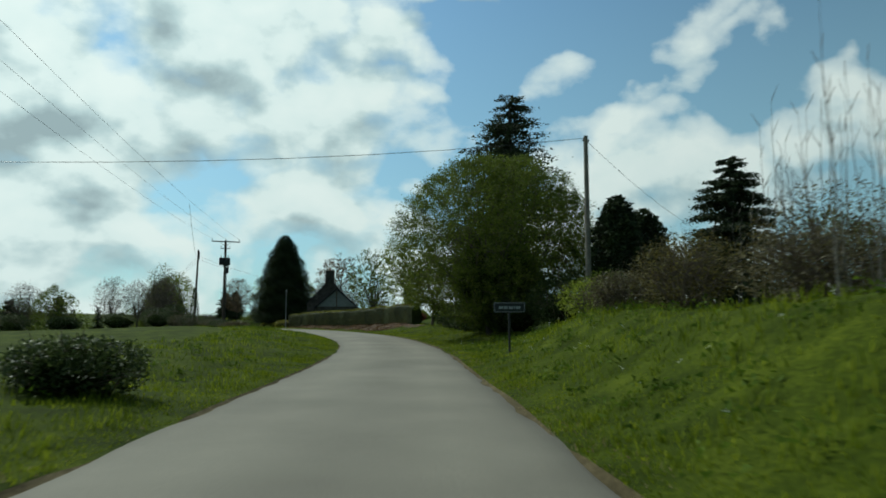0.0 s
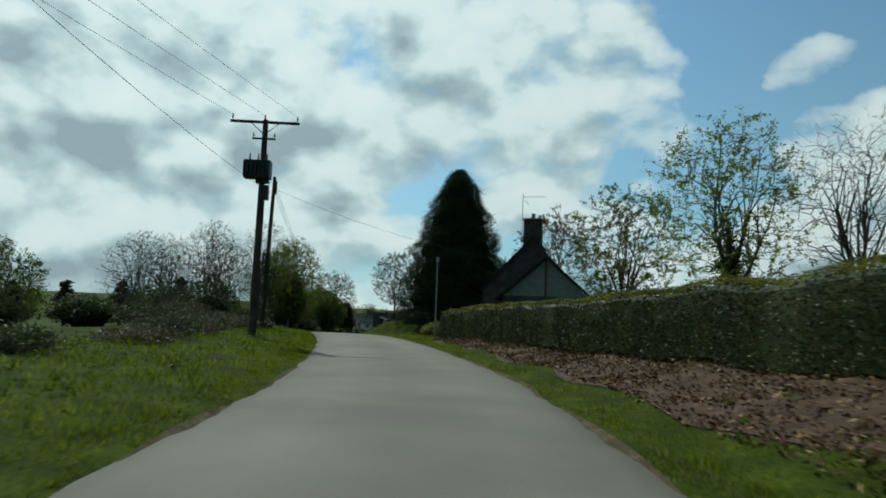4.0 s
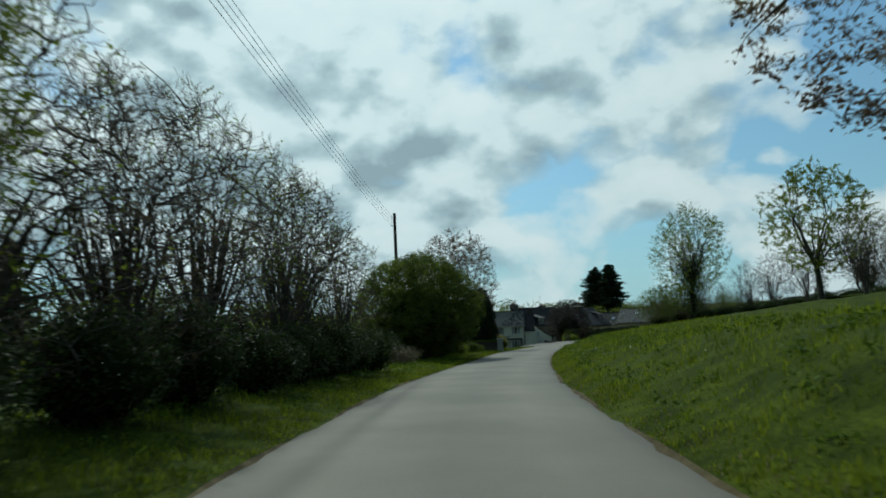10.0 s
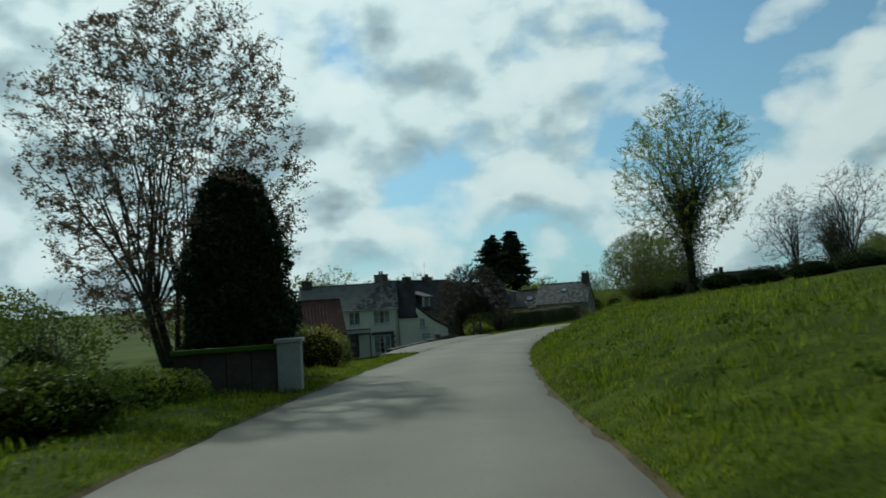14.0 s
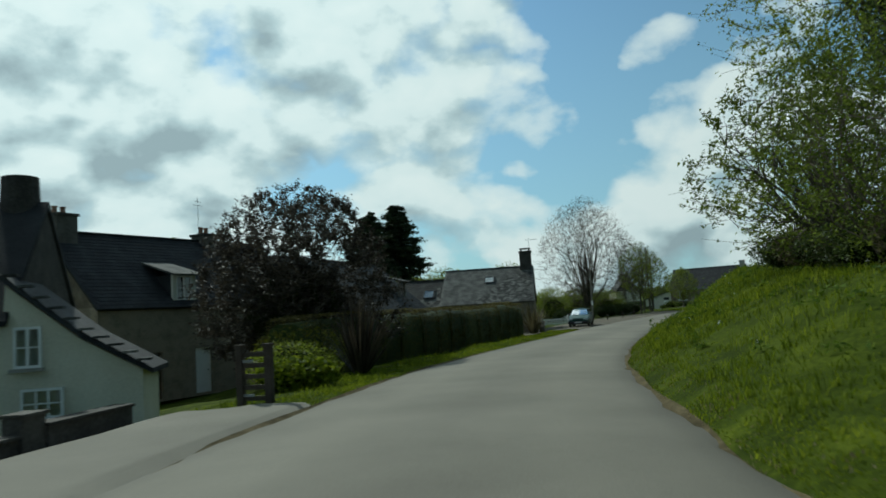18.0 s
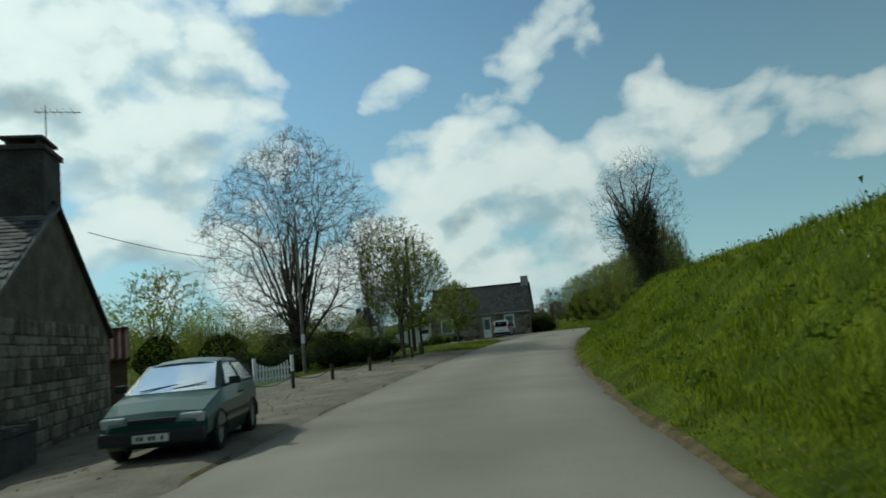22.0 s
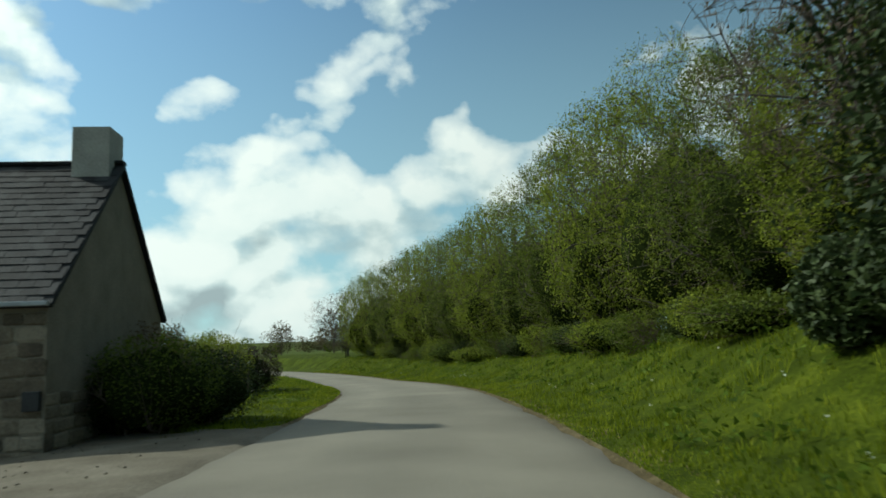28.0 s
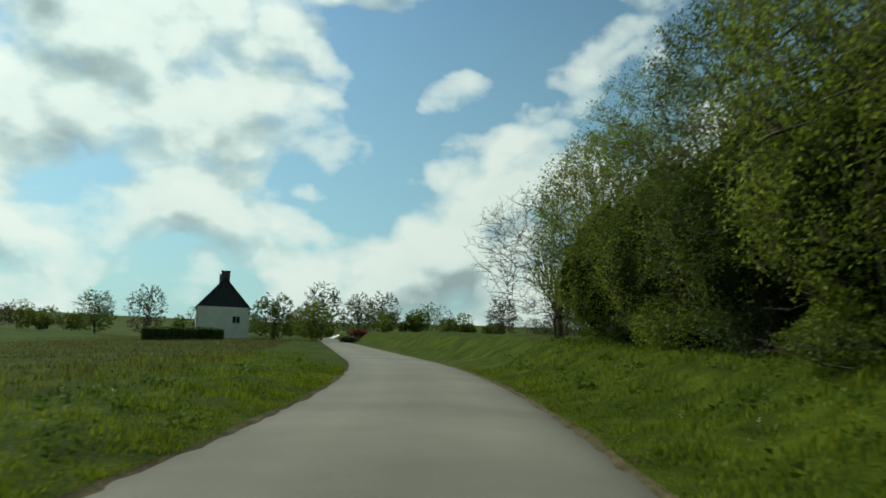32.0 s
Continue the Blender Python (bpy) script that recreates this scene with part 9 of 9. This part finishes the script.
grass_patch(19.15, 22.4, -1, 0.0, 3.0, 260, "mown grass strip before a hedge", GRASS, 0.08, 7, 0.008)
grass_patch(24.9, 27.2, -1, 2.0, 11.0, 90, "short lawn grass with bare patches", GRASS, 0.08, 8, 0.01)
grass_patch(29.2, 31.8, -1, 1.6, 8.5, 90, "short mown lawn grass", GRASS, 0.07, 9, 0.01)
grass_patch(10.4, 20, 1, 5.5, 14.0, 22, "field grass on the slope", GRASS, 0.3, 10, 0.018)
grass_patch(-0.6, 35, 1, -0.08, 0.5, 150, "dry grass along the tar", DRY_GRASS, 0.13, 11, 0.008)
grass_patch(-0.6, 35, -1, 0.0, 0.4, 45, "dry grass along the tar", DRY_GRASS, 0.12, 12, 0.009, skip=GAPS_L)
grass_patch(19.5, 28.5, 1, 0.6, 7.5, 190, "rough grass hanging over the high bank", GRASS, 0.28, 13, 0.009)


grass_patch(30.4, 44, -1, 5.0, 30.0, 16, "brown seeding meadow grass", MEADOW, 0.3, 16, 0.02)

for side, gaps, seed in ((1, GAPS_R[1:], 14), (-1, GAPS_L, 15)):
    grass_patch(-0.6, 35, side, 0.02, 0.7, 420, "short thick grass creeping over the tar's edge", GRASS, 0.15, seed, 0.007, skip=gaps)


def beside(i, d, rng):
    """Places d beside the line, between sample i and the next."""
    f = rng.uniform(0, 1, len(i))[:, None]
    xy = LINE[i, :2] * (1 - f) + LINE[i + 1, :2] * f + SIDE[i] * d[:, None]
    return xy


def weeds(t0, t1, side, o0, o1, n, label, seed, size=0.07, height=0.28, material=None):
    """Clumps of broad-leaved weeds as one mass."""
    rng = np.random.default_rng(seed)
    i0, i1 = [int(np.argmin(np.abs(CLOCK - t))) for t in (t0, t1)]
    pts = []
    for k in range(n):
        i = int(rng.integers(i0, i1))
        e = keyed(CLOCK[i], EDGES, 2) if side > 0 else keyed(CLOCK[i], EDGES, 1)
        d = side * (e + rng.uniform(o0, o1))
        z = float(level(np.array([i]), np.array([d]))[0])
        c = np.array([*beside(np.array([i]), np.array([d]), rng)[0], z])
        m_ = int(rng.integers(14, 34))
        r = height * rng.uniform(0.5, 1.3)
        p = rng.normal(size=(m_, 3)) * np.array([r * 0.7, r * 0.7, r * 0.4])
        p[:, 2] = np.abs(p[:, 2]) + 0.03
        pts.append(c + p)
    v, f = leaf_cards(np.concatenate(pts), None, size, seed, 0.02)
    tagged(part("weeds", (v, f), material or WEED), label, "weeds", kind="stuff")


weeds(-0.4, 2.6, 1, 0.8, 5.0, 150, "nettles and docks on the bank", 600)
weeds(-0.4, 7.6, -1, 1.4, 6.0, 170, "docks and thistles in the verge", 601)
weeds(10.4, 20.0, 1, 0.5, 5.0, 260, "docks and hogweed on the bank", 602)
weeds(20.0, 29.0, 1, 0.8, 7.0, 420, "nettles and cow parsley on the high bank", 603, 0.08, 0.36)
weeds(29.0, 35.0, 1, 1.5, 6.0, 200, "cow parsley and nettles under the hedgerow", 604, 0.08, 0.36)
weeds(9.0, 15.6, -1, 0.9, 4.0, 160, "ivy and docks below the hedge", 605)
weeds(29.8, 35.0, -1, 0.6, 4.0, 90, "docks along the field edge", 606)


def flowers(t0, t1, side, o0, o1, n, label, material, seed, size=0.035, lift=0.3):
    rng = np.random.default_rng(seed)
    i0, i1 = [int(np.argmin(np.abs(CLOCK - t))) for t in (t0, t1)]
    i = rng.integers(i0, i1, n)
    e = keyed(CLOCK[i], EDGES, 2) if side > 0 else keyed(CLOCK[i], EDGES, 1)
    d = side * (e + rng.uniform(o0, o1, n))
    z = level(i, d) + lift * rng.uniform(0.5, 1.2, n)
    p = np.column_stack([beside(i, d, rng), z])
    p = np.repeat(p, 4, 0)
    v, f = leaf_cards(p, None, size * 0.6, seed, 0.02)
    tagged(part("flowers", (v, f), material), label, "flowers", kind="stuff")


flowers(-0.3, 2.5, 1, 1.0, 4.5, 60, "white stitchwort in the bank", FLOWER, 620)
flowers(19.0, 29.0, 1, 1.0, 5.0, 45, "white cow parsley heads on the bank", FLOWER, 621, 0.045)
flowers(20.0, 23.5, 1, 1.2, 4.0, 90, "yellow celandines on the bank", DANDELION, 622, 0.03, 0.15)
flowers(29.0, 33.0, 1, 1.0, 4.5, 26, "white flowers along the verge", FLOWER, 623, 0.045)
flowers(30.0, 35.0, -1, 1.5, 8.0, 30, "pale dandelion clocks in the field", FLOWER, 624, 0.035, 0.25)
flowers(0.0, 12.0, -1, 0.8, 5.0, 50, "daisies in the verge", FLOWER, 625, 0.025, 0.12)
flowers(11.0, 18.0, 1, 1.0, 7.0, 50, "pale dandelion clocks on the slope", FLOWER, 626, 0.035, 0.25)
# bark chips on the mulch bed
rng = np.random.default_rng(640)
n = 15000
i = rng.integers(int(np.argmin(np.abs(CLOCK - 4.4))), int(np.argmin(np.abs(CLOCK - 7.35))), n)
u = (CLOCK[i] - 3.55) / 3.8
d = (keyed(CLOCK[i], EDGES, 2) + 1.4) + rng.uniform(0, 1, n) * (7.2 - 1.6 * u - keyed(CLOCK[i], EDGES, 2) - 1.4)
p = np.column_stack([beside(i, d, rng), level(i, d) + 0.05])
v, f = leaf_cards(p, None, 0.06, 641, 0.03)
tagged(part("bark_chips", (v, f), CHIP), "loose bark chips and dead leaves on the bed", "mulch", kind="stuff")
# pebbles and litter of leaves by the gravel and the tar's edge
for t0, t1, d0, d1, n, mt, lab in ((22.6, 25.2, -9.0, -4.4, 900, GRAVEL, "loose pebbles on the parking strip"), (27.0, 29.2, -14.0, -4.4, 900, GRAVEL, "loose pebbles in the yard")):
    rng = np.random.default_rng(int(t0 * 10))
    i = rng.integers(int(np.argmin(np.abs(CLOCK - t0))), int(np.argmin(np.abs(CLOCK - t1))), n)
    d = rng.uniform(d0, d1, n)
    c = np.column_stack([beside(i, d, rng), level(i, d) + 0.065])
    s = rng.uniform(0.012, 0.03, n)
    o = np.array([[1, 0, 0], [-1, 0, 0], [0, 1, 0], [0, -1, 0], [0, 0, 0.7], [0, 0, -0.7]])
    v = (c[:, None] + o[None] * s[:, None, None] * rng.uniform(0.7, 1.3, (n, 6, 1))).reshape(-1, 3)
    tri_ = np.array([[0, 2, 4], [2, 1, 4], [1, 3, 4], [3, 0, 4], [2, 0, 5], [1, 2, 5], [3, 1, 5], [0, 3, 5]])
    f = (tri_[None] + (np.arange(n) * 6)[:, None, None]).reshape(-1, 3)
    tagged(part("pebbles", (v, f), mt), lab, "pebbles", kind="stuff")
